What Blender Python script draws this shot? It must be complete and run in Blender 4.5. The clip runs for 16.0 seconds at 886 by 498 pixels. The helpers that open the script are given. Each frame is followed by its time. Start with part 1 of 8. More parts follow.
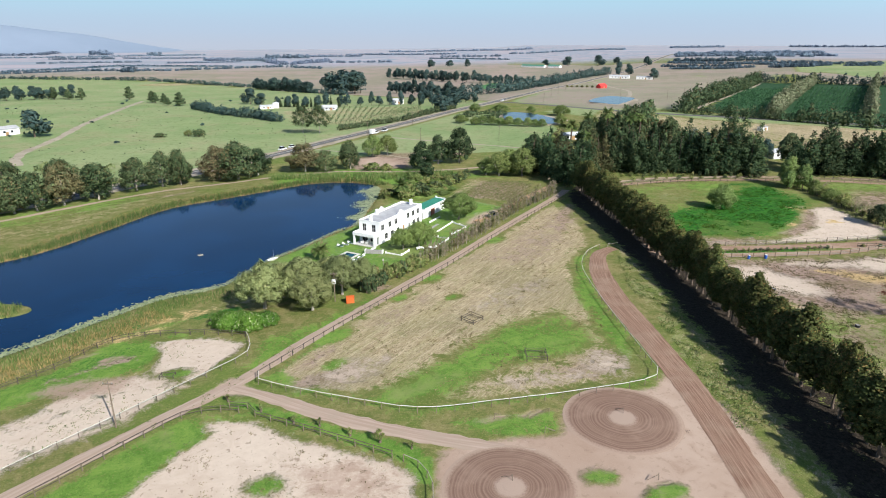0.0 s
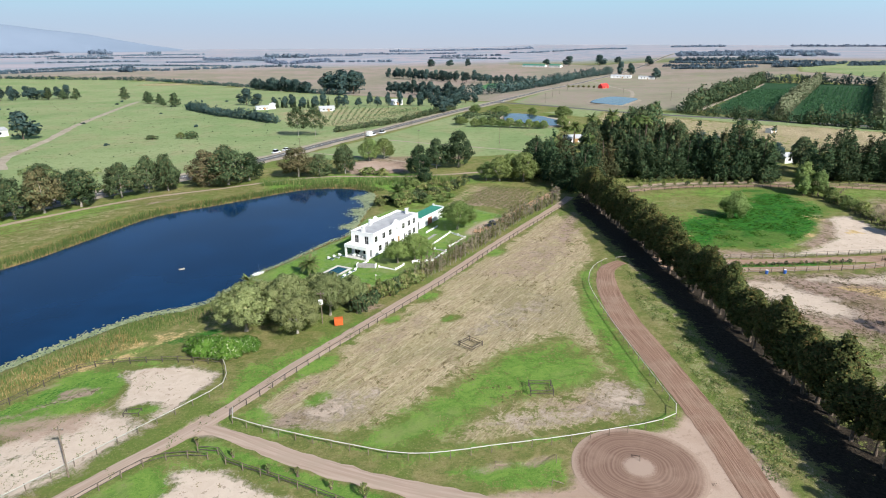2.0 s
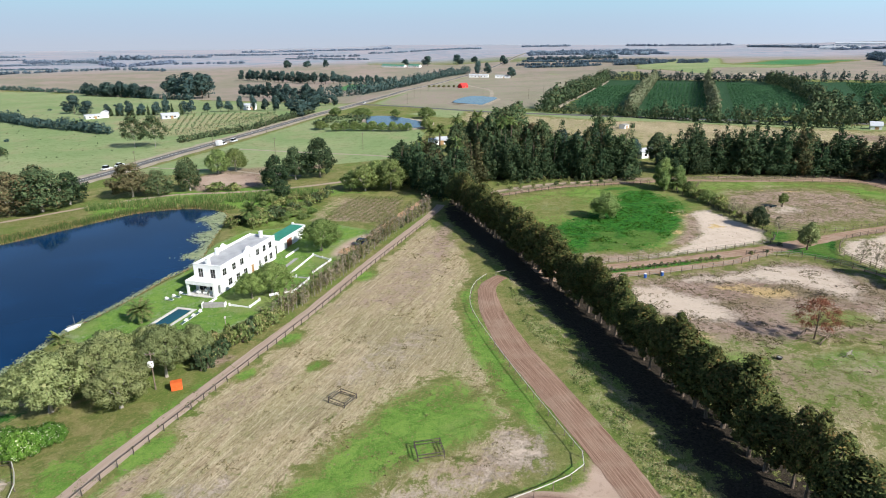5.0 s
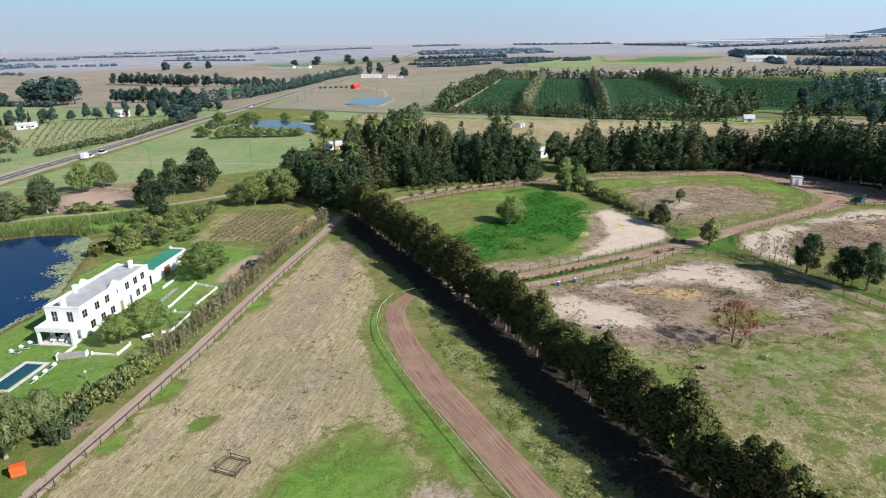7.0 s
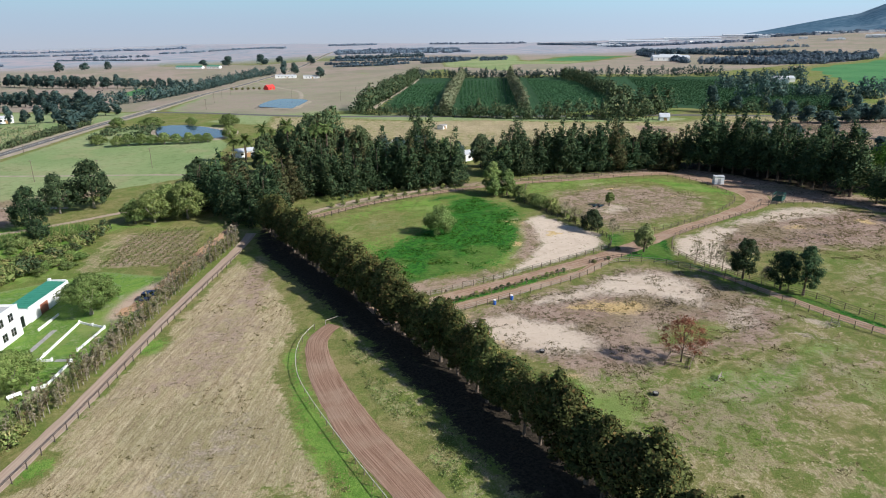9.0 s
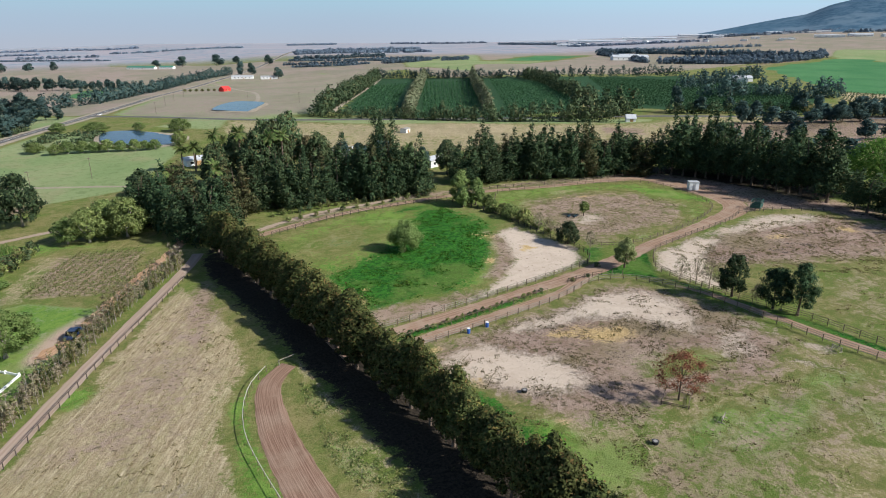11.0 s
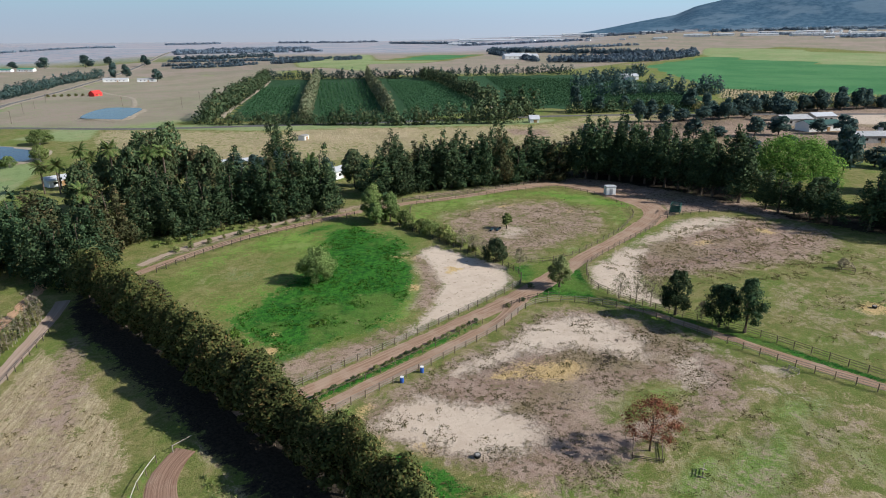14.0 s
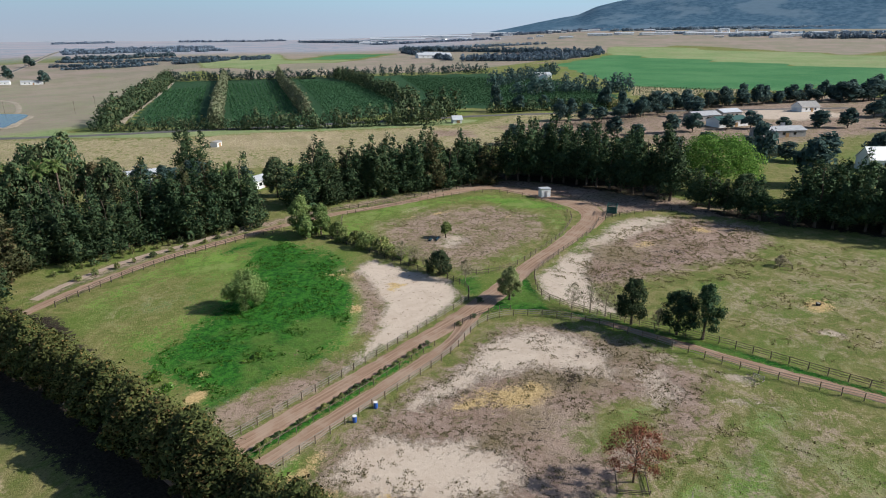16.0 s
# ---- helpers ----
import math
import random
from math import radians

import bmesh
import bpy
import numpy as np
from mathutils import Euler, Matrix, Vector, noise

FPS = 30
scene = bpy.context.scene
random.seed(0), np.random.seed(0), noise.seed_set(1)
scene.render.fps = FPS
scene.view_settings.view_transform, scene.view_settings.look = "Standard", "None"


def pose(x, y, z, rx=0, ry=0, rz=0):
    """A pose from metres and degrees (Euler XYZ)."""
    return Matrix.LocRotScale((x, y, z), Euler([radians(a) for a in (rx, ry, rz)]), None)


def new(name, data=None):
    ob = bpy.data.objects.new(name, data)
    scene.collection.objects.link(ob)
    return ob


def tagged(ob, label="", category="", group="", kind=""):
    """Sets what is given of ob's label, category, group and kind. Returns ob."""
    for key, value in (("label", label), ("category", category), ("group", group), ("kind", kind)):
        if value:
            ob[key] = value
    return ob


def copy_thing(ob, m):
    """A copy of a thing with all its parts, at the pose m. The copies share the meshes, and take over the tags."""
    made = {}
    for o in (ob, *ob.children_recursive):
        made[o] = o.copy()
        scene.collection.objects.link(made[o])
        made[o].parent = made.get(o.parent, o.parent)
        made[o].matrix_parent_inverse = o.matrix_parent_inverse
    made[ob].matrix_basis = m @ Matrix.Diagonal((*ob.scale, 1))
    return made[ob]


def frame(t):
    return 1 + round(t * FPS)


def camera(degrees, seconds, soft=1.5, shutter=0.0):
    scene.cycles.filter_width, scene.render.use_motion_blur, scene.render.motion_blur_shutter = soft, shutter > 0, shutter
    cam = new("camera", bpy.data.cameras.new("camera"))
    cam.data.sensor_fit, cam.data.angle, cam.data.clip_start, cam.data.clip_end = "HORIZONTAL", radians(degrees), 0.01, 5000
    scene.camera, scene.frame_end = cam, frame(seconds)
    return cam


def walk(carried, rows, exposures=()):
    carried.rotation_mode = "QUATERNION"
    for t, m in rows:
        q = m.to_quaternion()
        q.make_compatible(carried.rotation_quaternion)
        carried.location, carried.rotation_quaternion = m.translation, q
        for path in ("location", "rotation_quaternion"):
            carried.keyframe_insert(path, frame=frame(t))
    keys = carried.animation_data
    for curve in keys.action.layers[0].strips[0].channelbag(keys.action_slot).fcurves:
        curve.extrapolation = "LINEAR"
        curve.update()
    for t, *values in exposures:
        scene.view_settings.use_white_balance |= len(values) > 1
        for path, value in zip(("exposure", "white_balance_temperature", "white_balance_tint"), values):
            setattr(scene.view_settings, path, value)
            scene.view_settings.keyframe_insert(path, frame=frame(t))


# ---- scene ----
cam = camera(71.79, 16.0, soft=1.0)

PATH = [
    (0, 0.00, 0.00, 49.70, -19.00, 0.00, 0.00),
    (0.5, 0.23, 2.57, 49.66, -19.00, -0.01, 0.03),
    (1, 0.41, 5.04, 49.74, -19.02, -0.03, 0.03),
    (1.5, 0.64, 7.65, 49.83, -19.05, -0.01, 0.04),
    (2, 0.82, 10.33, 49.80, -19.05, 0.01, 0.04),
    (2.5, 1.19, 12.99, 49.74, -19.03, -0.05, -0.34),
    (3, 1.56, 15.65, 49.75, -19.04, -0.11, -1.69),
    (3.5, 1.87, 18.44, 49.57, -19.04, -0.03, -3.78),
    (4, 2.21, 21.11, 49.46, -19.04, 0.06, -6.06),
    (4.5, 2.64, 23.88, 49.48, -19.06, 0.00, -9.17),
    (5, 3.14, 26.76, 49.32, -19.02, 0.04, -12.52),
    (7.5, 6.87, 40.66, 49.13, -19.10, 0.18, -24.01),
    (8, 7.81, 43.21, 49.24, -19.11, 0.10, -25.85),
    (8.5, 9.42, 46.34, 49.11, -19.11, 0.07, -28.02),
    (9, 10.84, 49.45, 49.11, -19.14, 0.08, -29.59),
    (11.5, 18.04, 63.47, 49.51, -19.18, 0.05, -34.04),
    (12, 19.12, 66.08, 49.64, -19.19, 0.04, -35.28),
    (12.5, 20.20, 68.54, 49.86, -19.21, -0.10, -36.81),
    (13, 21.20, 71.16, 49.97, -19.25, -0.05, -38.63),
    (13.5, 22.05, 73.54, 50.19, -19.30, -0.08, -40.43),
    (14, 22.97, 76.12, 50.07, -19.27, -0.01, -42.75),
    (14.5, 23.72, 78.53, 50.23, -19.29, -0.04, -45.64),
    (15, 24.44, 80.92, 50.25, -19.30, -0.05, -48.18),
    (15.5, 25.36, 83.65, 50.22, -19.34, -0.03, -49.93),
    (16, 26.16, 86.06, 50.31, -19.36, -0.07, -50.71),
]
walk(cam, [(t, pose(x, y, z, 90 + pitch, roll, yaw)) for t, x, y, z, pitch, roll, yaw in PATH],
     exposures=[(0, 0.48), (5, 0.45), (8, 0.34), (12, 0.20), (16, 0.10)])

# ---- daylight ----
SUN_EL = radians(35)
SUN_DIR = Vector((0.616, -0.788, 0)).normalized() * math.cos(SUN_EL) + Vector((0, 0, math.sin(SUN_EL)))
world = bpy.data.worlds.new("sky")
scene.world = world
world.use_nodes = True
wn = world.node_tree.nodes
sky = wn.new("ShaderNodeTexSky")
sky.sky_type = "NISHITA"
sky.sun_disc = False
sky.sun_elevation = SUN_EL
sky.sun_rotation = math.atan2(SUN_DIR.x, SUN_DIR.y)
sky.altitude = 150
sky.air_density = 1.0
sky.dust_density = 0.4
sky.ozone_density = 3.0
wn["Background"].inputs["Strength"].default_value = 0.088
world.node_tree.links.new(sky.outputs["Color"], wn["Background"].inputs["Color"])
sun_data = bpy.data.lights.new("sun", "SUN")
sun_data.energy = 5.0
sun_data.angle = radians(0.53)
sun_data.color = (0.99, 0.975, 0.945)
sun = new("sun", sun_data)
sun.rotation_euler = (-SUN_DIR).to_track_quat("-Z", "Y").to_euler()
sun.location = (0, 0, 300)


# ---- materials ----
class Nodes:
    """A small builder of node materials."""

    def __init__(self, name):
        self.m = bpy.data.materials.new(name)
        self.m.use_nodes = True
        self.t = self.m.node_tree
        self.bsdf = self.t.nodes["Principled BSDF"]
        self.out = self.t.nodes["Material Output"]
        self.coord = None

    def add(self, kind):
        return self.t.nodes.new(kind)

    def attribute(self, name):
        n = self.add("ShaderNodeAttribute")
        n.attribute_name = name
        return n

    def along(self, sx, sy):
        """The strip's own coordinates: metres across and along."""
        uv = self.add("ShaderNodeUVMap")
        uv.uv_map = "along"
        n = self.add("ShaderNodeMapping")
        n.inputs["Scale"].default_value = (sx, sy, 1)
        self.link(uv.outputs[0], n.inputs["Vector"])
        return n.outputs["Vector"]

    def link(self, a, b):
        self.t.links.new(a, b)

    def pos(self):
        if not self.coord:
            self.coord = self.add("ShaderNodeTexCoord")
        return self.coord.outputs["Object"]

    def scaled(self, sx, sy, sz, turn=0.0):
        n = self.add("ShaderNodeMapping")
        n.inputs["Scale"].default_value = (sx, sy, sz)
        n.inputs["Rotation"].default_value = (0, 0, turn)
        self.link(self.pos(), n.inputs["Vector"])
        return n.outputs["Vector"]

    def drawn(self, length, width, degrees):
        """Coordinates drawn out along one bearing of the plan."""
        n = self.add("ShaderNodeMapping")
        n.vector_type = "TEXTURE"
        n.inputs["Scale"].default_value = (length, width, 1)
        n.inputs["Rotation"].default_value = (0, 0, radians(degrees))
        self.link(self.pos(), n.inputs["Vector"])
        return n.outputs["Vector"]

    def noise(self, scale, detail=4.0, rough=0.55, vector=None, distortion=0.0):
        n = self.add("ShaderNodeTexNoise")
        n.inputs["Scale"].default_value = scale
        n.inputs["Detail"].default_value = detail
        n.inputs["Roughness"].default_value = rough
        n.inputs["Distortion"].default_value = distortion
        self.link(vector or self.pos(), n.inputs["Vector"])
        return n.outputs["Fac"]

    def math(self, op, a, b=0.0, clamp=False):
        n = self.add("ShaderNodeMath")
        n.operation, n.use_clamp = op, clamp
        for i, v in enumerate((a, b)):
            if isinstance(v, (int, float)):
                n.inputs[i].default_value = v
            else:
                self.link(v, n.inputs[i])
        return n.outputs[0]

    def step(self, v, lo, hi):
        n = self.add("ShaderNodeMapRange")
        n.interpolation_type = "SMOOTHSTEP"
        n.inputs["From Min"].default_value = lo
        n.inputs["From Max"].default_value = hi
        self.link(v, n.inputs["Value"])
        return n.outputs["Result"]

    def mixc(self, fac, a, b):
        n = self.add("ShaderNodeMix")
        n.data_type = "RGBA"
        self.link(fac, n.inputs[0])
        for i, v in ((6, a), (7, b)):
            if isinstance(v, tuple):
                n.inputs[i].default_value = (*v, 1)
            else:
                self.link(v, n.inputs[i])
        return n.outputs[2]

    def bump(self, height, strength, distance):
        n = self.add("ShaderNodeBump")
        n.inputs["Strength"].default_value = strength
        n.inputs["Distance"].default_value = distance
        self.link(height, n.inputs["Height"])
        self.link(n.outputs["Normal"], self.bsdf.inputs["Normal"])

    def done(self, colour, rough=0.8, metal=0.0, spec=None):
        if isinstance(colour, tuple):
            self.bsdf.inputs["Base Color"].default_value = (*colour, 1)
        else:
            self.link(colour, self.bsdf.inputs["Base Color"])
        self.bsdf.inputs["Roughness"].default_value = rough
        self.bsdf.inputs["Metallic"].default_value = metal
        if spec is not None:
            self.bsdf.inputs["Specular IOR Level"].default_value = spec
        return self.m


def worn(name, a, b, scale=1.0, fine=12.0, rough=0.8, metal=0.0, bump=0.02, spec=None):
    """A surface that varies between two colours at two scales, with fine relief."""
    k = Nodes(name)
    big, small = k.noise(scale, 4), k.noise(fine, 3)
    f = k.math("ADD", k.math("MULTIPLY", big, 0.65), k.math("MULTIPLY", small, 0.35))
    c = k.mixc(k.step(f, 0.35, 0.65), a, b)
    if bump:
        k.bump(small, 0.4, bump)
    return k.done(c, rough, metal, spec)


def leafy(name, dark, light, tint, share=0.12, glow=0.35):
    """Foliage: each leaf its own shade, each tree its own too, some leaves of another tint; light shines through."""
    k = Nodes(name)
    info = k.add("ShaderNodeObjectInfo")
    geo = k.add("ShaderNodeNewGeometry")
    r = geo.outputs["Random Per Island"]
    c = k.mixc(k.math("ADD", 0.05, k.math("MULTIPLY", r, 0.9)), dark, light)
    c = k.mixc(k.math("MULTIPLY", k.step(k.math("FRACT", k.math("MULTIPLY", r, 17.3)), 1 - share - 0.02, 1 - share + 0.02), 0.85), c, tint)
    hs = k.add("ShaderNodeHueSaturation")
    k.link(c, hs.inputs["Color"])
    k.link(k.math("ADD", 0.78, k.math("MULTIPLY", info.outputs["Random"], 0.46)), hs.inputs["Value"])
    k.link(k.math("ADD", 0.485, k.math("MULTIPLY", k.math("FRACT", k.math("MULTIPLY", info.outputs["Random"], 7.7)), 0.03)), hs.inputs["Hue"])
    col = hs.outputs["Color"]
    k.done(col, 0.8, 0, 0.08)
    tr = k.add("ShaderNodeBsdfTranslucent")
    k.link(col, tr.inputs["Color"])
    mx = k.add("ShaderNodeMixShader")
    mx.inputs[0].default_value = glow
    k.link(k.bsdf.outputs[0], mx.inputs[1])
    k.link(tr.outputs[0], mx.inputs[2])
    k.link(mx.outputs[0], k.out.inputs["Surface"])
    return k.m


def ground_material():
    """Ground covers laid by the sheet's own masks, with ragged, mottled edges."""
    k = Nodes("ground_cover")
    ca, cb, cc = k.attribute("cover_a"), k.attribute("cover_b"), k.attribute("cover_c")
    sa, sb, sc = (k.add("ShaderNodeSeparateColor") for _ in range(3))
    cd = k.attribute("cover_d")
    for at, se in ((ca, sa), (cb, sb), (cc, sc)):
        k.link(at.outputs["Color"], se.inputs[0])
    n_big, n_mid, n_fine = k.noise(0.045, 5, 0.6), k.noise(0.30, 7, 0.68, distortion=0.8), k.noise(2.4, 5, 0.75)
    n_tuft, n_far = k.noise(0.85, 7, 0.75), k.noise(0.011, 6, 0.62)
    n_speck, n_grain = k.noise(5.5, 3, 0.6), k.noise(9.0, 2, 0.6)
    n_clump = k.noise(1.25, 3, 0.55, distortion=0.5)
    n_clod = k.noise(1.0, 4, 0.65, k.drawn(0.62, 0.30, 57.5))
    streak = k.noise(1.0, 5, 0.72, k.drawn(2.6, 0.55, 57.5))
    swathe = k.noise(1.0, 3, 0.6, k.drawn(26.0, 3.2, 57.5))
    off = lambda n, f: k.math("MULTIPLY", k.math("SUBTRACT", n, 0.5), f)
    ragged = k.math("ADD", k.math("ADD", off(n_mid, 1.7), off(n_fine, 1.3)), k.math("ADD", off(n_big, 0.7), off(n_tuft, 1.0)))

    def mask(sock, lo=0.36, hi=0.64, wild=1.0):
        return k.step(k.math("ADD", sock, k.math("MULTIPLY", ragged, wild)), lo, hi)

    def part_of(n, lo, hi, amount):
        return k.math("MULTIPLY", k.step(n, lo, hi), amount)

    # rough veld grass
    c = k.mixc(k.step(n_mid, 0.36, 0.66), (0.146, 0.172, 0.044), (0.278, 0.236, 0.100))
    c = k.mixc(part_of(n_big, 0.45, 0.60, 0.65), c, (0.120, 0.192, 0.032))
    c = k.mixc(part_of(n_fine, 0.54, 0.64, 0.50), c, (0.076, 0.094, 0.029))
    c = k.mixc(part_of(n_fine, 0.45, 0.36, 0.55), c, (0.360, 0.312, 0.148))
    c = k.mixc(part_of(n_speck, 0.58, 0.66, 0.50), c, (0.072, 0.080, 0.027))
    # far pasture
    pale = k.mixc(k.step(n_far, 0.3, 0.7), (0.205, 0.286, 0.112), (0.305, 0.348, 0.166))
    pale = k.mixc(part_of(n_big, 0.48, 0.64, 0.60), pale, (0.320, 0.300, 0.160))
    pale = k.mixc(part_of(n_mid, 0.50, 0.64, 0.55), pale, (0.135, 0.190, 0.066))
    pale = k.mixc(part_of(n_tuft, 0.56, 0.66, 0.40), pale, (0.095, 0.135, 0.048))
    pale = k.mixc(part_of(n_tuft, 0.44, 0.34, 0.40), pale, (0.360, 0.350, 0.195))
    c = k.mixc(mask(sb.outputs[1], 0.4, 0.6, 0.35), c, pale)
    # fallow soil with thin dry grass
    fallow = k.mixc(k.step(n_far, 0.38, 0.62), (0.345, 0.270, 0.222), (0.268, 0.242, 0.172))
    fallow = k.mixc(part_of(n_big, 0.48, 0.66, 0.45), fallow, (0.215, 0.205, 0.120))
    fallow = k.mixc(part_of(n_mid, 0.5, 0.75, 0.3), fallow, (0.23, 0.20, 0.135))
    c = k.mixc(mask(sb.outputs[0], 0.4, 0.6, 0.35), c, fallow)
    # dark orchard floor and bright crop
    c = k.mixc(mask(sb.outputs[2], 0.45, 0.55, 0.15), c, k.mixc(k.step(n_fine, 0.35, 0.65), (0.022, 0.058, 0.028), (0.046, 0.104, 0.044)))
    sown = k.noise(1.0, 3, 0.6, k.drawn(160.0, 5.0, -22))
    crop = k.mixc(k.step(n_far, 0.35, 0.65), (0.056, 0.185, 0.068), (0.086, 0.225, 0.086))
    crop = k.mixc(part_of(sown, 0.5, 0.7, 0.35), crop, (0.135, 0.232, 0.095))
    c = k.mixc(mask(cb.outputs["Alpha"], 0.45, 0.55, 0.15), c, crop)
    # distant plain: mauve and blue tones that paint haze over the soil
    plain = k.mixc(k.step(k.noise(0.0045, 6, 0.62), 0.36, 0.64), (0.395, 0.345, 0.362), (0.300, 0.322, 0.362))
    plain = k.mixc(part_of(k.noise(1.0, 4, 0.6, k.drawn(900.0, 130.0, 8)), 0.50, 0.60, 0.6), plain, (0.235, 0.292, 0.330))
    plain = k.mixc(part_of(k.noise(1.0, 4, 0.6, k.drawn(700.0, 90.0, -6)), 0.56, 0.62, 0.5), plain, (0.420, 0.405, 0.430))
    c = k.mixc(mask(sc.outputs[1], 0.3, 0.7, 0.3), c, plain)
    # dry stubble, its swathes drawn out along the lane
    rows = k.noise(1.0, 4, 0.7, k.drawn(5.5, 0.34, 57.5))
    dry = k.mixc(k.step(streak, 0.34, 0.64), (0.365, 0.280, 0.160), (0.525, 0.422, 0.264))
    dry = k.mixc(part_of(swathe, 0.48, 0.64, 0.50), dry, (0.361, 0.321, 0.150))
    dry = k.mixc(part_of(n_big, 0.46, 0.60, 0.62), dry, (0.285, 0.245, 0.128))
    dry = k.mixc(part_of(n_mid, 0.52, 0.66, 0.50), dry, (0.240, 0.245, 0.092))
    dry = k.mixc(part_of(rows, 0.54, 0.62, 0.60), dry, (0.255, 0.189, 0.114))
    dry = k.mixc(part_of(rows, 0.44, 0.36, 0.60), dry, (0.630, 0.525, 0.352))
    dry = k.mixc(part_of(n_clod, 0.55, 0.62, 0.60), dry, (0.189, 0.145, 0.084))
    dry = k.mixc(part_of(n_clod, 0.44, 0.36, 0.45), dry, (0.610, 0.510, 0.340))
    dry = k.mixc(part_of(n_speck, 0.60, 0.67, 0.45), dry, (0.180, 0.139, 0.081))
    c = k.mixc(mask(sa.outputs[2]), c, dry)
    # lush grass
    lush = k.mixc(k.step(n_mid, 0.34, 0.66), (0.096, 0.212, 0.029), (0.195, 0.309, 0.059))
    lush = k.mixc(part_of(n_tuft, 0.50, 0.66, 0.40), lush, (0.079, 0.179, 0.028))
    lush = k.mixc(part_of(n_fine, 0.54, 0.64, 0.50), lush, (0.050, 0.112, 0.019))
    lush = k.mixc(part_of(n_speck, 0.56, 0.64, 0.50), lush, (0.271, 0.358, 0.095))
    lush = k.mixc(part_of(n_big, 0.54, 0.62, 0.50), lush, (0.278, 0.287, 0.110))
    c = k.mixc(mask(sa.outputs[1], 0.34, 0.68), c, lush)
    deep = k.mixc(k.step(n_tuft, 0.38, 0.60), (0.014, 0.082, 0.012), (0.050, 0.182, 0.022))
    deep = k.mixc(part_of(n_clump, 0.53, 0.60, 0.60), deep, (0.012, 0.065, 0.009))
    deep = k.mixc(part_of(n_mid, 0.56, 0.66, 0.45), deep, (0.088, 0.200, 0.032))
    deep = k.mixc(part_of(n_big, 0.52, 0.62, 0.45), deep, (0.167, 0.211, 0.052))
    c = k.mixc(mask(cc.outputs["Alpha"], 0.34, 0.72), c, deep)
    # trodden brown soil, bare pale sand, straw, fallen leaves with tree shade painted in
    dirt = k.mixc(k.step(n_mid, 0.35, 0.65), (0.264, 0.174, 0.130), (0.408, 0.296, 0.232))
    dirt = k.mixc(part_of(n_big, 0.50, 0.64, 0.50), dirt, (0.216, 0.186, 0.084))
    dirt = k.mixc(part_of(n_clump, 0.55, 0.61, 0.80), dirt, (0.086, 0.069, 0.035))
    dirt = k.mixc(part_of(n_speck, 0.61, 0.67, 0.50), dirt, (0.112, 0.084, 0.053))
    dirt = k.mixc(part_of(n_grain, 0.60, 0.68, 0.35), dirt, (0.480, 0.376, 0.288))
    c = k.mixc(mask(ca.outputs["Alpha"], 0.24, 0.80, 0.8), c, dirt)
    sand = k.mixc(k.step(n_mid, 0.32, 0.72), (0.630, 0.518, 0.408), (0.530, 0.418, 0.322))
    sand = k.mixc(part_of(n_big, 0.52, 0.66, 0.40), sand, (0.462, 0.345, 0.256))
    sand = k.mixc(part_of(n_clump, 0.62, 0.67, 0.60), sand, (0.232, 0.168, 0.116))
    sand = k.mixc(part_of(n_fine, 0.60, 0.68, 0.40), sand, (0.327, 0.245, 0.181))
    sandy = mask(sa.outputs[0], 0.28, 0.74, 0.85)
    c = k.mixc(sandy, c, sand)
    straw = k.mixc(k.step(n_fine, 0.36, 0.66), (0.42, 0.285, 0.125), (0.66, 0.48, 0.235))
    c = k.mixc(mask(sc.outputs[2], 0.36, 0.7), c, straw)
    yard = k.mixc(k.step(n_big, 0.38, 0.62), (0.385, 0.272, 0.200), (0.470, 0.350, 0.268))
    yard = k.mixc(part_of(n_mid, 0.50, 0.66, 0.45), yard, (0.330, 0.222, 0.160))
    yard = k.mixc(part_of(n_clump, 0.60, 0.67, 0.30), yard, (0.235, 0.165, 0.115))
    yard = k.mixc(part_of(n_grain, 0.58, 0.68, 0.25), yard, (0.520, 0.405, 0.320))
    bare = mask(cd.outputs["Fac"], 0.20, 0.72, 0.55)
    c = k.mixc(bare, c, yard)
    # near-black: fallen leaves darkened with the trees' shade, also dark paddock clumps
    shade_and_clumps = k.mixc(k.step(n_fine, 0.36, 0.64), (0.020, 0.016, 0.012), (0.062, 0.048, 0.034))
    c = k.mixc(mask(sc.outputs[0]), c, shade_and_clumps)
    worn_flat = k.math("SUBTRACT", 1.0, k.math("MULTIPLY", k.math("MAXIMUM", bare, sandy), 0.78))
    k.bump(k.math("MULTIPLY", k.math("ADD", k.math("ADD", n_fine, n_speck), k.math("MULTIPLY", n_tuft, 2.0)), worn_flat), 0.8, 0.16)
    return k.done(c, 0.95, 0, 0.1)


def track_material():
    """Raked reddish sand; ruts run along the track by the strip's own coordinates."""
    k = Nodes("raked_brown_sand")
    strip = k.along(2.3, 0.035)
    ruts = k.noise(3.0, 4, 0.6, strip)
    fine, mid = k.noise(3.2, 4, 0.7), k.noise(0.22, 4, 0.6)
    c = k.mixc(k.step(ruts, 0.36, 0.64), (0.190, 0.108, 0.072), (0.350, 0.225, 0.160))
    c = k.mixc(k.math("MULTIPLY", k.step(mid, 0.42, 0.68), 0.55), c, (0.355, 0.255, 0.185))
    c = k.mixc(k.math("MULTIPLY", k.step(fine, 0.52, 0.72), 0.35), c, (0.19, 0.125, 0.095))
    k.bump(k.math("ADD", ruts, k.math("MULTIPLY", fine, 0.6)), 0.5, 0.10)
    return k.done(c, 0.95, 0, 0.1)


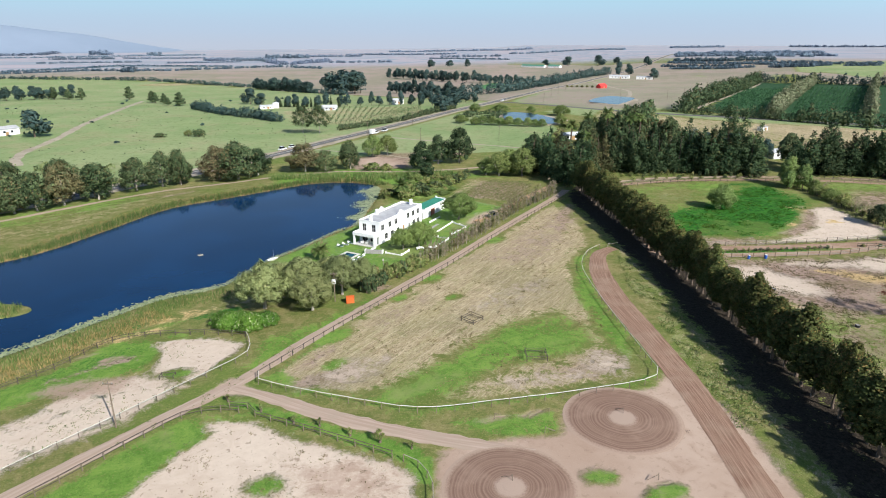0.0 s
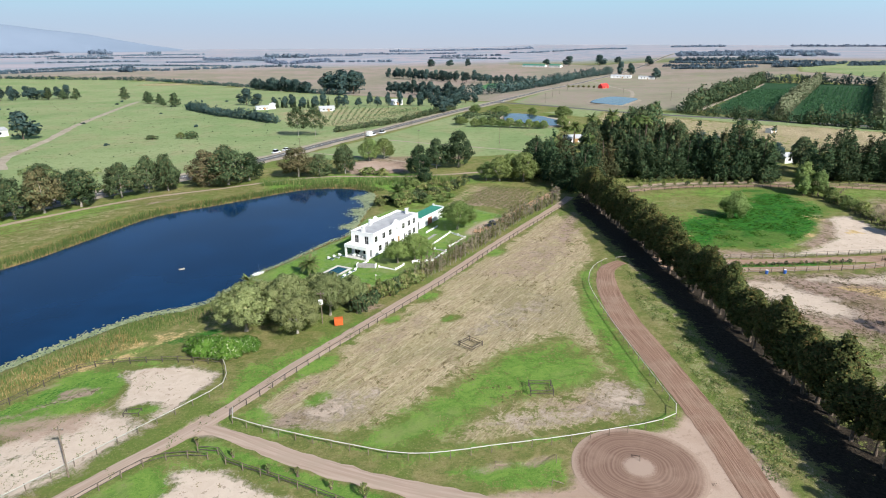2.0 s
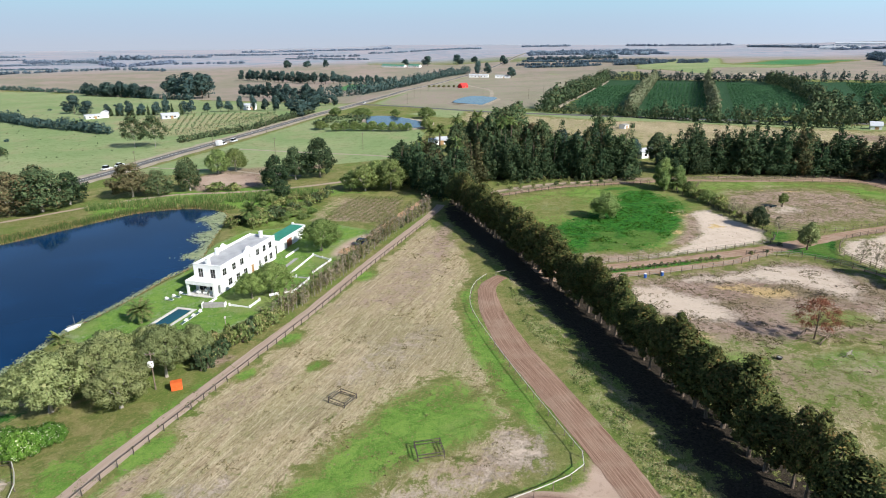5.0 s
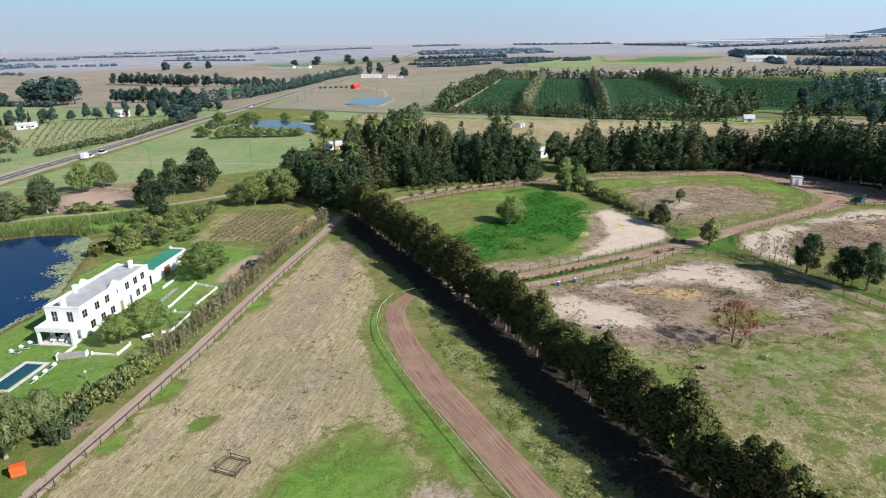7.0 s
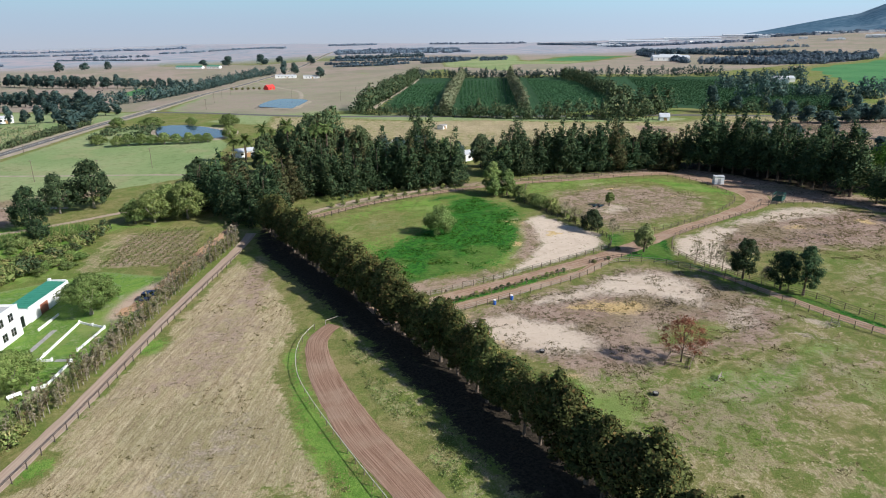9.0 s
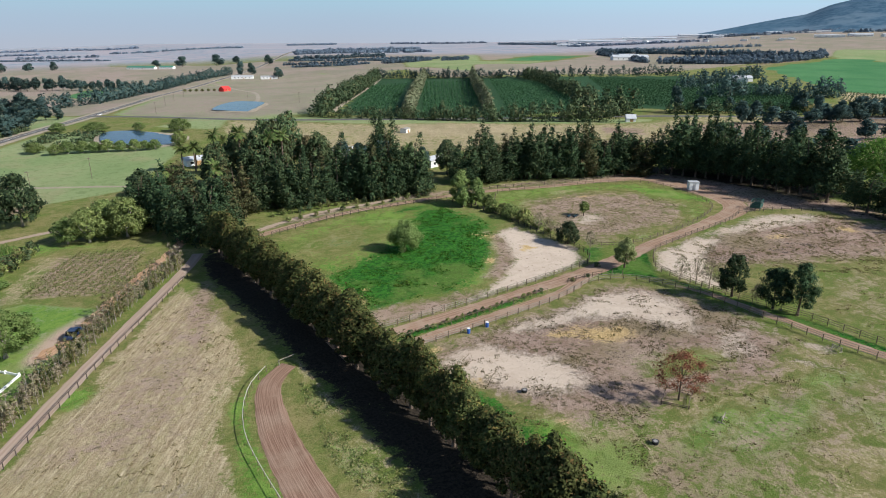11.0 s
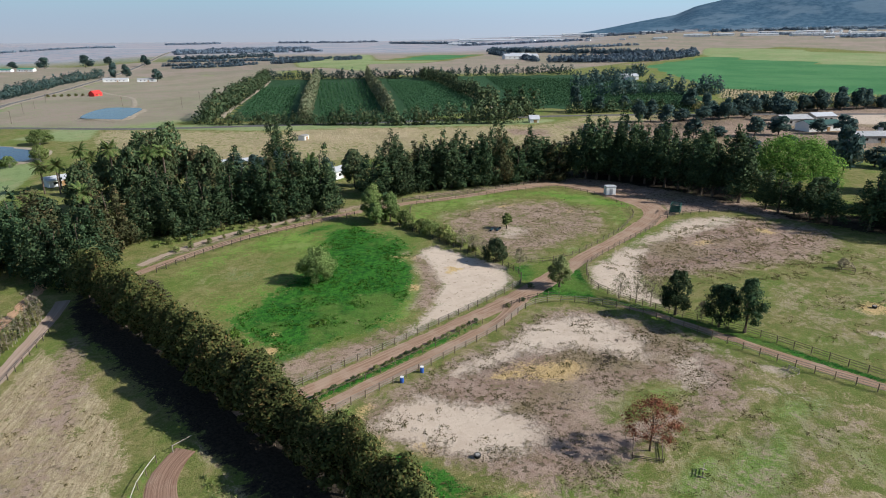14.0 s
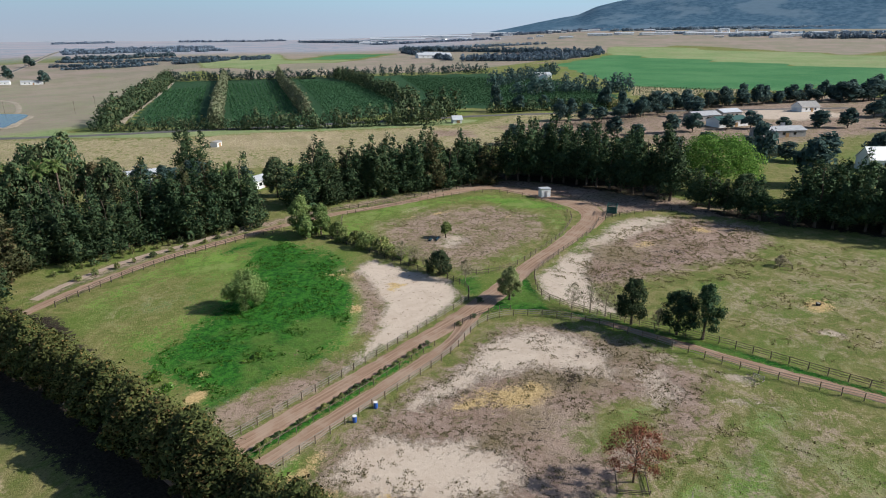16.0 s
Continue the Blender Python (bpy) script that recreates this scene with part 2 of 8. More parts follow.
def lane_material(name, a, b, c2):
    """Packed farm lane: two worn wheel lines and a fainter middle."""
    k = Nodes(name)
    strip = k.along(1.3, 0.03)
    lines, fine, mid = k.noise(2.0, 3, 0.6, strip), k.noise(4.0, 4, 0.7), k.noise(0.3, 4, 0.6)
    c = k.mixc(k.step(lines, 0.35, 0.65), a, b)
    c = k.mixc(k.math("MULTIPLY", k.step(mid, 0.45, 0.68), 0.6), c, c2)
    k.bump(fine, 0.4, 0.05)
    return k.done(c, 0.95, 0, 0.1)


def ring_material():
    """Harrowed ring: concentric grooves round a paler middle."""
    k = Nodes("harrowed_ring_sand")
    grad = k.add("ShaderNodeVectorMath")
    grad.operation = "LENGTH"
    k.link(k.pos(), grad.inputs[0])
    rad = grad.outputs["Value"]
    wob = k.math("ADD", rad, k.math("MULTIPLY", k.noise(0.16, 2), 1.1))
    groove = k.add("ShaderNodeTexNoise")
    groove.noise_dimensions = "1D"
    groove.inputs["Scale"].default_value = 3.6
    groove.inputs["Detail"].default_value = 6
    k.link(wob, groove.inputs["W"])
    fine = k.noise(3.5, 4, 0.7)
    c = k.mixc(k.step(groove.outputs["Fac"], 0.36, 0.64), (0.196, 0.122, 0.088), (0.272, 0.176, 0.128))
    c = k.mixc(k.math("MULTIPLY", k.step(k.noise(0.20, 4, 0.6), 0.48, 0.7), 0.55), c, (0.330, 0.228, 0.170))
    edge = k.math("ADD", rad, k.math("MULTIPLY", fine, 1.2))
    c = k.mixc(k.step(edge, 2.9, 2.0), c, (0.400, 0.295, 0.228))
    c = k.mixc(k.math("MULTIPLY", k.step(edge, 7.6, 8.7), 0.85), c, (0.425, 0.312, 0.235))
    k.bump(k.math("ADD", groove.outputs["Fac"], k.math("MULTIPLY", fine, 0.8)), 0.4, 0.08)
    return k.done(c, 0.95, 0, 0.1)


def water_material(name, deep, rough, spec=0.5):
    k = Nodes(name)
    k.bump(k.noise(0.9, 4, 0.6), 0.10, 0.03)
    k.bsdf.inputs["IOR"].default_value = 1.33
    c = k.mixc(k.step(k.noise(0.03, 3), 0.4, 0.6), deep, tuple(1.35 * v for v in deep))
    return k.done(c, rough, 0, spec)


def bark(name, a, b):
    k = Nodes(name)
    n = k.noise(2.0, 4, 0.6, k.scaled(3, 3, 0.6))
    k.bump(n, 0.6, 0.04)
    return k.done(k.mixc(k.step(n, 0.35, 0.65), a, b), 0.9, 0, 0.15)


M = {
    "ground": ground_material(),
    "track": track_material(),
    "lane": lane_material("packed_lane", (0.365, 0.265, 0.200), (0.460, 0.350, 0.275), (0.385, 0.300, 0.225)),
    "brown_lane": lane_material("brown_lane", (0.265, 0.168, 0.112), (0.390, 0.262, 0.182), (0.43, 0.318, 0.235)),
    "earth_lane": lane_material("orange_earth", (0.420, 0.240, 0.135), (0.560, 0.360, 0.225), (0.480, 0.300, 0.180)),
    "ring": ring_material(),
    "asphalt": lane_material("asphalt", (0.105, 0.10, 0.098), (0.155, 0.148, 0.142), (0.19, 0.178, 0.165)),
    "verge": worn("gravel_verge", (0.29, 0.235, 0.165), (0.42, 0.35, 0.26), 0.2, 3.0, 0.95),
    "water": water_material("dam_water", (0.0020, 0.0205, 0.060), 0.06, 0.20),
    "pond_water": water_material("pond_water", (0.010, 0.034, 0.078), 0.10, 0.24),
    "white_wall": worn("white_plaster", (0.78, 0.77, 0.74), (0.84, 0.83, 0.81), 0.7, 6, 0.85, 0, 0.01),
    "grey_roof": worn("grey_roof_felt", (0.34, 0.34, 0.345), (0.45, 0.45, 0.45), 0.5, 5, 0.9, 0, 0.01),
    "green_roof": worn("green_roof_sheet", (0.030, 0.205, 0.130), (0.045, 0.245, 0.160), 0.6, 8, 0.55, 0, 0.0),
    "glass": Nodes("dark_window_glass").done((0.012, 0.015, 0.018), 0.08),
    "frame": worn("grey_window_frame", (0.30, 0.285, 0.27), (0.38, 0.365, 0.35), 2, 20, 0.6),
    "wood": worn("weathered_wood", (0.13, 0.095, 0.065), (0.24, 0.185, 0.135), 1.5, 9, 0.9),
    "pale_wood": worn("pale_weathered_rail", (0.25, 0.215, 0.165), (0.40, 0.355, 0.285), 1.2, 8, 0.85),
    "white_rail": worn("whitewashed_rail", (0.46, 0.43, 0.36), (0.62, 0.59, 0.51), 1.2, 8, 0.85),
    "dark_wood": worn("dark_creosote_wood", (0.055, 0.042, 0.034), (0.11, 0.085, 0.066), 1.5, 9, 0.9),
    "door_wood": worn("varnished_door_wood", (0.30, 0.17, 0.07), (0.40, 0.24, 0.11), 2, 12, 0.6),
    "orange": worn("orange_plastic", (0.62, 0.105, 0.022), (0.72, 0.150, 0.035), 1, 8, 0.5, 0, 0.0),
    "blue": worn("blue_plastic", (0.025, 0.10, 0.42), (0.04, 0.14, 0.50), 2, 8, 0.45, 0, 0.0),
    "red": worn("red_paint", (0.62, 0.035, 0.030), (0.72, 0.055, 0.045), 0.6, 5, 0.7, 0, 0.0),
    "steel": worn("galvanised_steel", (0.42, 0.43, 0.44), (0.55, 0.56, 0.57), 1, 8, 0.45, 0.7, 0.0),
    "sheet": worn("pale_sheet_roof", (0.55, 0.56, 0.57), (0.66, 0.67, 0.68), 0.4, 5, 0.5, 0.2, 0.0),
    "green_paint": worn("dark_green_paint", (0.020, 0.075, 0.060), (0.030, 0.100, 0.080), 1, 8, 0.6, 0, 0.0),
    "stone": worn("grey_stone", (0.27, 0.255, 0.235), (0.38, 0.36, 0.335), 1.5, 8, 0.9),
    "paving": worn("pale_paving", (0.52, 0.49, 0.44), (0.62, 0.59, 0.54), 1, 6, 0.9),
    "rubber": worn("black_rubber", (0.02, 0.02, 0.02), (0.035, 0.035, 0.035), 2, 12, 0.8),
    "pool": water_material("pool_water", (0.012, 0.062, 0.080), 0.05),
    "bark": bark("brown_bark", (0.085, 0.062, 0.045), (0.17, 0.13, 0.10)),
    "twig_bark": bark("tan_twig_bark", (0.30, 0.24, 0.17), (0.46, 0.38, 0.28)),
    "pale_bark": bark("pale_grey_bark", (0.27, 0.23, 0.19), (0.44, 0.39, 0.33)),
    "leaf_row": leafy("windbreak_leaves", (0.046, 0.060, 0.020), (0.140, 0.154, 0.050), (0.215, 0.146, 0.054), 0.13, 0.10),
    "leaf_pine": leafy("casuarina_needles", (0.024, 0.050, 0.026), (0.086, 0.132, 0.058), (0.13, 0.125, 0.050), 0.06, 0.10),
    "leaf_pine_brown": leafy("browning_casuarina_needles", (0.044, 0.054, 0.026), (0.125, 0.132, 0.058), (0.17, 0.125, 0.060), 0.16, 0.10),
    "leaf_gum": leafy("gum_leaves", (0.045, 0.076, 0.036), (0.145, 0.192, 0.086), (0.23, 0.17, 0.08), 0.10, 0.14),
    "leaf_olive": leafy("wild_olive_leaves", (0.215, 0.250, 0.100), (0.345, 0.380, 0.165), (0.37, 0.36, 0.17), 0.08, 0.32),
    "leaf_garden": leafy("garden_tree_leaves", (0.150, 0.215, 0.062), (0.270, 0.365, 0.115), (0.34, 0.36, 0.14), 0.08, 0.3),
    "leaf_bright": leafy("fresh_green_leaves", (0.060, 0.150, 0.028), (0.165, 0.320, 0.066), (0.26, 0.37, 0.09), 0.10),
    "leaf_red": leafy("russet_leaves", (0.18, 0.075, 0.045), (0.35, 0.15, 0.085), (0.26, 0.16, 0.08), 0.2, 0.25),
    "leaf_willow": leafy("willow_leaves", (0.130, 0.192, 0.058), (0.300, 0.375, 0.135), (0.40, 0.42, 0.17), 0.08, 0.36),
    "leaf_orchard": leafy("orchard_leaves", (0.026, 0.074, 0.036), (0.066, 0.144, 0.062), (0.084, 0.144, 0.060), 0.08, 0.25),
    "leaf_twig": leafy("bare_twigs", (0.270, 0.222, 0.150), (0.440, 0.370, 0.260), (0.20, 0.21, 0.085), 0.25, 0.15),
    # far foliage: blue distance haze mixed into three leaf colours, paler each time
    "leaf_far": leafy("haze_tinted_tree_leaves", (0.046, 0.088, 0.084), (0.092, 0.146, 0.128), (0.120, 0.145, 0.105), 0.12, 0.3),
    "leaf_haze": leafy("hazy_plain_leaves", (0.098, 0.150, 0.190), (0.140, 0.196, 0.236), (0.16, 0.20, 0.21), 0.10, 0.4),
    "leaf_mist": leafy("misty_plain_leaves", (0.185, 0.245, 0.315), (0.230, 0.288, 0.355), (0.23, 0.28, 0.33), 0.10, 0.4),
    "leaf_poplar": leafy("turning_poplar_leaves", (0.115, 0.128, 0.070), (0.250, 0.250, 0.150), (0.13, 0.165, 0.085), 0.2, 0.25),
    "leaf_rust": leafy("browned_gum_leaves", (0.095, 0.080, 0.040), (0.25, 0.205, 0.105), (0.12, 0.145, 0.07), 0.2, 0.2),
    "leaf_shrub": leafy("shrub_leaves", (0.110, 0.150, 0.045), (0.330, 0.375, 0.130), (0.42, 0.34, 0.17), 0.18, 0.22),
    "leaf_vine": leafy("autumn_vine_leaves", (0.185, 0.160, 0.072), (0.345, 0.295, 0.145), (0.17, 0.22, 0.07), 0.35),
    "tuft": leafy("dull_grass_blades", (0.115, 0.098, 0.044), (0.235, 0.200, 0.092), (0.31, 0.25, 0.13), 0.2, 0.3),
    "leaf_sward": leafy("green_sward_blades", (0.022, 0.095, 0.014), (0.070, 0.205, 0.026), (0.16, 0.22, 0.05), 0.10, 0.25),
    "weed": worn("floating_weed", (0.165, 0.205, 0.090), (0.32, 0.350, 0.19), 0.8, 4, 0.8, 0, 0),
    "leaf_grove": leafy("shade_tree_leaves", (0.036, 0.062, 0.034), (0.120, 0.162, 0.076), (0.18, 0.16, 0.075), 0.08, 0.14),
    "leaf_cream": leafy("flowering_shrub_leaves", (0.085, 0.185, 0.030), (0.200, 0.345, 0.065), (0.72, 0.70, 0.50), 0.05, 0.3),
    "reed": leafy("reed_blades", (0.075, 0.130, 0.034), (0.190, 0.250, 0.078), (0.36, 0.28, 0.14), 0.14),
    "dry_reed": leafy("dry_reed_blades", (0.30, 0.200, 0.085), (0.52, 0.37, 0.17), (0.16, 0.17, 0.06), 0.25),
    "palm": leafy("palm_fronds", (0.090, 0.145, 0.042), (0.200, 0.262, 0.085), (0.286, 0.234, 0.117), 0.12),
}


# ---- the lie of the land ----
LAKE_Z = -3.6
LAKE = [(-150, 118), (-128, 134), (-111, 144), (-103.6, 155), (-97.7, 173), (-90.3, 195), (-77, 208), (-64, 220), (-52, 231), (-42, 234), (-33, 233),
        (-24.5, 227), (-23.2, 214), (-24.5, 198), (-26, 178), (-30.5, 171), (-38.5, 155), (-43.5, 146.5), (-47.5, 135), (-51.3, 127), (-59.7, 122.5),
        (-66.9, 112.9), (-71.7, 105.3), (-78.3, 96), (-92, 80), (-118, 62), (-170, 60), (-180, 100)]


def smooth(v, lo, hi):
    u = np.clip((v - lo) / (hi - lo), 0, 1)
    return u * u * (3 - 2 * u)


def curve(pts, step=2.0, closed=False):
    """A smooth line through plan points, resampled at even steps."""
    p = np.array(pts, float)
    n = len(p)
    out = []
    for i in range(n if closed else n - 1):
        a, b, c, d = ((p[(i + j - 1) % n] if closed else p[min(max(i + j - 1, 0), n - 1)]) for j in range(4))
        m = max(2, int(np.linalg.norm(c - b) / step * 2))
        for u in np.linspace(0, 1, m, endpoint=False):
            out.append(0.5 * (2 * b + (c - a) * u + (2 * a - 5 * b + 4 * c - d) * u**2 + (3 * b - a - 3 * c + d) * u**3))
    if not closed:
        out.append(p[-1])
    out = np.array(out)
    if closed:
        out = np.vstack([out, out[:1]])
    run = np.concatenate([[0], np.cumsum(np.linalg.norm(np.diff(out, axis=0), axis=1))])
    s = np.linspace(0, run[-1], max(2, int(round(run[-1] / step)) + 1))
    res = np.stack([np.interp(s, run, out[:, 0]), np.interp(s, run, out[:, 1])], 1)
    return res[:-1] if closed else res


def inside(poly, x, y):
    """Metres inside a closed outline (negative outside), for arrays."""
    p = np.asarray(poly, float)
    best = np.full(x.shape, 1e9)
    odd = np.zeros(x.shape, bool)
    for (x0, y0), (x1, y1) in zip(p, np.roll(p, -1, 0)):
        dx, dy = x1 - x0, y1 - y0
        u = np.clip(((x - x0) * dx + (y - y0) * dy) / (dx * dx + dy * dy + 1e-9), 0, 1)
        best = np.minimum(best, np.hypot(x - x0 - u * dx, y - y0 - u * dy))
        if y0 != y1:
            odd ^= ((y0 > y) != (y1 > y)) & (x < dx * (y - y0) / (y1 - y0) + x0)
    return np.where(odd, best, -best)


LAKE_LINE = curve(LAKE, 5.0, True)


def land(x, y):
    """Height of the ground, for arrays or numbers: a gentle slope with the dam's basin in it and rising ground far to the east."""
    x, y = np.asarray(x, float), np.asarray(y, float)
    z = 6.14 * np.tanh(x / 260) - 4.58 * np.tanh(y / 320)
    z -= 2.0 * np.exp(-((x - 80) / 38) ** 2 * 0.5 - ((y - 143) / 31) ** 2 * 0.5) * smooth(x, 44, 62)
    near = (x > -260) & (x < 60) & (y > 0) & (y < 320)
    if near.any():
        d = inside(LAKE_LINE, x[near], y[near])
        zn = np.where(d <= 0, LAKE_Z + 0.35 + (z[near] - LAKE_Z - 0.35) * smooth(-d, 0, 38), z[near])
        islet = ((x[near] + 94) / 9) ** 2 + ((y[near] - 115) / 4) ** 2
        zn = np.where(d > -3, np.minimum(zn, LAKE_Z + 0.35 - 1.6 * smooth(d, -2.5, 4)), zn)
        z[near] = np.where(islet < 1.6, np.maximum(zn, LAKE_Z + 0.3 * (1 - islet)), zn)
    z -= 17 * smooth(y, 420, 1050) * (1 - smooth(x, 330, 720))
    far = smooth(np.hypot(x, y), 900, 4200) * smooth(np.arctan2(x, y), 0.55, 1.25)
    return z + 95 * far


def gz(x, y):
    return float(land(np.array([x]), np.array([y]))[0])


def mesh_of(name, verts, faces, material=None, soft=False):
    """A mesh from arrays; faces all of one size."""
    v, f = np.asarray(verts, np.float32), np.asarray(faces, np.int32)
    me = bpy.data.meshes.new(name)
    me.vertices.add(len(v))
    me.vertices.foreach_set("co", v.ravel())
    me.loops.add(f.size)
    me.loops.foreach_set("vertex_index", f.ravel())
    me.polygons.add(len(f))
    me.polygons.foreach_set("loop_start", np.arange(0, f.size, f.shape[1], dtype=np.int32))
    me.polygons.foreach_set("use_smooth", np.full(len(f), soft))
    me.update(calc_edges=True)
    if material:
        me.materials.append(material)
    return me


# ---- ground: one sheet to the horizon, its cover by plan ----
def spread(lo, hi, fine, reach, growth):
    mid = np.arange(lo, hi + fine, fine)
    out, step = [], fine
    d = 0.0
    while d < reach:
        step *= growth
        d += step
        out.append(d)
    out = np.array(out)
    return np.concatenate([lo - out[::-1], mid, mid[-1] + out])


gx, gy = spread(-90, 205, 1.3, 4700, 1.06), spread(52, 230, 1.3, 4600, 1.06)
GX, GY = np.meshgrid(gx, gy)
GXf, GYf = GX.ravel(), GY.ravel()
cover = {key: np.zeros(GXf.size) for key in ("sand", "lush", "dry", "dirt", "fallow", "pale", "crop", "bright", "shade_and_clumps", "plain", "straw", "deep", "yard")}


def lay(key, outline, soft=3.0, amount=1.0, wipe=()):
    """Lay a ground cover over an outline of the plan, with a soft edge."""
    p = np.array(outline, float)
    box = (GXf > p[:, 0].min() - soft) & (GXf < p[:, 0].max() + soft) & (GYf > p[:, 1].min() - soft) & (GYf < p[:, 1].max() + soft)
    w = np.zeros(GXf.size)
    w[box] = smooth(inside(p, GXf[box], GYf[box]), -soft, soft * 1.3) * amount
    for other in wipe:
        cover[other] *= 1 - w / max(amount, 1e-6) * 0.999
    cover[key] = np.maximum(cover[key], w)


def blob(key, x, y, rx, ry, turn=0.0, amount=1.0, wipe=()):
    a = np.linspace(0, 2 * math.pi, 14, endpoint=False)
    c, s = math.cos(radians(turn)), math.sin(radians(turn))
    lay(key, np.stack([x + rx * np.cos(a) * c - ry * np.sin(a) * s, y + rx * np.cos(a) * s + ry * np.sin(a) * c], 1), min(rx, ry) * 0.8, amount, wipe)


# ground under the tree belts, its colour darkened for their shade
lay("shade_and_clumps", [(50, 234), (60, 246), (80, 241), (106, 235), (121, 231), (122, 250), (60, 275), (44, 262)], 3, 0.9)
lay("shade_and_clumps", [(138, 233), (160, 226), (186, 213), (203, 204), (209, 190), (211, 160), (208, 148), (232, 150), (228, 205), (196, 226), (150, 246)], 3, 0.9)
lay("shade_and_clumps", [(204, 140), (202, 118), (205, 100), (210, 60), (232, 60), (226, 110)], 3, 0.75)
# far country: pink fallow plains, pale pasture, crop blocks
lay("fallow", [(-4900, 1280), (-890, 1275), (-815, 1356), (-560, 1216), (-314, 1036), (-119, 792), (45, 590), (316, 1200), (560, 1030), (500, 800), (700, 620), (1100, 700), (4900, 700), (4900, 4900), (-4900, 4900)], 20)
lay("fallow", [(60, 575), (120, 470), (180, 470), (345, 730), (560, 1040), (316, 1195), (240, 1030), (140, 830)], 8, 0.58)
lay("pale", [(60, 575), (120, 470), (180, 470), (345, 730), (560, 1040), (316, 1195), (240, 1030), (140, 830)], 8, 1.0)
lay("pale", [(70, 470), (110, 420), (180, 350), (300, 270), (340, 300), (180, 440), (110, 500)], 6, 0.8)
lay("fallow", [(165, 345), (200, 312), (250, 318), (310, 280), (335, 285), (255, 345), (185, 395)], 14, 0.6)
lay("dry", [(165, 345), (200, 312), (250, 318), (310, 280), (335, 285), (255, 345), (185, 395)], 14, 0.5)
lay("pale", [(-4900, 230), (-700, 225), (-240, 230), (-150, 235), (-112, 262), (-91, 300), (-67, 349), (-45, 391), (-18, 445), (14, 516), (43, 582), (-119, 786), (-314, 1030), (-560, 1208), (-815, 1348), (-890, 1268), (-4900, 1270)], 5)
lay("pale", [(-78, 300), (-50, 345), (-25, 395), (20, 490), (70, 440), (70, 370), (40, 300), (-20, 290)], 5)
lay("dirt", [(-45, 285), (-15, 278), (12, 290), (15, 300), (-30, 302)], 4, 0.8)
# grows with distance from the origin, as haze would; colour only
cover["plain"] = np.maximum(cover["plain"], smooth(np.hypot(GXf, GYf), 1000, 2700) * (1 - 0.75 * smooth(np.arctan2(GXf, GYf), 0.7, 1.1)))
lay("dry", [(-700, 1240), (-450, 1090), (-330, 1020), (-480, 1130)], 20, 0.8)
lay("fallow", [(1480, 250), (4900, -500), (4900, 900), (1750, 860), (1700, 560)], 40, 0.8)
lay("bright", [(612, 336), (628, 214), (668, 140), (1080, 60), (1105, 217), (1200, 440), (1293, 669), (975, 619)], 6, 1.0, ("fallow", "pale"))
lay("pale", [(1293, 669), (1200, 440), (1105, 217), (1080, 60), (1480, 120), (1560, 380), (1700, 860)], 8, 1.0, ("fallow", "bright"))
lay("bright", [(1293, 669), (1200, 440), (1105, 217), (1080, 60), (1480, 120), (1560, 380), (1700, 860)], 8, 0.42)
lay("dirt", [(960, 640), (1290, 690), (1330, 720), (1260, 730), (960, 660)], 10, 0.8, ("fallow",))
lay("bright", [(790, 1100), (1080, 1300), (1180, 1160), (900, 1000)], 20, 0.6, ("fallow",))
lay("pale", [(565, 1020), (792, 950), (900, 1000), (790, 1100), (1060, 1470), (700, 1300)], 20, 0.8, ("fallow",))
blob("sand", 628, 815, 10, 34, 0, 1.0, ("fallow",))
lay("bright", [(43, 926), (74, 1034), (110, 1002), (98, 916), (57, 874)], 8, 0.8, ("fallow",))
lay("crop", [(186, 452), (222, 400), (262, 362), (345, 376), (440, 262), (525, 306), (640, 412), (700, 560), (560, 690), (449, 900)], 2.0, 1.0, ("fallow", "pale"))
lay("dry", [(190, 385), (223, 365), (250, 338), (221, 305), (184, 331), (172, 352)], 5, 1.0, ("pale", "fallow"))
lay("dry", [(250, 338), (300, 300), (270, 262), (221, 305)], 6, 0.7, ("pale", "fallow"))
lay("dry", [(120, 474), (190, 385), (250, 338), (300, 302), (335, 288), (285, 235), (210, 262), (150, 300), (112, 335), (98, 420)], 6, 0.62, ("pale", "fallow"))
lay("dirt", [(279, 305), (293, 283), (275, 266), (262, 285)], 4, 0.8)
lay("dry", [(-114, 444), (-137, 525), (-100, 560), (-17, 545), (-10, 484), (-44, 434), (-63, 412)], 3, 0.5, ("fallow",))
lay("dry", [(524, 294), (615, 333), (620, 284), (634, 237), (550, 216), (518, 246)], 3, 0.95, ("pale", "fallow", "bright"))
lay("dry", [(-526, 1105), (-509, 1168), (-430, 1101), (-438, 1064)], 12, 0.9, ("pale",))
lay("dry", [(300, 300), (365, 305), (440, 246), (560, 132), (430, 100), (300, 150), (250, 230)], 8, 0.55, ("pale",))
lay("dirt", [(300, 290), (420, 250), (620, 190), (620, 110), (430, 90), (300, 160)], 10, 0.75)
lay("shade_and_clumps", [(320, 270), (430, 245), (600, 190), (560, 165), (420, 215), (330, 220)], 12, 0.45)
lay("sand", [(425, 185), (470, 195), (520, 160), (470, 130), (430, 150)], 5, 0.8)
lay("bright", [(230, 2320), (640, 1740), (570, 1540), (170, 1720)], 25, 0.45, ("fallow",))
lay("pale", [(-1620, 2340), (-910, 2430), (-600, 2150), (-520, 1770), (-1170, 1690)], 60, 0.5, ("fallow",))
lay("pale", [(640, 1090), (770, 1100), (590, 850), (600, 960)], 15, 0.9, ("fallow",))
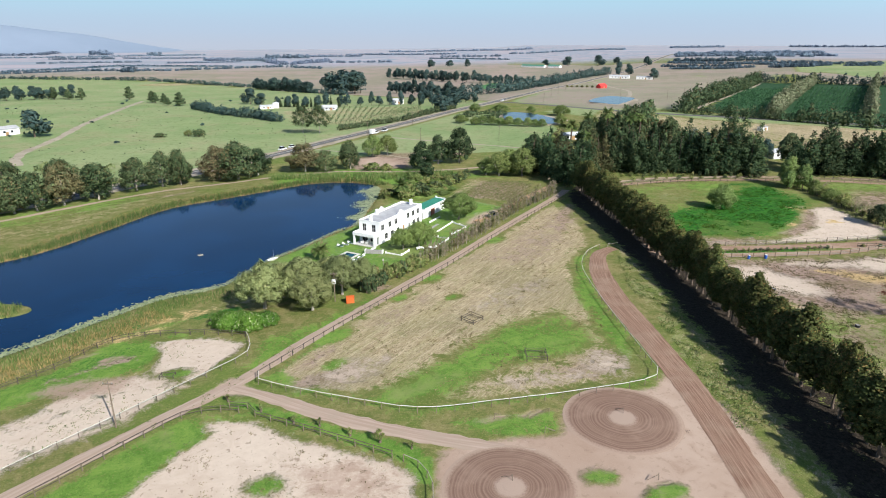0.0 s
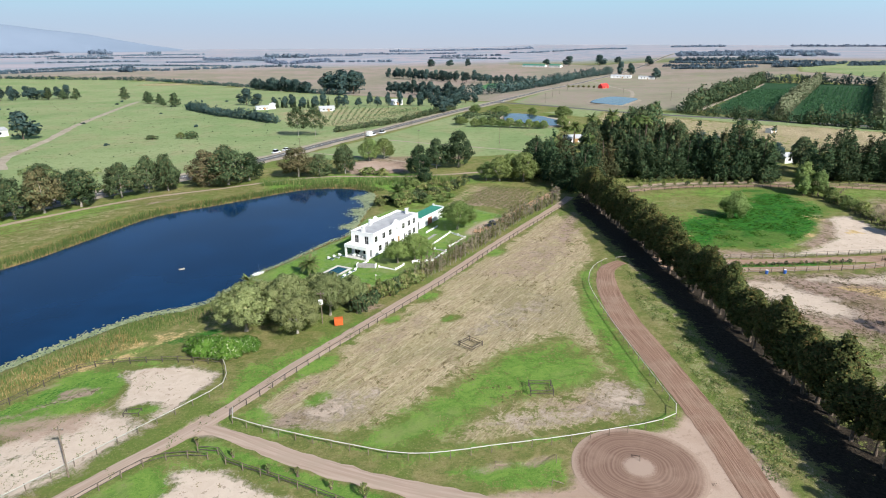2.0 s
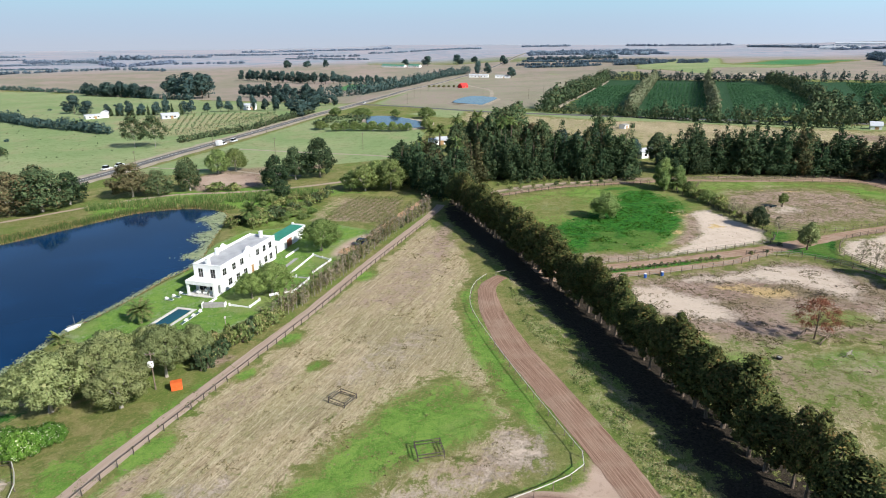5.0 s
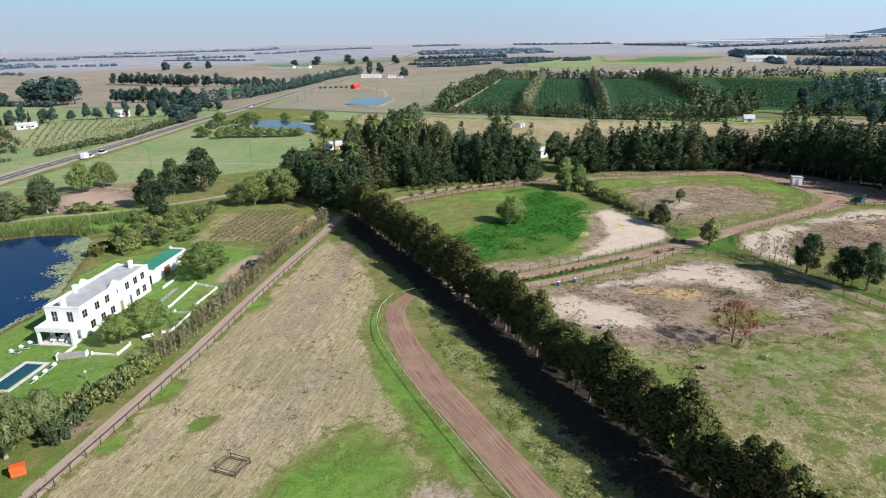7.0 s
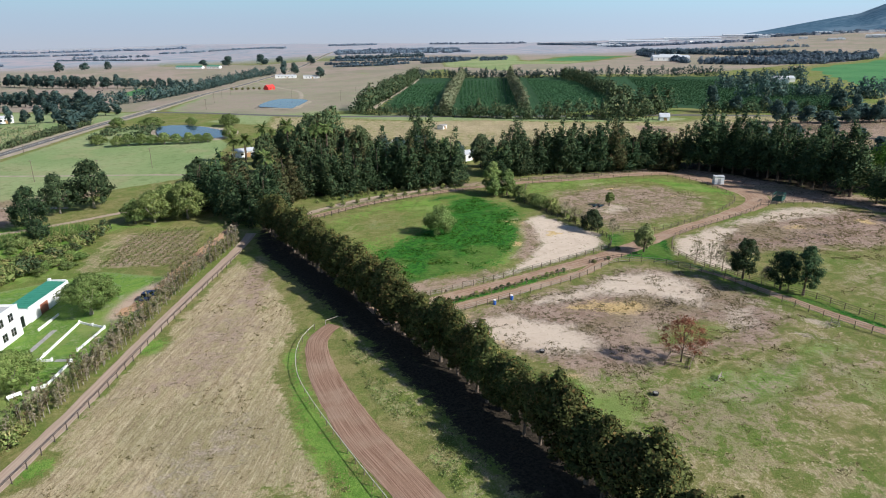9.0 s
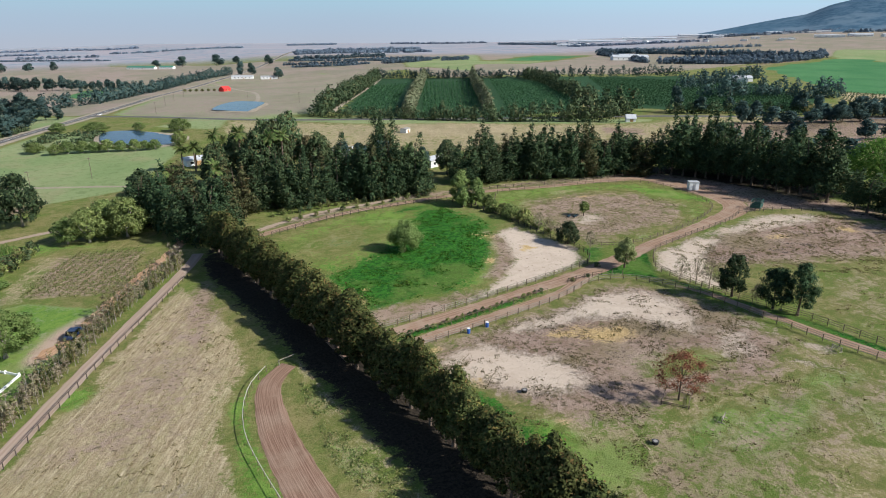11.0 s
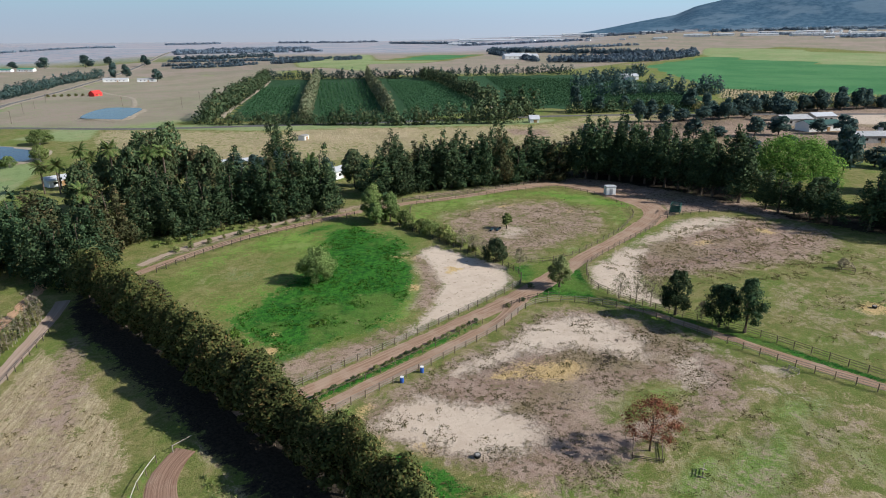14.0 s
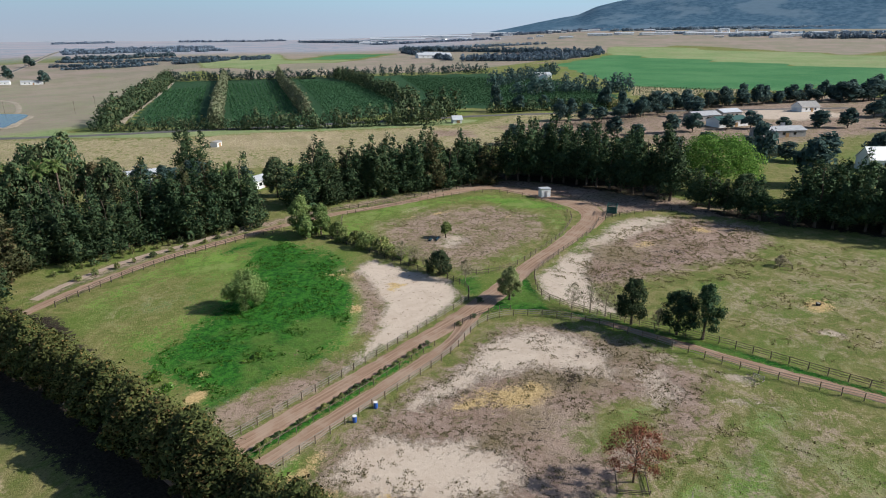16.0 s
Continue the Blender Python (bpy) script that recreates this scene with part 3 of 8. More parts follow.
# dam banks and the strip beyond
lay("dry", [(-142, 160), (-112, 165), (-100, 205), (-118, 214), (-150, 200)], 4, 0.4)
lay("lush", [(-150, 172), (-120, 180), (-100, 214), (-118, 222), (-150, 200)], 5, 0.5)
lay("lush", [(-20, 228), (-16, 210), (-8, 212), (6, 236), (18, 243), (-10, 262), (-45, 262), (-70, 246), (-64, 228), (-45, 240), (-30, 240)], 3, 0.8)
blob("dry", -112, 203, 14, 4, 48, 0.62)
blob("dirt", -98, 217, 11, 3, 42, 0.62)
blob("dirt", -122, 192, 8, 2.4, 50, 0.55)
blob("straw", -52, 112, 9, 3, 32, 0.5)
blob("straw", -66, 99, 8, 2.6, 42, 0.5)
blob("dry", -45, 117, 8, 3, 30, 0.5)
blob("lush", -56, 106, 8, 2, 38, 0.6)
blob("deep", -46, 113, 7, 2.4, 30, 0.7)
blob("deep", -61, 106, 7, 1.8, 40, 0.6)
blob("straw", -58, 103.6, 7, 1.6, 38, 0.6)
lay("dry", [(1, 207), (9, 237), (33, 228), (25, 198)], 3, 0.5)
lay("lush", [(-14, 206), (0, 206), (9, 238), (24, 236), (22, 244), (4, 246), (-10, 236)], 3, 0.6)
# garden lawn
lay("pale", [(-46, 144), (-40, 138), (-28, 134), (-18, 132), (-10, 140), (4, 158), (22, 190), (8, 204), (-16, 204), (-24, 192), (-28, 172), (-38, 156)], 2, 0.9)
lay("lush", [(-46, 144), (-40, 138), (-28, 134), (-18, 132), (-10, 140), (4, 158), (22, 190), (8, 204), (-16, 204), (-24, 192), (-28, 172), (-38, 156)], 2, 0.72)
lay("dirt", [(6.8, 207.4), (14.5, 233.9), (34.1, 227.4), (26.4, 196)], 2, 0.62, ("lush", "pale"))
lay("dirt", [(-47, 286), (-32, 297), (-16, 284), (-13, 262), (-37, 259)], 3, 0.95)
lay("yard", [(-44, 285), (-32, 294), (-18, 284), (-16, 264), (-34, 262)], 4, 0.7)
blob("yard", 13, 181, 3.0, 10, -33, 0.85, ("lush",))
blob("dirt", -14, 124, 3, 2.2, 20, 0.8)
# the triangular field
lay("dry", [(-28, 88), (-18, 106), (2, 139), (36, 194), (40, 168), (38, 151), (31, 137), (29.4, 120), (29.4, 104), (31, 90), (24, 82), (0, 78), (-20, 83)], 1.8, 0.84)
lay("dry", [(-23, 92), (-11, 118), (8, 147), (33, 187), (37.5, 168), (36, 152), (29.6, 136), (28.4, 120), (28, 112), (16, 111), (5, 105), (-6, 93), (-16, 83)], 4.0, 0.95)
lay("lush", [(-14, 78), (-4, 88), (4, 97), (13, 106), (23, 110), (27, 103), (27, 94), (20, 90), (9, 86), (-2, 77)], 5, 0.72, ("dry",))
lay("lush", [(-12, 78), (-3, 86), (6, 96), (14, 104), (12, 98), (5, 89), (-2, 79)], 3, 1.0)
blob("sand", -14, 88.5, 9, 4.4, 36, 0.55)
blob("sand", 15, 84, 9.5, 3.6, 5, 0.62, ("lush",))
blob("sand", 27, 88.5, 4.6, 5.6, 0, 0.6, ("lush",))
blob("sand", 22, 85.5, 6, 3, 10, 0.5, ("lush",))
blob("dirt", 21, 86, 9, 4, 8, 0.6, ("lush",))
blob("sand", 14, 119, 16, 7, 42, 0.42)
blob("sand", 27, 161, 3.2, 9, -25, 0.36)
for x, y, r in ((-20, 101, 3), (-2.5, 129, 2.4), (14, 157, 2.6), (-9, 118, 1.6), (-18, 90, 1.8), (2, 118, 1.5), (12, 100, 2.5)):
    blob("lush", x, y, r * 1.5, r, 50, 0.85, ("dry",))
lay("lush", [(-29.5, 86), (-20, 103), (-18.6, 101.5), (-26, 88), (-21, 83.5), (-12, 79.5), (-3, 77), (10, 79), (29, 83), (33, 86), (34.2, 84.4), (29.7, 81.2), (9.6, 77.3), (-2.8, 75.2), (-21, 80.7)], 1.2, 0.75)
lay("lush", [(30.5, 84), (33.4, 100), (32.5, 122), (35, 141), (37.5, 146), (32, 142), (27.8, 120), (28.6, 98)], 2.5, 0.9, ("dry",))
blob("dirt", 36, 176, 4, 20, -16, 0.7)
lay("dirt", [(4, 140), (36, 192), (38, 168), (35, 152), (28, 136), (16, 134)], 6, 0.50)
lay("pale", [(20, 150), (35, 190), (39, 168), (37, 150), (30, 138), (22, 128)], 6, 0.42)
blob("dirt", -8, 112, 3.5, 12, -32, 0.5)
blob("dirt", -22, 92, 2.5, 6, -30, 0.6)
blob("dirt", -18.5, 86, 7, 2.6, 28, 0.75)
blob("dirt", 28, 90, 4, 5, 0, 0.6)
lay("lush", [(-33, 88), (-30.5, 89), (-20, 106), (-12, 119), (-14, 122), (-24, 108), (-34, 100), (-33, 94)], 2, 0.7)
lay("lush", [(-48, 67), (-38, 80), (-33, 88), (-32, 87), (-41, 76), (-50, 64)], 0.8, 0.6)
# west paddock
lay("lush", [(-72, 84), (-65.2, 91.2), (-61.4, 100.4), (-50, 103.5), (-36, 101), (-35, 98), (-48, 97), (-50, 90), (-58, 84), (-66, 78), (-74, 76)], 2, 0.9)
lay("sand", [(-53.7, 101), (-42, 101.6), (-35.4, 99), (-37, 92.5), (-40, 86), (-46, 84.5), (-48.8, 92), (-49.8, 96)], 1.5, 1.0, ("lush",))
lay("sand", [(-70, 66), (-60, 75), (-54, 82), (-45, 84), (-40, 84.5), (-46, 74), (-55.5, 63.5)], 2.5, 0.9, ("lush",))
lay("sand", [(-67, 69), (-58, 84), (-50, 88.5), (-44, 86), (-40, 84.5), (-46, 74), (-56, 62)], 2, 0.8, ("lush",))
lay("deep", [(-70, 84), (-63, 96), (-54, 101), (-51, 98), (-53, 92), (-62, 84)], 3, 0.5)
lay("yard", [(-66.2, 82.4), (-63.6, 86.9), (-59, 88.5), (-50.3, 87.9), (-49, 84.2), (-50.7, 81.5), (-58.5, 79.9)], 2.2, 0.62)
blob("yard", -57.3, 94.2, 2.6, 1.2, 25, 0.7)
blob("yard", -62.9, 95.3, 3.0, 1.0, 40, 0.6)
blob("dirt", -56, 93, 4.5, 1.4, 30, 0.75)
blob("dirt", -62, 88, 4, 1.3, 40, 0.7)
blob("dirt", -38.6, 95, 2.2, 4, -15, 0.6)
blob("lush", -43.5, 88.2, 3.2, 1.8, 5, 0.8, ("sand",))
blob("lush", -38.4, 91.4, 2.4, 3.6, -35, 0.55)
# south paddock
lay("lush", [(-48, 59.8), (-43, 67.5), (-37, 75.6), (-29.8, 76), (-17.2, 70), (-6, 64.3), (-2, 58), (0, -45), (-122, -45)], 1.5, 0.85)
lay("sand", [(-34.5, 74.2), (-26.8, 74.2), (-20.3, 70.4), (-13.7, 67.6), (-6, 64.4), (-2.9, 61.5), (-3, 48), (-44, 48), (-38, 58.8), (-36.2, 62.9), (-35, 66.4), (-31.9, 70.6)], 1.6, 1.0, ("lush",))
lay("yard", [(-21.5, 64), (-16.3, 66), (-10.5, 66), (-4.5, 63.6), (-3, 58.9), (-4, 52), (-12, 54), (-19.5, 60.6)], 2.4, 0.56)
blob("lush", -21.4, 60.4, 2.8, 2.2, 0, 1.0, ("sand", "yard"))
lay("lush", [(-35, 79), (-30, 80), (-18, 74), (-4, 68.5), (0.2, 64.5), (-1.5, 58), (-2.5, 59), (-6, 65), (-17, 71), (-29, 77)], 0.8, 0.95)
lay("lush", [(-30.6, 84.5), (-27, 82), (-12, 76), (-3, 73.6), (8, 74.6), (16, 75.5), (16.5, 70), (10, 68), (0, 73), (-12, 76.5)], 1.0, 0.75)
# sandy yard round the rings
lay("yard", [(-1, 66.5), (8.7, 69), (16, 69.6), (17, 75), (20.4, 79.2), (31.3, 80.4), (35, 84.5), (40.6, 76), (41.4, 66), (41, -45), (0, -45)], 1.8, 1.0, ("lush",))
lay("yard", [(-36.5, 82), (-34.6, 86.5), (-31.4, 84.4), (-28.6, 82.6), (-28, 80.8), (-33, 80.8)], 1.2, 0.9, ("lush",))
blob("lush", 19.1, 61.0, 2.7, 1.7, 0, 1.0, ("yard",))
blob("lush", 26.0, 57.9, 3.4, 1.9, 20, 1.0, ("yard",))
blob("yard", 6.8, 73.6, 3.4, 1.0, 10, 0.6)
blob("yard", 12.6, 74.6, 3.0, 1.0, 20, 0.6)
# verge between track and windbreak, ground under the windbreak
lay("dry", [(38.5, 70), (40.3, 100), (39.6, 122), (43, 143), (45, 132), (44.5, 100), (44.5, 70)], 1.4, 0.42)
lay("lush", [(38.5, 70), (40.3, 100), (39.6, 122), (43, 143), (45, 132), (44, 100), (44, 70)], 1.6, 0.30)
# near-black cover over the row's shadow side: shade put into the ground's colour
lay("shade_and_clumps", [(46, 36), (46.5, 120), (45, 150), (42, 205), (54, 236), (62, 212), (58.5, 150), (58, 40)], 2.5, 0.9)
lay("dry", [(44, 40), (44.5, 120), (43.5, 150), (46.5, 150), (47, 40)], 1.5, 0.6)
# green paddock
lay("lush", [(66, 217), (92, 224), (117, 221), (121.5, 205), (118, 186), (108, 172), (97, 158), (84, 156.5), (70, 158), (62, 170), (61, 200)], 5, 0.56)
blob("dry", 76, 204, 15, 10, 12, 0.36)
blob("dry", 100, 206, 6, 9, -30, 0.30)
lay("deep", [(117, 217), (118.5, 192), (111, 177), (99, 166), (84, 159.5), (68, 162), (63, 172), (66, 184), (80, 190), (95, 200), (106, 214)], 6, 1.0)
blob("deep", 108, 217, 8, 3, 0, 0.85)
blob("deep", 80, 202, 16, 12, 20, 0.30)
blob("deep", 71, 177, 13, 12, 20, 0.72)
blob("deep", 70, 163, 9, 4, 10, 0.8)
blob("dry", 78, 203, 14, 8, 10, 0.25, ("lush",))
blob("dry", 97, 203, 5, 10, -20, 0.42)
lay("dirt", [(112, 188), (107, 176), (100, 168), (92, 162), (96, 158), (108, 164), (116, 178)], 3, 0.75, ("deep",))
blob("straw", 110, 184, 2.2, 4, 30, 0.55)
blob("dry", 106, 170, 6, 3, 40, 0.6)
blob("dry", 100, 178, 8, 3, 40, 0.5)
lay("sand", [(120.9, 186), (122.9, 163), (117, 155.5), (102, 154), (88.5, 154), (83.7, 154.6), (97, 160), (106, 167), (111, 176), (114, 184)], 2.5, 1.0, ("lush", "deep"))
lay("dirt", [(60, 152.6), (88, 153), (92, 157), (84, 160), (70, 162), (60, 163)], 3, 0.7, ("lush",))
lay("dirt", [(113, 190), (109, 178), (104, 170), (110, 168), (118, 180)], 3, 0.55)
blob("dry", 108, 176, 6, 3, 60, 0.75)
blob("straw", 64.8, 166.3, 2.4, 1.5, 20, 0.95)
blob("straw", 68.9, 171, 1.4, 0.9, 0, 0.8)
blob("straw", 113.4, 170.4, 3.0, 2.0, 30, 0.7)
blob("straw", 100.6, 169.3, 2.6, 1.6, 30, 0.6)
blob("yard", 70, 157.8, 8, 3.4, 3, 0.55, ("deep",))
# small upper paddock
lay("lush", [(139, 216), (159, 213), (187, 199), (187, 180), (178, 163), (161, 157), (139, 156), (128, 162), (122.5, 175), (127, 203)], 2, 0.5)
lay("dirt", [(126, 161), (160, 158), (176, 170), (178, 190), (162, 202), (142, 205), (127, 192)], 7, 0.68, ("lush",))
lay("lush", [(130, 165), (160, 162), (172, 175), (170, 190), (150, 198), (132, 190)], 8, 0.35)
blob("straw", 160, 196, 4, 1.6, -15, 0.6)
blob("straw", 168, 178, 2.5, 1.6, 10, 0.5)
blob("dry", 140, 195, 9, 4, 0, 0.6)
blob("straw", 150, 200, 4, 1.5, 0, 0.5)
blob("sand", 142, 178, 7, 4.5, 20, 0.7)
blob("dry", 166, 189, 5, 2.5, 0, 0.9)
blob("dry", 158, 205, 6, 2.5, -10, 0.8)
blob("lush", 182, 184, 5, 17, 10, 0.85, ("dirt",))
# big paddock
lay("dry", [(60, 142), (77, 142.5), (99, 143), (111, 144), (118, 139), (122, 128), (121, 113), (120, 100), (121, 84), (122, 55), (62, 55), (60, 100)], 3, 0.42)
lay("dirt", [(62, 143), (99, 143.4), (112, 144), (119, 138), (121.5, 122), (118, 106), (104, 100), (90, 105), (78, 106), (70, 112), (64, 124)], 5, 0.85)
lay("dirt", [(62, 104), (84, 106), (104, 100), (119, 104), (120, 84), (100, 84), (80, 84), (64, 86)], 8, 0.44)
lay("sand", [(80, 141), (95, 140.5), (105, 142), (114, 138.6), (117, 131), (114, 122), (107, 118), (103.5, 128.7), (95, 134), (85, 136)], 4.5, 1.0)
lay("sand", [(64, 139), (76, 139), (82.6, 128), (83, 119), (76, 115), (70, 120), (66, 128)], 4.5, 0.95)
blob("sand", 109, 112, 8, 4, 40, 0.62)
blob("sand", 112, 100, 6, 1.6, -75, 0.6)
blob("straw", 94.5, 128.8, 8, 4.4, -45, 0.72)
blob("straw", 89.5, 132.6, 4, 2.2, -20, 0.7)
blob("straw", 66, 127, 4, 3, 20, 0.55)
lay("deep", [(60.5, 132), (66, 125), (68, 116), (66, 106), (60, 98), (58.5, 115)], 3, 0.7, ("dirt",))
blob("lush", 97, 113, 9, 4, -20, 0.5, ("dirt",))
blob("lush", 66, 110, 4, 7, 0, 0.75, ("dirt",))
blob("straw", 66, 119, 3, 2, 20, 0.6)
blob("straw", 70, 112, 2, 1.4, 20, 0.5)
blob("lush", 92, 95, 12, 5, 5, 0.75)
blob("lush", 104, 90, 6, 10, 0, 0.42)
blob("lush", 78, 92, 9, 5, 20, 0.42)
blob("lush", 113, 126, 4, 2.4, 60, 0.5)
# ragged dark clumps on trodden soil
blob("shade_and_clumps", 104, 124, 9, 4, 20, 0.36)
blob("shade_and_clumps", 90, 121, 5, 3, 0, 0.34)
blob("lush", 84, 99, 10, 3, 12, 0.7)
blob("lush", 110, 96, 7, 4, -20, 0.6)
blob("dirt", 99, 97, 6, 2.5, 15, 0.6)
blob("sand", 117, 112, 3.5, 6, 10, 0.45)
blob("sand", 118, 103, 2, 4, 0, 0.5)
blob("dirt", 74, 97, 6, 3, -10, 0.6)
blob("yard", 92, 118, 12, 7, 20, 0.5)
blob("yard", 78, 110, 9, 5, -15, 0.46)
blob("yard", 66, 144, 7, 2.4, 0, 0.5)
blob("lush", 68, 102, 6, 4, 10, 0.8, ("dirt",))
for x, y, r in ((62.2, 132.9, 2.4), (61.6, 139.6, 2.0), (66.1, 140.5, 2.2), (66.0, 144, 1.6)):
    blob("straw", x, y, r * 1.4, r, 30, 0.75)
blob("lush", 64.3, 142.4, 3.6, 2.0, 20, 0.8, ("dirt",))
lay("deep", [(58, 131), (60.7, 131.4), (65.2, 129.7), (66.8, 123), (66.4, 117), (60, 116), (57, 124)], 1.6, 0.85, ("dirt", "dry", "straw"))
# east paddock
lay("lush", [(136, 151), (167, 151), (185, 151), (199, 142), (203, 127), (201, 112), (197, 91), (190, 60), (127, 60), (128, 109), (126, 120), (125.5, 133)], 2, 0.26)
lay("dirt", [(128, 112), (150, 122), (198, 112), (196, 70), (128, 70)], 8, 0.34)
lay("dry", [(128, 112), (150, 122), (198, 112), (196, 70), (128, 70)], 8, 0.36)
lay("sand", [(127, 142), (135.5, 150), (152, 150.4), (156, 145), (143, 140), (134, 133), (128, 124), (126, 133)], 3, 0.9)
lay("sand", [(150, 150.5), (184, 152), (197, 143), (190, 137), (174, 141), (160, 146)], 4, 0.8)
lay("dirt", [(138, 149), (178, 150), (198, 141), (201, 118), (186, 112), (168, 116), (150, 126), (136, 134)], 7, 0.9, ("lush",))
blob("straw", 168, 138, 4, 2, -10, 0.5)
# dark grass clumps of the east paddock
blob("shade_and_clumps", 160, 131, 15, 6, -20, 0.40)
blob("shade_and_clumps", 143, 138, 6, 4, -40, 0.36)
blob("shade_and_clumps", 180, 132, 9, 4, -25, 0.36)
blob("dry", 170, 118, 14, 5, -25, 0.4)
blob("straw", 153.4, 98.1, 3.4, 2.6, 0, 1.0)
blob("sand", 142, 94, 1.4, 2.4, 20, 0.9)
blob("straw", 187, 131, 3.0, 4, 0, 0.8)
blob("dry", 150, 110, 12, 5, 10, 0.45)
lay("deep", [(123.8, 138), (125.8, 134), (126, 118), (127, 109), (126.4, 97), (126, 60), (124.6, 60), (124.2, 100), (124.8, 114), (124.6, 128)], 0.8, 1.0)
lay("deep", [(112, 148.4), (118, 146), (123, 138), (127, 143), (134, 150.4), (128, 151), (124, 149.5)], 1.2, 0.95)
lay("deep", [(58, 147.3), (99, 148.0), (102, 149.2), (99, 149.8), (76, 149.7), (58, 149.8)], 0.5, 0.8)
lay("deep", [(119, 153.8), (125, 155), (128, 160), (124, 163)], 1.2, 0.9)
lay("deep", [(66, 223.6), (92, 228.6), (121, 226.4), (121, 229.4), (92, 231), (64, 226.5)], 1.2, 0.9)
# worn ground of lanes' margins and the yard beyond the east belt
lay("dirt", [(62, 221), (90, 227), (122, 225), (140, 222), (158, 215), (192, 206), (203, 196), (207, 150), (204, 120), (214, 110), (216, 150), (210, 205), (160, 224), (122, 233), (88, 233), (60, 227)], 3, 0.62)
lay("dirt", [(180, 156), (190, 160), (196, 176), (198, 196), (190, 207), (206, 204), (213, 180), (212, 145), (204, 120), (201, 130), (200, 146), (188, 154)], 2.5, 1.0)
lay("fallow", [(400, 215), (440, 150), (520, 150), (540, 190), (470, 215)], 6, 0.9, ("pale",))

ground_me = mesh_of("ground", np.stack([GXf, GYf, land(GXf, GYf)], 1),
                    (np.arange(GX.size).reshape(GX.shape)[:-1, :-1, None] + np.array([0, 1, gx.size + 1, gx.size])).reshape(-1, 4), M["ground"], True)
for name, keys in (("cover_a", ("sand", "lush", "dry", "dirt")), ("cover_b", ("fallow", "pale", "crop", "bright")), ("cover_c", ("shade_and_clumps", "plain", "straw", "deep"))):
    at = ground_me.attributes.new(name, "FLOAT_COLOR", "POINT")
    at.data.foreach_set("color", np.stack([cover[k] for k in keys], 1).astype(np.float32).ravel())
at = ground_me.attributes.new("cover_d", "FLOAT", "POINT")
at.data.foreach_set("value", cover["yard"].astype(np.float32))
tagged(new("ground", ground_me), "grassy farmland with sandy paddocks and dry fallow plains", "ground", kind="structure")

# ---- water ----
def grown(outline, by):
    p = np.array(outline, float)
    t = np.roll(p, -1, 0) - np.roll(p, 1, 0)
    t /= np.linalg.norm(t, axis=1, keepdims=True)
    area = np.sum(p[:, 0] * np.roll(p[:, 1], -1) - p[:, 1] * np.roll(p[:, 0], -1))
    nrm = np.stack([t[:, 1], -t[:, 0]], 1) * np.sign(area)
    return p + nrm * by


def water_sheet(name, outline, z, material, label):
    """A level water surface filled over an outline."""
    bm = bmesh.new()
    vs = [bm.verts.new((x, y, z)) for x, y in outline]
    bm.faces.new(vs)
    bmesh.ops.triangulate(bm, faces=bm.faces[:])
    for f in bm.faces:
        if f.normal.z < 0:
            f.normal_flip()
    me = bpy.data.meshes.new(name)
    bm.to_mesh(me)
    bm.free()
    me.materials.append(material)
    return tagged(new(name, me), label, "water", kind="structure")


water_sheet("water", grown(LAKE_LINE, 0.2), LAKE_Z, M["water"], "dark blue water of the farm dam")


# ---- lanes, track, rings, road ----
def strip(name, line, width, material, label, lift=0.05, ragged=0.12, category="lane", cells=4, step=1.5):
    """A worn strip that follows the ground; width may be one number or one for each plan point."""
    c = curve(line, step)
    if isinstance(width, (int, float)):
        w = np.full(len(c), float(width))
    else:
        w = np.interp(np.linspace(0, 1, len(c)), np.linspace(0, 1, len(width)), width)
    t = np.gradient(c, axis=0)
    t /= np.linalg.norm(t, axis=1, keepdims=True)
    nrm = np.stack([-t[:, 1], t[:, 0]], 1)
    rng = np.random.RandomState(len(c))
    jl, jr = rng.normal(0, ragged, len(c)), rng.normal(0, ragged, len(c))
    across = np.linspace(-0.5, 0.5, cells + 1)
    run = np.concatenate([[0], np.cumsum(np.linalg.norm(np.diff(c, axis=0), axis=1))])
    verts, uvs = [], []
    for a in across:
        jag = np.where(a < 0, jl, jr) * (abs(a) > 0.49)
        p = c + nrm * (a * w + jag)[:, None]
        edge = 0.0 if abs(a) > 0.49 else 1.0
        verts.append(np.c_[p, land(p[:, 0], p[:, 1]) + lift * (0.35 + 0.65 * edge)])
        uvs.append(np.c_[a * w, run])
    v, uv = np.stack(verts, 1).reshape(-1, 3), np.stack(uvs, 1).reshape(-1, 2)
    n, m = len(c), cells + 1
    idx = np.arange(n * m).reshape(n, m)
    f = np.stack([idx[:-1, :-1], idx[:-1, 1:], idx[1:, 1:], idx[1:, :-1]], -1).reshape(-1, 4)[:, ::-1]
    me = mesh_of(name, v, f, material, True)
    layer = me.uv_layers.new(name="along")
    layer.data.foreach_set("uv", uv[f.ravel()].astype(np.float32).ravel())
    return tagged(new(name, me), label, category, kind="structure")


LANE = [(-128, -48), (-75, 28), (-60, 48), (-51.5, 60), (-39.5, 76), (-31.6, 86.4), (-22.8, 102), (-10.6, 121.4), (1.4, 140.5), (16.2, 166.2), (37.4, 201.5), (44, 214)]
strip("farm_lane", LANE, 2.7, M["lane"], "pale packed gravel farm lane beside a rail fence", 0.05, 0.06)
strip("branch_lane", [(-33.0, 83.6), (-30.6, 82.5), (-27.5, 81), (-18.4, 76.2), (-6.6, 71.2), (4.9, 67.6), (12, 66.3)], [1.2, 2.6, 2.9, 2.8, 2.8, 2.6, 0.6], M["lane"],
      "pale gravel lane branching between grass verges", 0.05, 0.14)
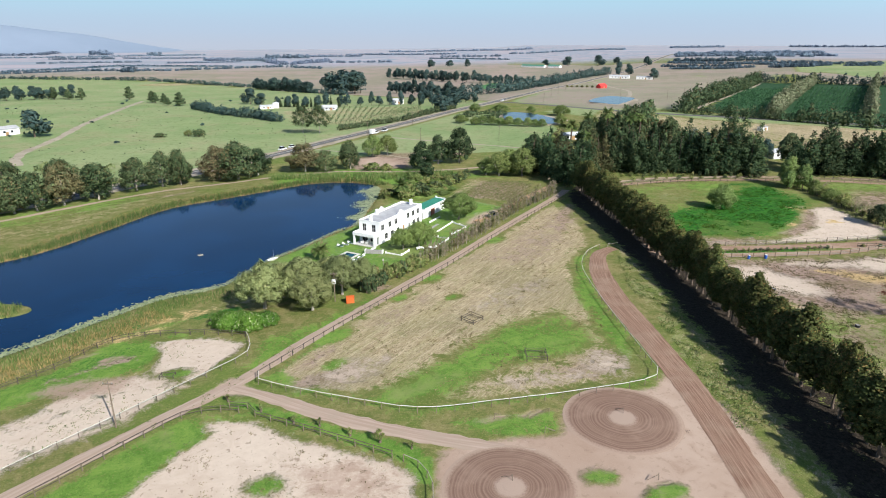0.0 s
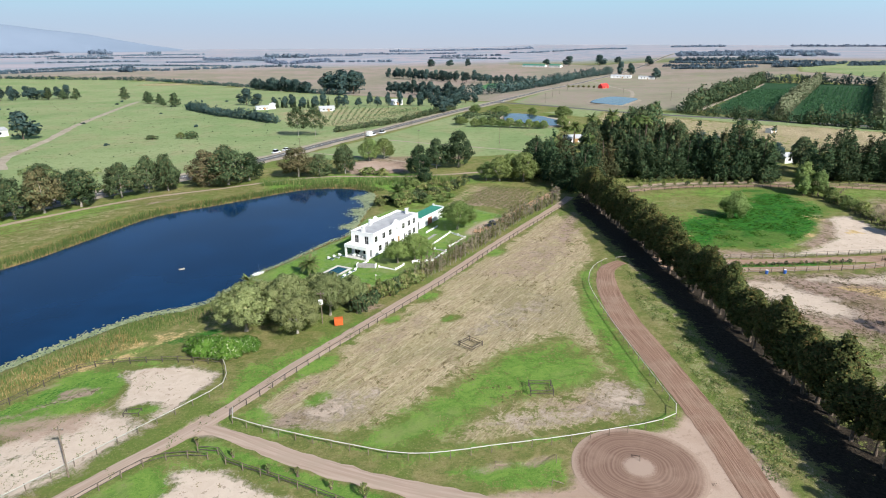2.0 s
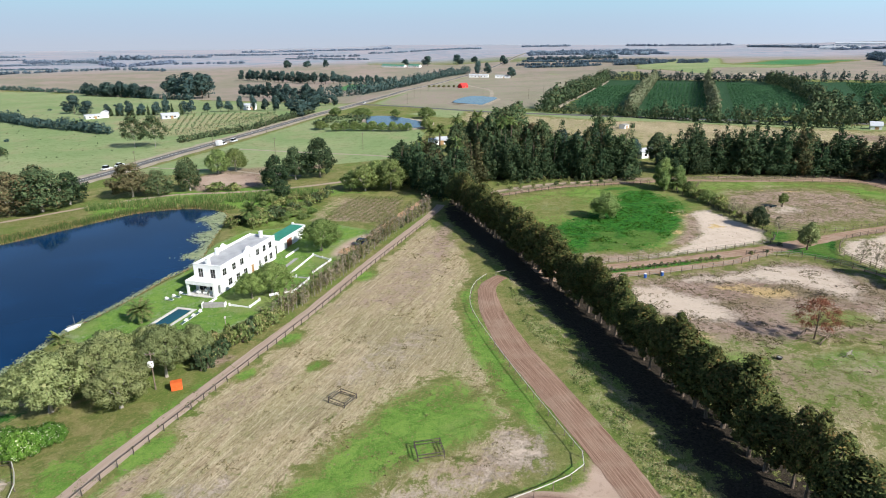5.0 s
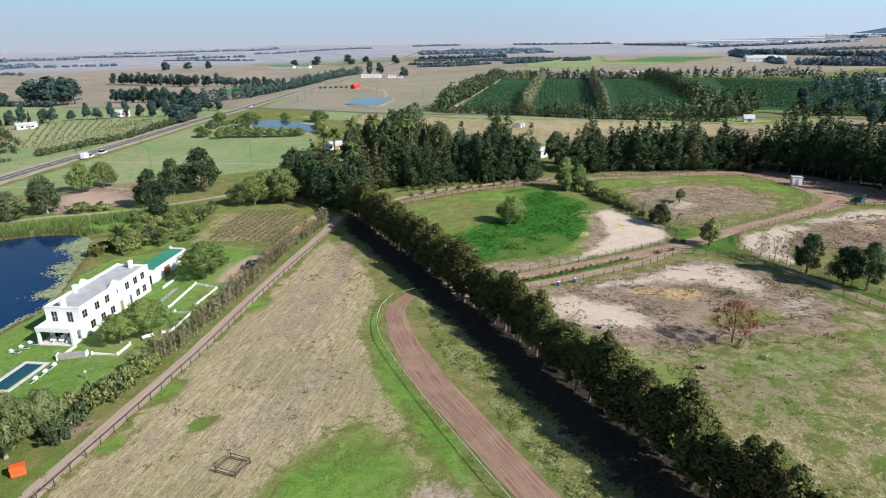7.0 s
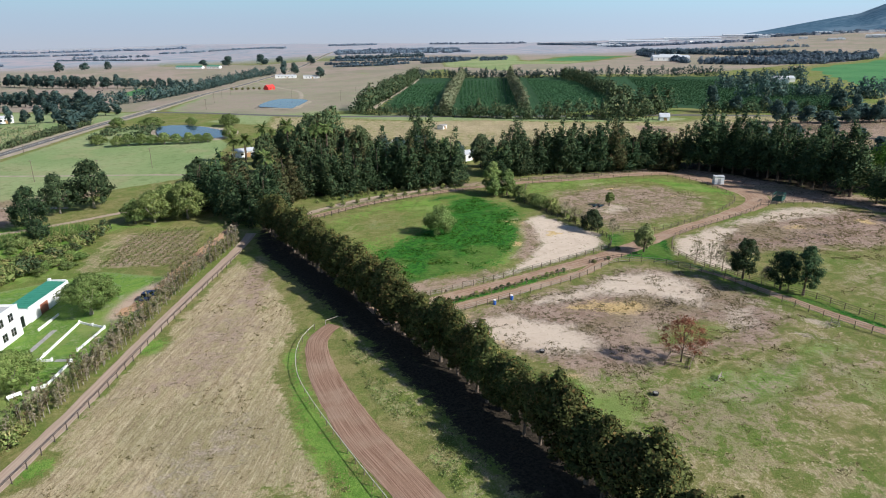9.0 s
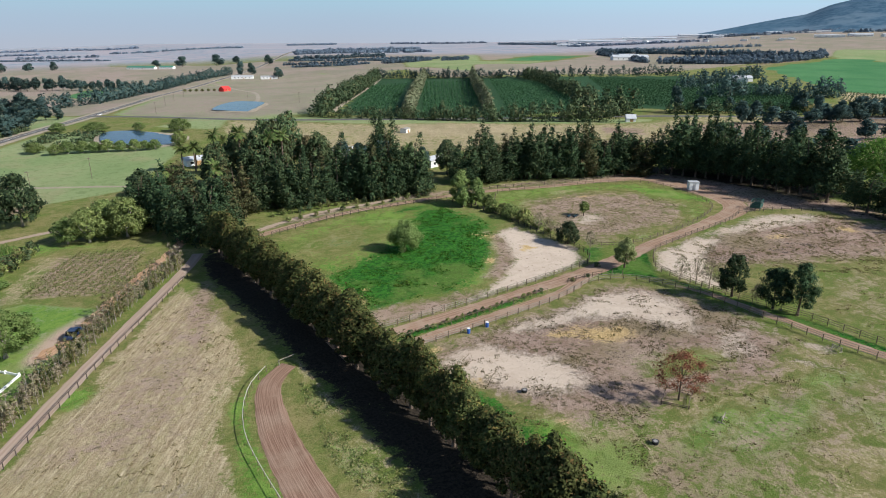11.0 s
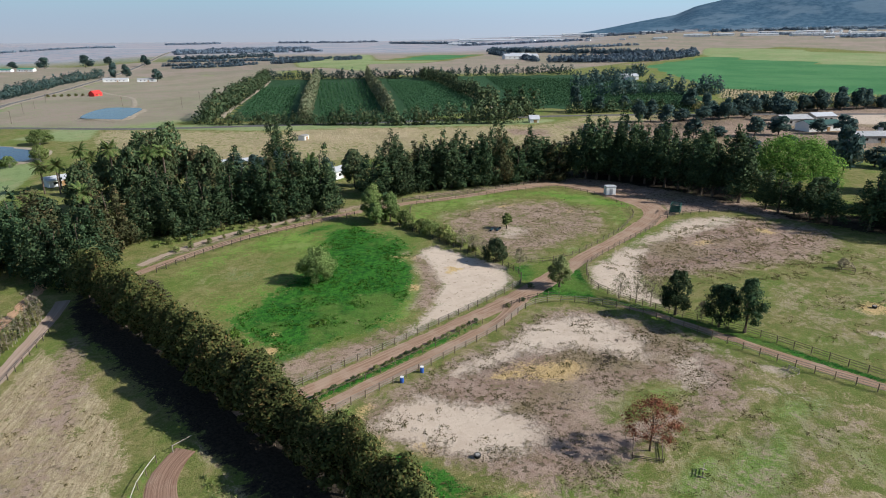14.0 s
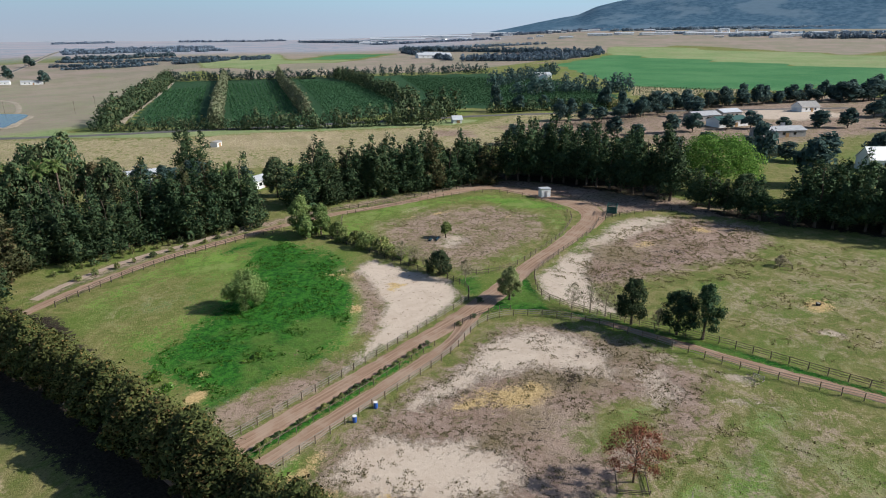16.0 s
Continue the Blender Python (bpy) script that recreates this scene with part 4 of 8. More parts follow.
TRACK = [(43.6, 147.8), (40.6, 145.6), (38.1, 141.4), (36.2, 132.5), (35.5, 124), (35.3, 114), (36.1, 104), (36.9, 92), (37.4, 82), (37.4, 74), (37, 62), (36.5, 40), (36.5, -45)]
strip("gallop_track", TRACK, [3, 4.4, 5.4, 5.0, 4.7, 4.4, 4.3, 4.2, 6.2, 7.4, 7.5, 7.5, 7.5], M["track"], "raked reddish-brown sand gallop track", 0.07, 0.05, category="track", cells=8)
for x, y, r in ((25.0, 73.0, 8.2), (8.0, 59.3, 8.2)):
    a = np.linspace(0, 2 * math.pi, 48, endpoint=False)
    rr = np.linspace(0, 1, 12)[1:]
    px, py = np.outer(rr * r, np.cos(a)), np.outer(rr * r, np.sin(a))
    zz = land(px + x, py + y) - gz(x, y) + 0.03 + 0.10 * (1 - rr[:, None] ** 6)
    v = np.vstack([[[0, 0, 0.22]], np.stack([px, py, zz + 0.06 * np.exp(-(rr[:, None] * r / 2.4) ** 2)], -1).reshape(-1, 3)])
    tri = np.array([(0, 1 + i, 1 + (i + 1) % 48) for i in range(48)])
    quads = np.array([(1 + j * 48 + i, 1 + (j + 1) * 48 + i, 1 + (j + 1) * 48 + (i + 1) % 48, 1 + j * 48 + (i + 1) % 48) for j in range(10) for i in range(48)])
    bm = bmesh.new()
    bv = [bm.verts.new(p) for p in v]
    for q in [*tri.tolist(), *quads.tolist()]:
        bm.faces.new([bv[i] for i in q]).smooth = True
    me = bpy.data.meshes.new("lunging_ring")
    bm.to_mesh(me)
    bm.free()
    me.materials.append(M["ring"])
    ring = tagged(new("lunging_ring", me), "round lunging ring of harrowed brown sand", "riding ring", "lunging rings", "structure")
    ring.location = (x, y, gz(x, y))
# the two lanes between the paddocks, and the lane that runs round the upper paddock
strip("paddock_lane", [(52, 151.3), (60.4, 151.2), (76, 151.3), (93.4, 151.3), (105, 150.8), (114, 150.6), (122, 151.2), (131, 152.2), (142.6, 153.6), (158, 154.5), (172, 156.6)],
      [3.2, 3.2, 3.2, 3.2, 3.6, 5, 5, 4, 4, 4.4, 5], M["brown_lane"], "reddish-brown dirt lane between rail fences")
strip("paddock_lane", [(52, 145.4), (60.7, 145.5), (71.4, 145.9), (88, 146), (101, 146), (108, 147.6), (115, 150)], 2.9, M["brown_lane"], "reddish-brown dirt lane along the big paddock", 0.06)
strip("paddock_lane", [(168, 155.4), (181, 158), (189, 165), (193, 178), (195, 192), (192, 203), (176, 209.5), (158, 213.6), (141, 220), (124, 223.6), (107, 225), (90, 225.6), (76, 223.4), (64, 220.4), (56, 217)],
      [5, 7, 7.5, 7, 6, 5, 3.6, 3.4, 3, 2.8, 2.8, 2.8, 2.8, 2.8], M["brown_lane"], "reddish-brown dirt lane curving round the upper paddock", 0.07)
strip("side_lane", [(121, 231), (112, 231), (100, 230.5), (86, 231), (74, 229), (62, 224)], 2.0, M["lane"], "narrow dirt lane along the foot of a tree belt", 0.05)
strip("side_lane", [(122.6, 134), (124.0, 127), (124.0, 120), (123.8, 113.5), (123.4, 100), (124.0, 84), (124.4, 60)], [0.4, 1.6, 2.2, 2.2, 2.2, 2.2, 2.2], M["brown_lane"], "shaded dirt lane between two paddock fences", 0.05)
strip("garden_drive", [(9.5, 174.5), (13.4, 179), (17.8, 185.4), (22.4, 193.6), (27.7, 202.2), (35.6, 214.8), (42.5, 226.5), (45, 238)], 2.7, M["earth_lane"], "reddish earth drive beside a row of saplings", 0.05, 0.25)
strip("dam_lane", [(-170, 158), (-142, 186), (-131, 200), (-119, 214), (-104, 228), (-85, 237), (-66, 248), (-45, 256), (-20, 254), (0, 256), (24, 262), (40, 268)], 2.6, M["lane"],
      "pale dirt lane along the dam wall", 0.06, 0.2)
strip("pasture_track", [(-200, 285), (-213, 303), (-224, 329), (-234, 371), (-253, 430), (-285, 540), (-321, 655), (-335, 700)], 5, M["verge"], "pale dirt track across the pasture", 0.15, 0.4, step=6)
ROAD = [(-310, -40), (-218, 120), (-144, 213), (-113, 256), (-86, 299), (-62, 349), (-40, 391), (-13, 445), (19, 516), (48, 582), (96, 715), (137, 832), (230, 1030), (315, 1195), (500, 1560), (760, 2100)]
strip("road_verge", ROAD, 15, M["verge"], "pale gravel verge of a country road", 0.12, 0.5, "road", 4, 6)
strip("road", ROAD, 8.2, M["asphalt"], "grey two-lane asphalt country road", 0.20, 0.05, "road", 4, 6)
strip("road_line", ROAD, 0.35, worn("road_paint", (0.6, 0.6, 0.57), (0.7, 0.7, 0.67), 1, 5), "worn white centre line of the road", 0.26, 0.0, "road marking", 2, 6)
strip("cross_road", [(48, 582), (80, 540), (120, 478), (150, 445), (190, 414), (248, 372), (310, 334), (346, 312), (378, 285), (430, 235), (520, 140)], 7, M["asphalt"],
      "grey asphalt side road past the orchards", 0.2, 0.1, "road", 4, 5)
strip("barn_track", [(240, 1010), (238, 930), (230, 860), (222, 760), (205, 690), (190, 640), (176, 600)], 4, M["verge"], "pale dirt track past the red barn", 0.2, 0.4, step=6)
strip("field_path", [(-66, 318), (-55, 311), (-30, 298), (-17, 287), (0, 276)], 1.6, M["verge"], "narrow pale path across a pasture", 0.08, 0.2, "path", 2, 3)
strip("field_path", [(-31, 355), (-9, 340), (12, 326), (29, 315), (44, 304)], 2.4, M["verge"], "narrow pale path between two pastures", 0.08, 0.2, "path", 2, 3)
strip("orchard_path", [(188, 466), (258, 579), (335, 706), (440, 880)], 5, M["verge"], "pale dirt path beside an orchard windbreak", 0.15, 0.3, "path", 2, 6)
strip("orchard_path", [(346, 376), (420, 478), (490, 574), (540, 660)], 4, M["verge"], "pale dirt path between orchard blocks", 0.15, 0.3, "path", 2, 6)
for outline, label in (([(126, 542), (141, 575), (157, 593), (168, 586), (174, 570), (158, 538), (144, 511), (135, 526)], "small blue farm pond in a dry field"),
                       ([(46, 456), (58, 458), (72, 438), (80, 418), (76, 402), (68, 392), (52, 402), (42, 420)], "small blue farm pond with a pale bank")):
    c = np.array(curve(outline, 3, True))
    zp = float(land(c[:, 0], c[:, 1]).max()) + 0.25
    water_sheet("pond", c, zp, M["pond_water"], label)
    ringline = np.vstack([c, c[:1]])
    strip("pond_bank", ringline, 6.5, M["verge"], "pale bare bank round a pond", 0.55, 0.3, "bank", 4, 4)


# ---- building blocks ----
def empty(name, m, label, category, group="", kind=""):
    ob = new(name)
    ob.empty_display_size = 0.5
    ob.matrix_basis = m
    return tagged(ob, label, category, group, kind)


def part(name, bm, material, parent, label="", m=None):
    """Links a bmesh (or a ready mesh) as one mesh object under a thing or a part."""
    if isinstance(bm, bmesh.types.BMesh):
        me = bpy.data.meshes.new(name)
        bmesh.ops.recalc_face_normals(bm, faces=bm.faces[:])
        bm.to_mesh(me)
        bm.free()
        me.materials.append(material)
    else:
        me = bm
    ob = new(name, me)
    ob.parent = parent
    if m is not None:
        ob.matrix_basis = m
    return tagged(ob, label)


def add_box(bm, x0, y0, z0, x1, y1, z1, bevel=0.0):
    r = bmesh.ops.create_cube(bm, size=1, matrix=Matrix.LocRotScale(((x0 + x1) / 2, (y0 + y1) / 2, (z0 + z1) / 2), None, (abs(x1 - x0), abs(y1 - y0), abs(z1 - z0))))
    if bevel:
        edges = {e for v in r["verts"] for e in v.link_edges}
        bmesh.ops.bevel(bm, geom=list(edges), offset=bevel, segments=2, affect="EDGES", profile=0.7)
    return bm


def box(x0, y0, z0, x1, y1, z1, bevel=0.0):
    return add_box(bmesh.new(), x0, y0, z0, x1, y1, z1, bevel)


def add_rod(bm, a, b, r0, r1=None, sides=8):
    a, b = Vector(a), Vector(b)
    d = b - a
    m = Matrix.Translation((a + b) / 2) @ d.to_track_quat("Z", "Y").to_matrix().to_4x4()
    bmesh.ops.create_cone(bm, cap_ends=True, segments=sides, radius1=r0, radius2=r0 if r1 is None else r1, depth=d.length, matrix=m)
    return bm


def rod(a, b, r0, r1=None, sides=8):
    return add_rod(bmesh.new(), a, b, r0, r1, sides)


def prism(outline, depth):
    """An outline in x and z, drawn out along y."""
    bm = bmesh.new()
    vs = [bm.verts.new((x, 0, z)) for x, z in outline]
    face = bm.faces.new(vs)
    r = bmesh.ops.extrude_face_region(bm, geom=[face])
    bmesh.ops.translate(bm, verts=[v for v in r["geom"] if isinstance(v, bmesh.types.BMVert)], vec=(0, depth, 0))
    return bm


def wall_with_holes(length, height, thick, holes):
    """A wall along x with rectangular openings right through: holes as x0, z0, x1, z1."""
    xs = sorted({0, length, *(h[0] for h in holes), *(h[2] for h in holes)})
    zs = sorted({0, height, *(h[1] for h in holes), *(h[3] for h in holes)})
    bm = bmesh.new()
    for xa, xb in zip(xs, xs[1:]):
        for za, zb in zip(zs, zs[1:]):
            cx, cz = (xa + xb) / 2, (za + zb) / 2
            if not any(h[0] < cx < h[2] and h[1] < cz < h[3] for h in holes):
                add_box(bm, xa, 0, za, xb, thick, zb)
    bmesh.ops.remove_doubles(bm, verts=bm.verts[:], dist=0.0005)
    bm.verts.index_update()
    dup = {}
    for f in bm.faces:
        dup.setdefault(tuple(sorted(v.index for v in f.verts)), []).append(f)
    bmesh.ops.delete(bm, geom=[f for g in dup.values() if len(g) > 1 for f in g], context="FACES")
    return bm


# ---- the house ----
HZ = gz(-12, 166) - 0.02
HOUSE = pose(-18.2, 153.9, HZ, 0, 0, 62.5)
house = empty("house", HOUSE, "white two-storey plastered farmhouse with a grey flat roof", "house")
WALL_H, L0, L1, DEEP = 6.05, 3.0, 25.6, 6.8
upper = [(4.3, 7.9, 11.0, 17.7, 20.6, 23.3), 3.65, 5.2, 1.4]
lower = [(6.0, 9.1, 12.1, 20.9, 23.3), 0.8, 2.35, 1.45]
holes = [(x - upper[3] / 2, upper[1], x + upper[3] / 2, upper[2]) for x in upper[0]]
holes += [(x - lower[3] / 2, lower[1], x + lower[3] / 2, lower[2]) for x in lower[0]]
holes += [(14.1, 4.1, 14.6, 5.1), (14.5, 0.05, 15.6, 2.3), (17.8, 0.3, 18.6, 2.2)]
side = [(h[0] - L0, h[1], h[2] - L0, h[3]) for h in holes]
part("wall", wall_with_holes(L1 - L0, WALL_H, 0.3, side), M["white_wall"], house, m=pose(L0, 0, 0))
back = [(x, 0.9, x + 1.4, 2.3) for x in (2, 6, 12, 17)] + [(x, 3.7, x + 1.2, 5.1) for x in (2, 6, 10, 14, 18)]
part("wall", wall_with_holes(L1 - L0, WALL_H, 0.3, back), M["white_wall"], house, m=pose(L0, DEEP - 0.3, 0))
front = [(1.2, 3.15, 2.4, 5.2), (4.2, 3.15, 5.4, 5.2), (1.0, 0.05, 3.0, 2.4), (3.8, 0.05, 5.6, 2.4)]
part("wall", wall_with_holes(DEEP - 0.6, WALL_H, 0.3, front), M["white_wall"], house, m=pose(L0 + 0.3, 0.3, 0, 0, 0, 90))
part("wall", box(L1 - 0.3, 0.3, 0, L1, DEEP - 0.3, WALL_H), M["white_wall"], house)
part("floor", box(L0 + 0.3, 0.3, 2.85, L1 - 0.3, DEEP - 0.3, 3.05), M["paving"], house)
part("roof", box(L0 + 0.25, 0.25, 5.55, L1 - 0.25, DEEP - 0.25, 5.72), M["grey_roof"], house, "grey felted flat roof")


def gable(width, height):
    """Curved gable of the parapet."""
    half = [(-0.5, 0), (-0.42, 0.10), (-0.36, 0.30), (-0.30, 0.42), (-0.20, 0.48), (-0.16, 0.70), (-0.09, 0.92), (0, 1.0)]
    return [(x * width, z * height) for x, z in half] + [(-x * width, z * height) for x, z in half[-2::-1]]


for x in (13.9,):
    part("gable", prism(gable(4.2, 1.15), 0.32), M["white_wall"], house, m=pose(x, -0.012, WALL_H - 0.02))
    part("gable", prism(gable(4.2, 1.15), 0.32), M["white_wall"], house, m=pose(x, DEEP - 0.31, WALL_H - 0.02))
for x, y, w, h in ((L0 + 0.9, 3.6, 0.9, 1.2), (10.5, 5.9, 0.8, 1.1), (24.4, 3.0, 0.9, 1.15)):
    ch = part("chimney", box(x - w / 2, y - w / 3, 5.6, x + w / 2, y + w / 3, 6.05 + h, 0.03), M["white_wall"], house)
    part("cap", box(x - w / 2 - 0.08, y - w / 3 - 0.08, 6.05 + h, x + w / 2 + 0.08, y + w / 3 + 0.08, 6.17 + h, 0.02), M["white_wall"], ch)
part("coping", box(L0 - 0.06, -0.06, WALL_H, L1 + 0.04, 0.34, WALL_H + 0.09), M["white_wall"], house)
part("coping", box(L0 - 0.06, DEEP - 0.34, WALL_H, L1 + 0.04, DEEP + 0.06, WALL_H + 0.09), M["white_wall"], house)
part("coping", box(L0 - 0.06, 0.36, WALL_H, L0 + 0.34, DEEP - 0.36, WALL_H + 0.09), M["white_wall"], house)
part("string_course", box(L0 + 0.02, -0.05, 5.42, L1, 0.0, 5.52), M["white_wall"], house)


def window(x0, z0, x1, z1, m, name="window"):
    w = part(name, box(x0, 0.10, z0, x1, 0.13, z1), M["glass"], house, "dark glazed casement window", m)
    bm = bmesh.new()
    for a, b in ((x0, x0 + 0.07), (x1 - 0.07, x1), ((x0 + x1) / 2 - 0.035, (x0 + x1) / 2 + 0.035)):
        add_box(bm, a, 0.06, z0, b, 0.17, z1)
    for a, b in ((z0, z0 + 0.07), (z1 - 0.07, z1), ((z0 + z1) / 2 - 0.025, (z0 + z1) / 2 + 0.025)):
        add_box(bm, x0 + 0.07, 0.07, a, x1 - 0.07, 0.16, b)
    part("window_frame", bm, M["frame"], w)
    if z0 > 0.5:
        part("window_sill", box(x0 - 0.08, -0.07, z0 - 0.09, x1 + 0.08, 0.06, z0 - 0.005), M["white_wall"], w)
    return w


for h in side:
    if abs(h[0] + L0 - 14.5) < 0.01 and h[1] < 1:
        d = part("door", box(h[0], 0.08, h[1], h[2], 0.14, h[3]), M["door_wood"], house, "varnished wooden front door", pose(L0, 0, 0))
        part("door_handle", rod((h[0] + 0.15, 0.03, 1.1), (h[0] + 0.15, 0.08, 1.1), 0.03), M["steel"], d)
    else:
        window(*h, pose(L0, 0, 0))
for h in back:
    window(*h, pose(L0, DEEP, 0) @ Matrix.Diagonal((1, -1, 1, 1)))
for h in front:
    window(*h, pose(L0 + 0.3, 0.3, 0, 0, 0, 90) @ Matrix.Translation((0, 0.3, 0)) @ Matrix.Diagonal((1, -1, 1, 1)), "french_window")
# porch with a terrace above it
part("porch_floor", box(-0.2, 0, -0.05, L0, DEEP, 0.14), M["paving"], house)
porch = part("porch_roof", box(-0.1, -0.02, 2.62, L0 - 0.004, DEEP + 0.05, 2.98), M["white_wall"], house)
part("parapet", box(-0.1, -0.02, 2.98, 0.1, DEEP + 0.05, 3.45), M["white_wall"], porch)
part("parapet", box(0.1, DEEP - 0.15, 2.98, L0 - 0.01, DEEP + 0.05, 3.45), M["white_wall"], porch)
part("parapet", box(0.1, -0.02, 2.98, L0 - 0.01, 0.18, 3.45), M["white_wall"], porch)
for x, y in ((0.0, 0.0), (0.0, DEEP - 0.45)):
    part("pillar", box(x, y, 0.14, x + 0.45, y + 0.45, 2.62, 0.02), M["white_wall"], house)
part("wall", wall_with_holes(L0 - 0.45, 2.48, 0.25, [(0.9, 0.2, 1.9, 2.2)]), M["white_wall"], house, m=pose(0.45, 0.02, 0.14))
# wing with the green roof, joined by a low glazed link
WX0, WX1, WY = 30.4, 44.2, 1.3
part("wall", wall_with_holes(WX0 - L1 - 0.01, 2.5, 0.25, [(0.5, 0.05, 3.4, 2.3)]), M["white_wall"], house, m=pose(L1 + 0.005, 1.6, 0))
part("link_pane", box(L1 + 0.5, 1.70, 0.05, L1 + 3.4, 1.74, 2.3), M["glass"], house, "dark glazed doors of the link")
part("roof", box(L1 + 0.005, 1.5, 2.5, WX0 - 0.005, 5.4, 2.66), M["white_wall"], house)
part("wall", wall_with_holes(WX1 - WX0, 3.0, 0.25, [(3.2, 0.05, 6.0, 2.3)]), M["white_wall"], house, m=pose(WX0, WY, 0))
part("wall", box(WX0, 5.2, 0, WX1, 5.45, 3.2), M["white_wall"], house)
part("wall", wall_with_holes(3.64, 3.0, 0.25, [(0.9, 0.3, 2.3, 2.1)]), M["white_wall"], house, m=pose(WX0 + 0.25, WY + 0.255, 0, 0, 0, 90))
part("end_pane", box(WX0 + 0.10, WY + 1.15, 0.3, WX0 + 0.14, WY + 2.55, 2.1), M["glass"], house)
part("wall", box(WX1 - 0.3, WY + 0.255, 0, WX1 - 0.004, 5.195, 3.45), M["white_wall"], house, "white end wall above the green roof")
part("parapet", box(WX0, WY - 0.02, 3.004, WX1, WY + 0.20, 3.22), M["white_wall"], house)
part("pier", box(WX1 - 0.5, WY + 3.4, 3.3, WX1 + 0.05, WY + 3.92, 3.8, 0.03), M["white_wall"], house)
rf = prism([(WX0 - 0.1, 0), (WX1 - 0.32, 0), (WX1 - 0.32, 0.08), (WX0 - 0.1, 0.08)], 3.95)
roof2 = part("roof", rf, M["green_roof"], house, "green sheet-metal lean-to roof", pose(0, WY + 0.22, 3.02, 3, 0, 0))
for i in range(15):
    x = WX0 + 0.2 + i * 0.9
    part("roof_seam", box(x, 0.02, 0.08, x + 0.04, 3.9, 0.11), M["green_roof"], roof2)
part("garage_door", box(WX0 + 3.2, WY + 0.12, 0.05, WX0 + 6.0, WY + 0.18, 2.3), worn("brick_red_panel", (0.30, 0.10, 0.06), (0.38, 0.15, 0.09), 2, 8), house, "rust-red panelled double door")
part("terrace_wall", prism([(26.2, 0), (33.0, 0), (33.0, 0.7), (26.2, 0.7)], 0.2), M["white_wall"], house, m=pose(0, -2.4, 0))

# white garden walls with piers
def low_wall(line, height=0.45, thick=0.17, label="low white plastered garden wall"):
    ob = empty("garden_wall", pose(0, 0, 0), label, "wall", "garden walls")
    for (x0, y0), (x1, y1) in zip(line, line[1:]):
        n = math.hypot(x1 - x0, y1 - y0)
        z = min(gz(x0, y0), gz(x1, y1)) - 0.15
        m = pose(x0, y0, z, 0, 0, math.degrees(math.atan2(y1 - y0, x1 - x0)))
        part("wall_run", box(0, -thick / 2, 0, n, thick / 2, height + 0.15, 0.02), M["white_wall"], ob, m=m)
    for x, y in line:
        part("pier", box(x - 0.17, y - 0.17, gz(x, y) - 0.2, x + 0.17, y + 0.17, gz(x, y) + height + 0.15, 0.03), M["white_wall"], ob)
    return ob


low_wall([(-17.9, 153.2), (-19.6, 150.0)])
low_wall([(-14.7, 148.5), (-10.5, 146.0), (-8.8, 149.3)])
low_wall([(-3.6, 151.7), (-2.0, 151.6), (1.5, 158.6)])
low_wall([(2.4, 162.5), (6.8, 170.0), (4.9, 172.4), (2.7, 175.4), (-2.6, 163.9), (-3.4, 161.9), (-1.4, 161.0)])
bx = empty("stone_planter", pose(-17.8, 149.0, gz(-17.8, 149), 0, 0, -10), "grey slatted planter box with white ends", "planter")
for i in range(5):
    part("slat", box(-2.2, -0.5, 0.02 + i * 0.17, 2.2, 0.5, 0.17 + i * 0.17, 0.015), M["stone"], bx)
for s in (-2.35, 2.2):
    part("end_post", box(s, -0.6, -0.1, s + 0.2, 0.6, 1.0, 0.02), M["white_wall"], bx)
for a, b, w in (((-5.3, 166.6), (-1.4, 174.8), 1.0), ((-1.0, 160.8), (1.6, 159.4), 0.9)):
    strip("garden_path", [a, ((a[0] + b[0]) / 2, (a[1] + b[1]) / 2), b], w, M["stone"], "pale paved garden path across the lawn", 0.05, 0.03, "path", 2, 1.0)
# swimming pool
pm = pose(-25.3, 145.6, gz(-25.3, 145.6) + 0.02, 0, 0, 62.5)
pool = empty("swimming_pool", pm, "rectangular swimming pool with a pale paved edge", "pool")
for r in ((-4.7, -2.3, 4.7, -1.6), (-4.7, 1.6, 4.7, 2.3), (-4.7, -1.6, -4.0, 1.6), (4.0, -1.6, 4.7, 1.6)):
    part("coping", box(r[0], r[1], -0.3, r[2], r[3], 0.12, 0.02), M["paving"], pool)
part("pool_water", box(-4.0, -1.6, -0.3, 4.0, 1.6, 0.03), M["pool"], pool, "still blue-green pool water")


# sun loungers on the pool deck
def lounger(m):
    ob = empty("sun_lounger", m, "white sun lounger with a dark cushion on the lawn", "sun lounger", "sun loungers")
    part("frame", box(-0.95, -0.33, 0.27, 0.95, 0.33, 0.33, 0.02), M["white_wall"], ob)
    part("mattress", box(-0.9, -0.27, 0.33, 0.25, 0.27, 0.41, 0.03), M["green_paint"], ob)
    part("backrest", box(0, -0.3, 0, 0.75, 0.3, 0.08, 0.03), M["white_wall"], ob, m=pose(0.25, 0, 0.35, 0, -22, 0))
    for x in (-0.85, 0.85):
        for y in (-0.28, 0.28):
            part("leg", rod((x, y, 0), (x, y, 0.28), 0.025), M["white_wall"], ob)
    return ob


part("pool_deck", box(-3.2, -0.95, -0.1, 3.2, 0.95, 0.10, 0.02), M["paving"], pool, "narrow paved deck beside the pool", pose(0.5, -4.0, 0))
first = lounger(pm @ pose(-1.6, -4.0, 0.10))
for x in (0.6, 2.8):
    copy_thing(first, pm @ pose(x, -4.0, 0.10))
for x, y in ((-27.6, 155.4), (-26.4, 156.6), (-25.2, 157.8)):
    copy_thing(first, pose(x, y, gz(x, y), 0, 0, 150))


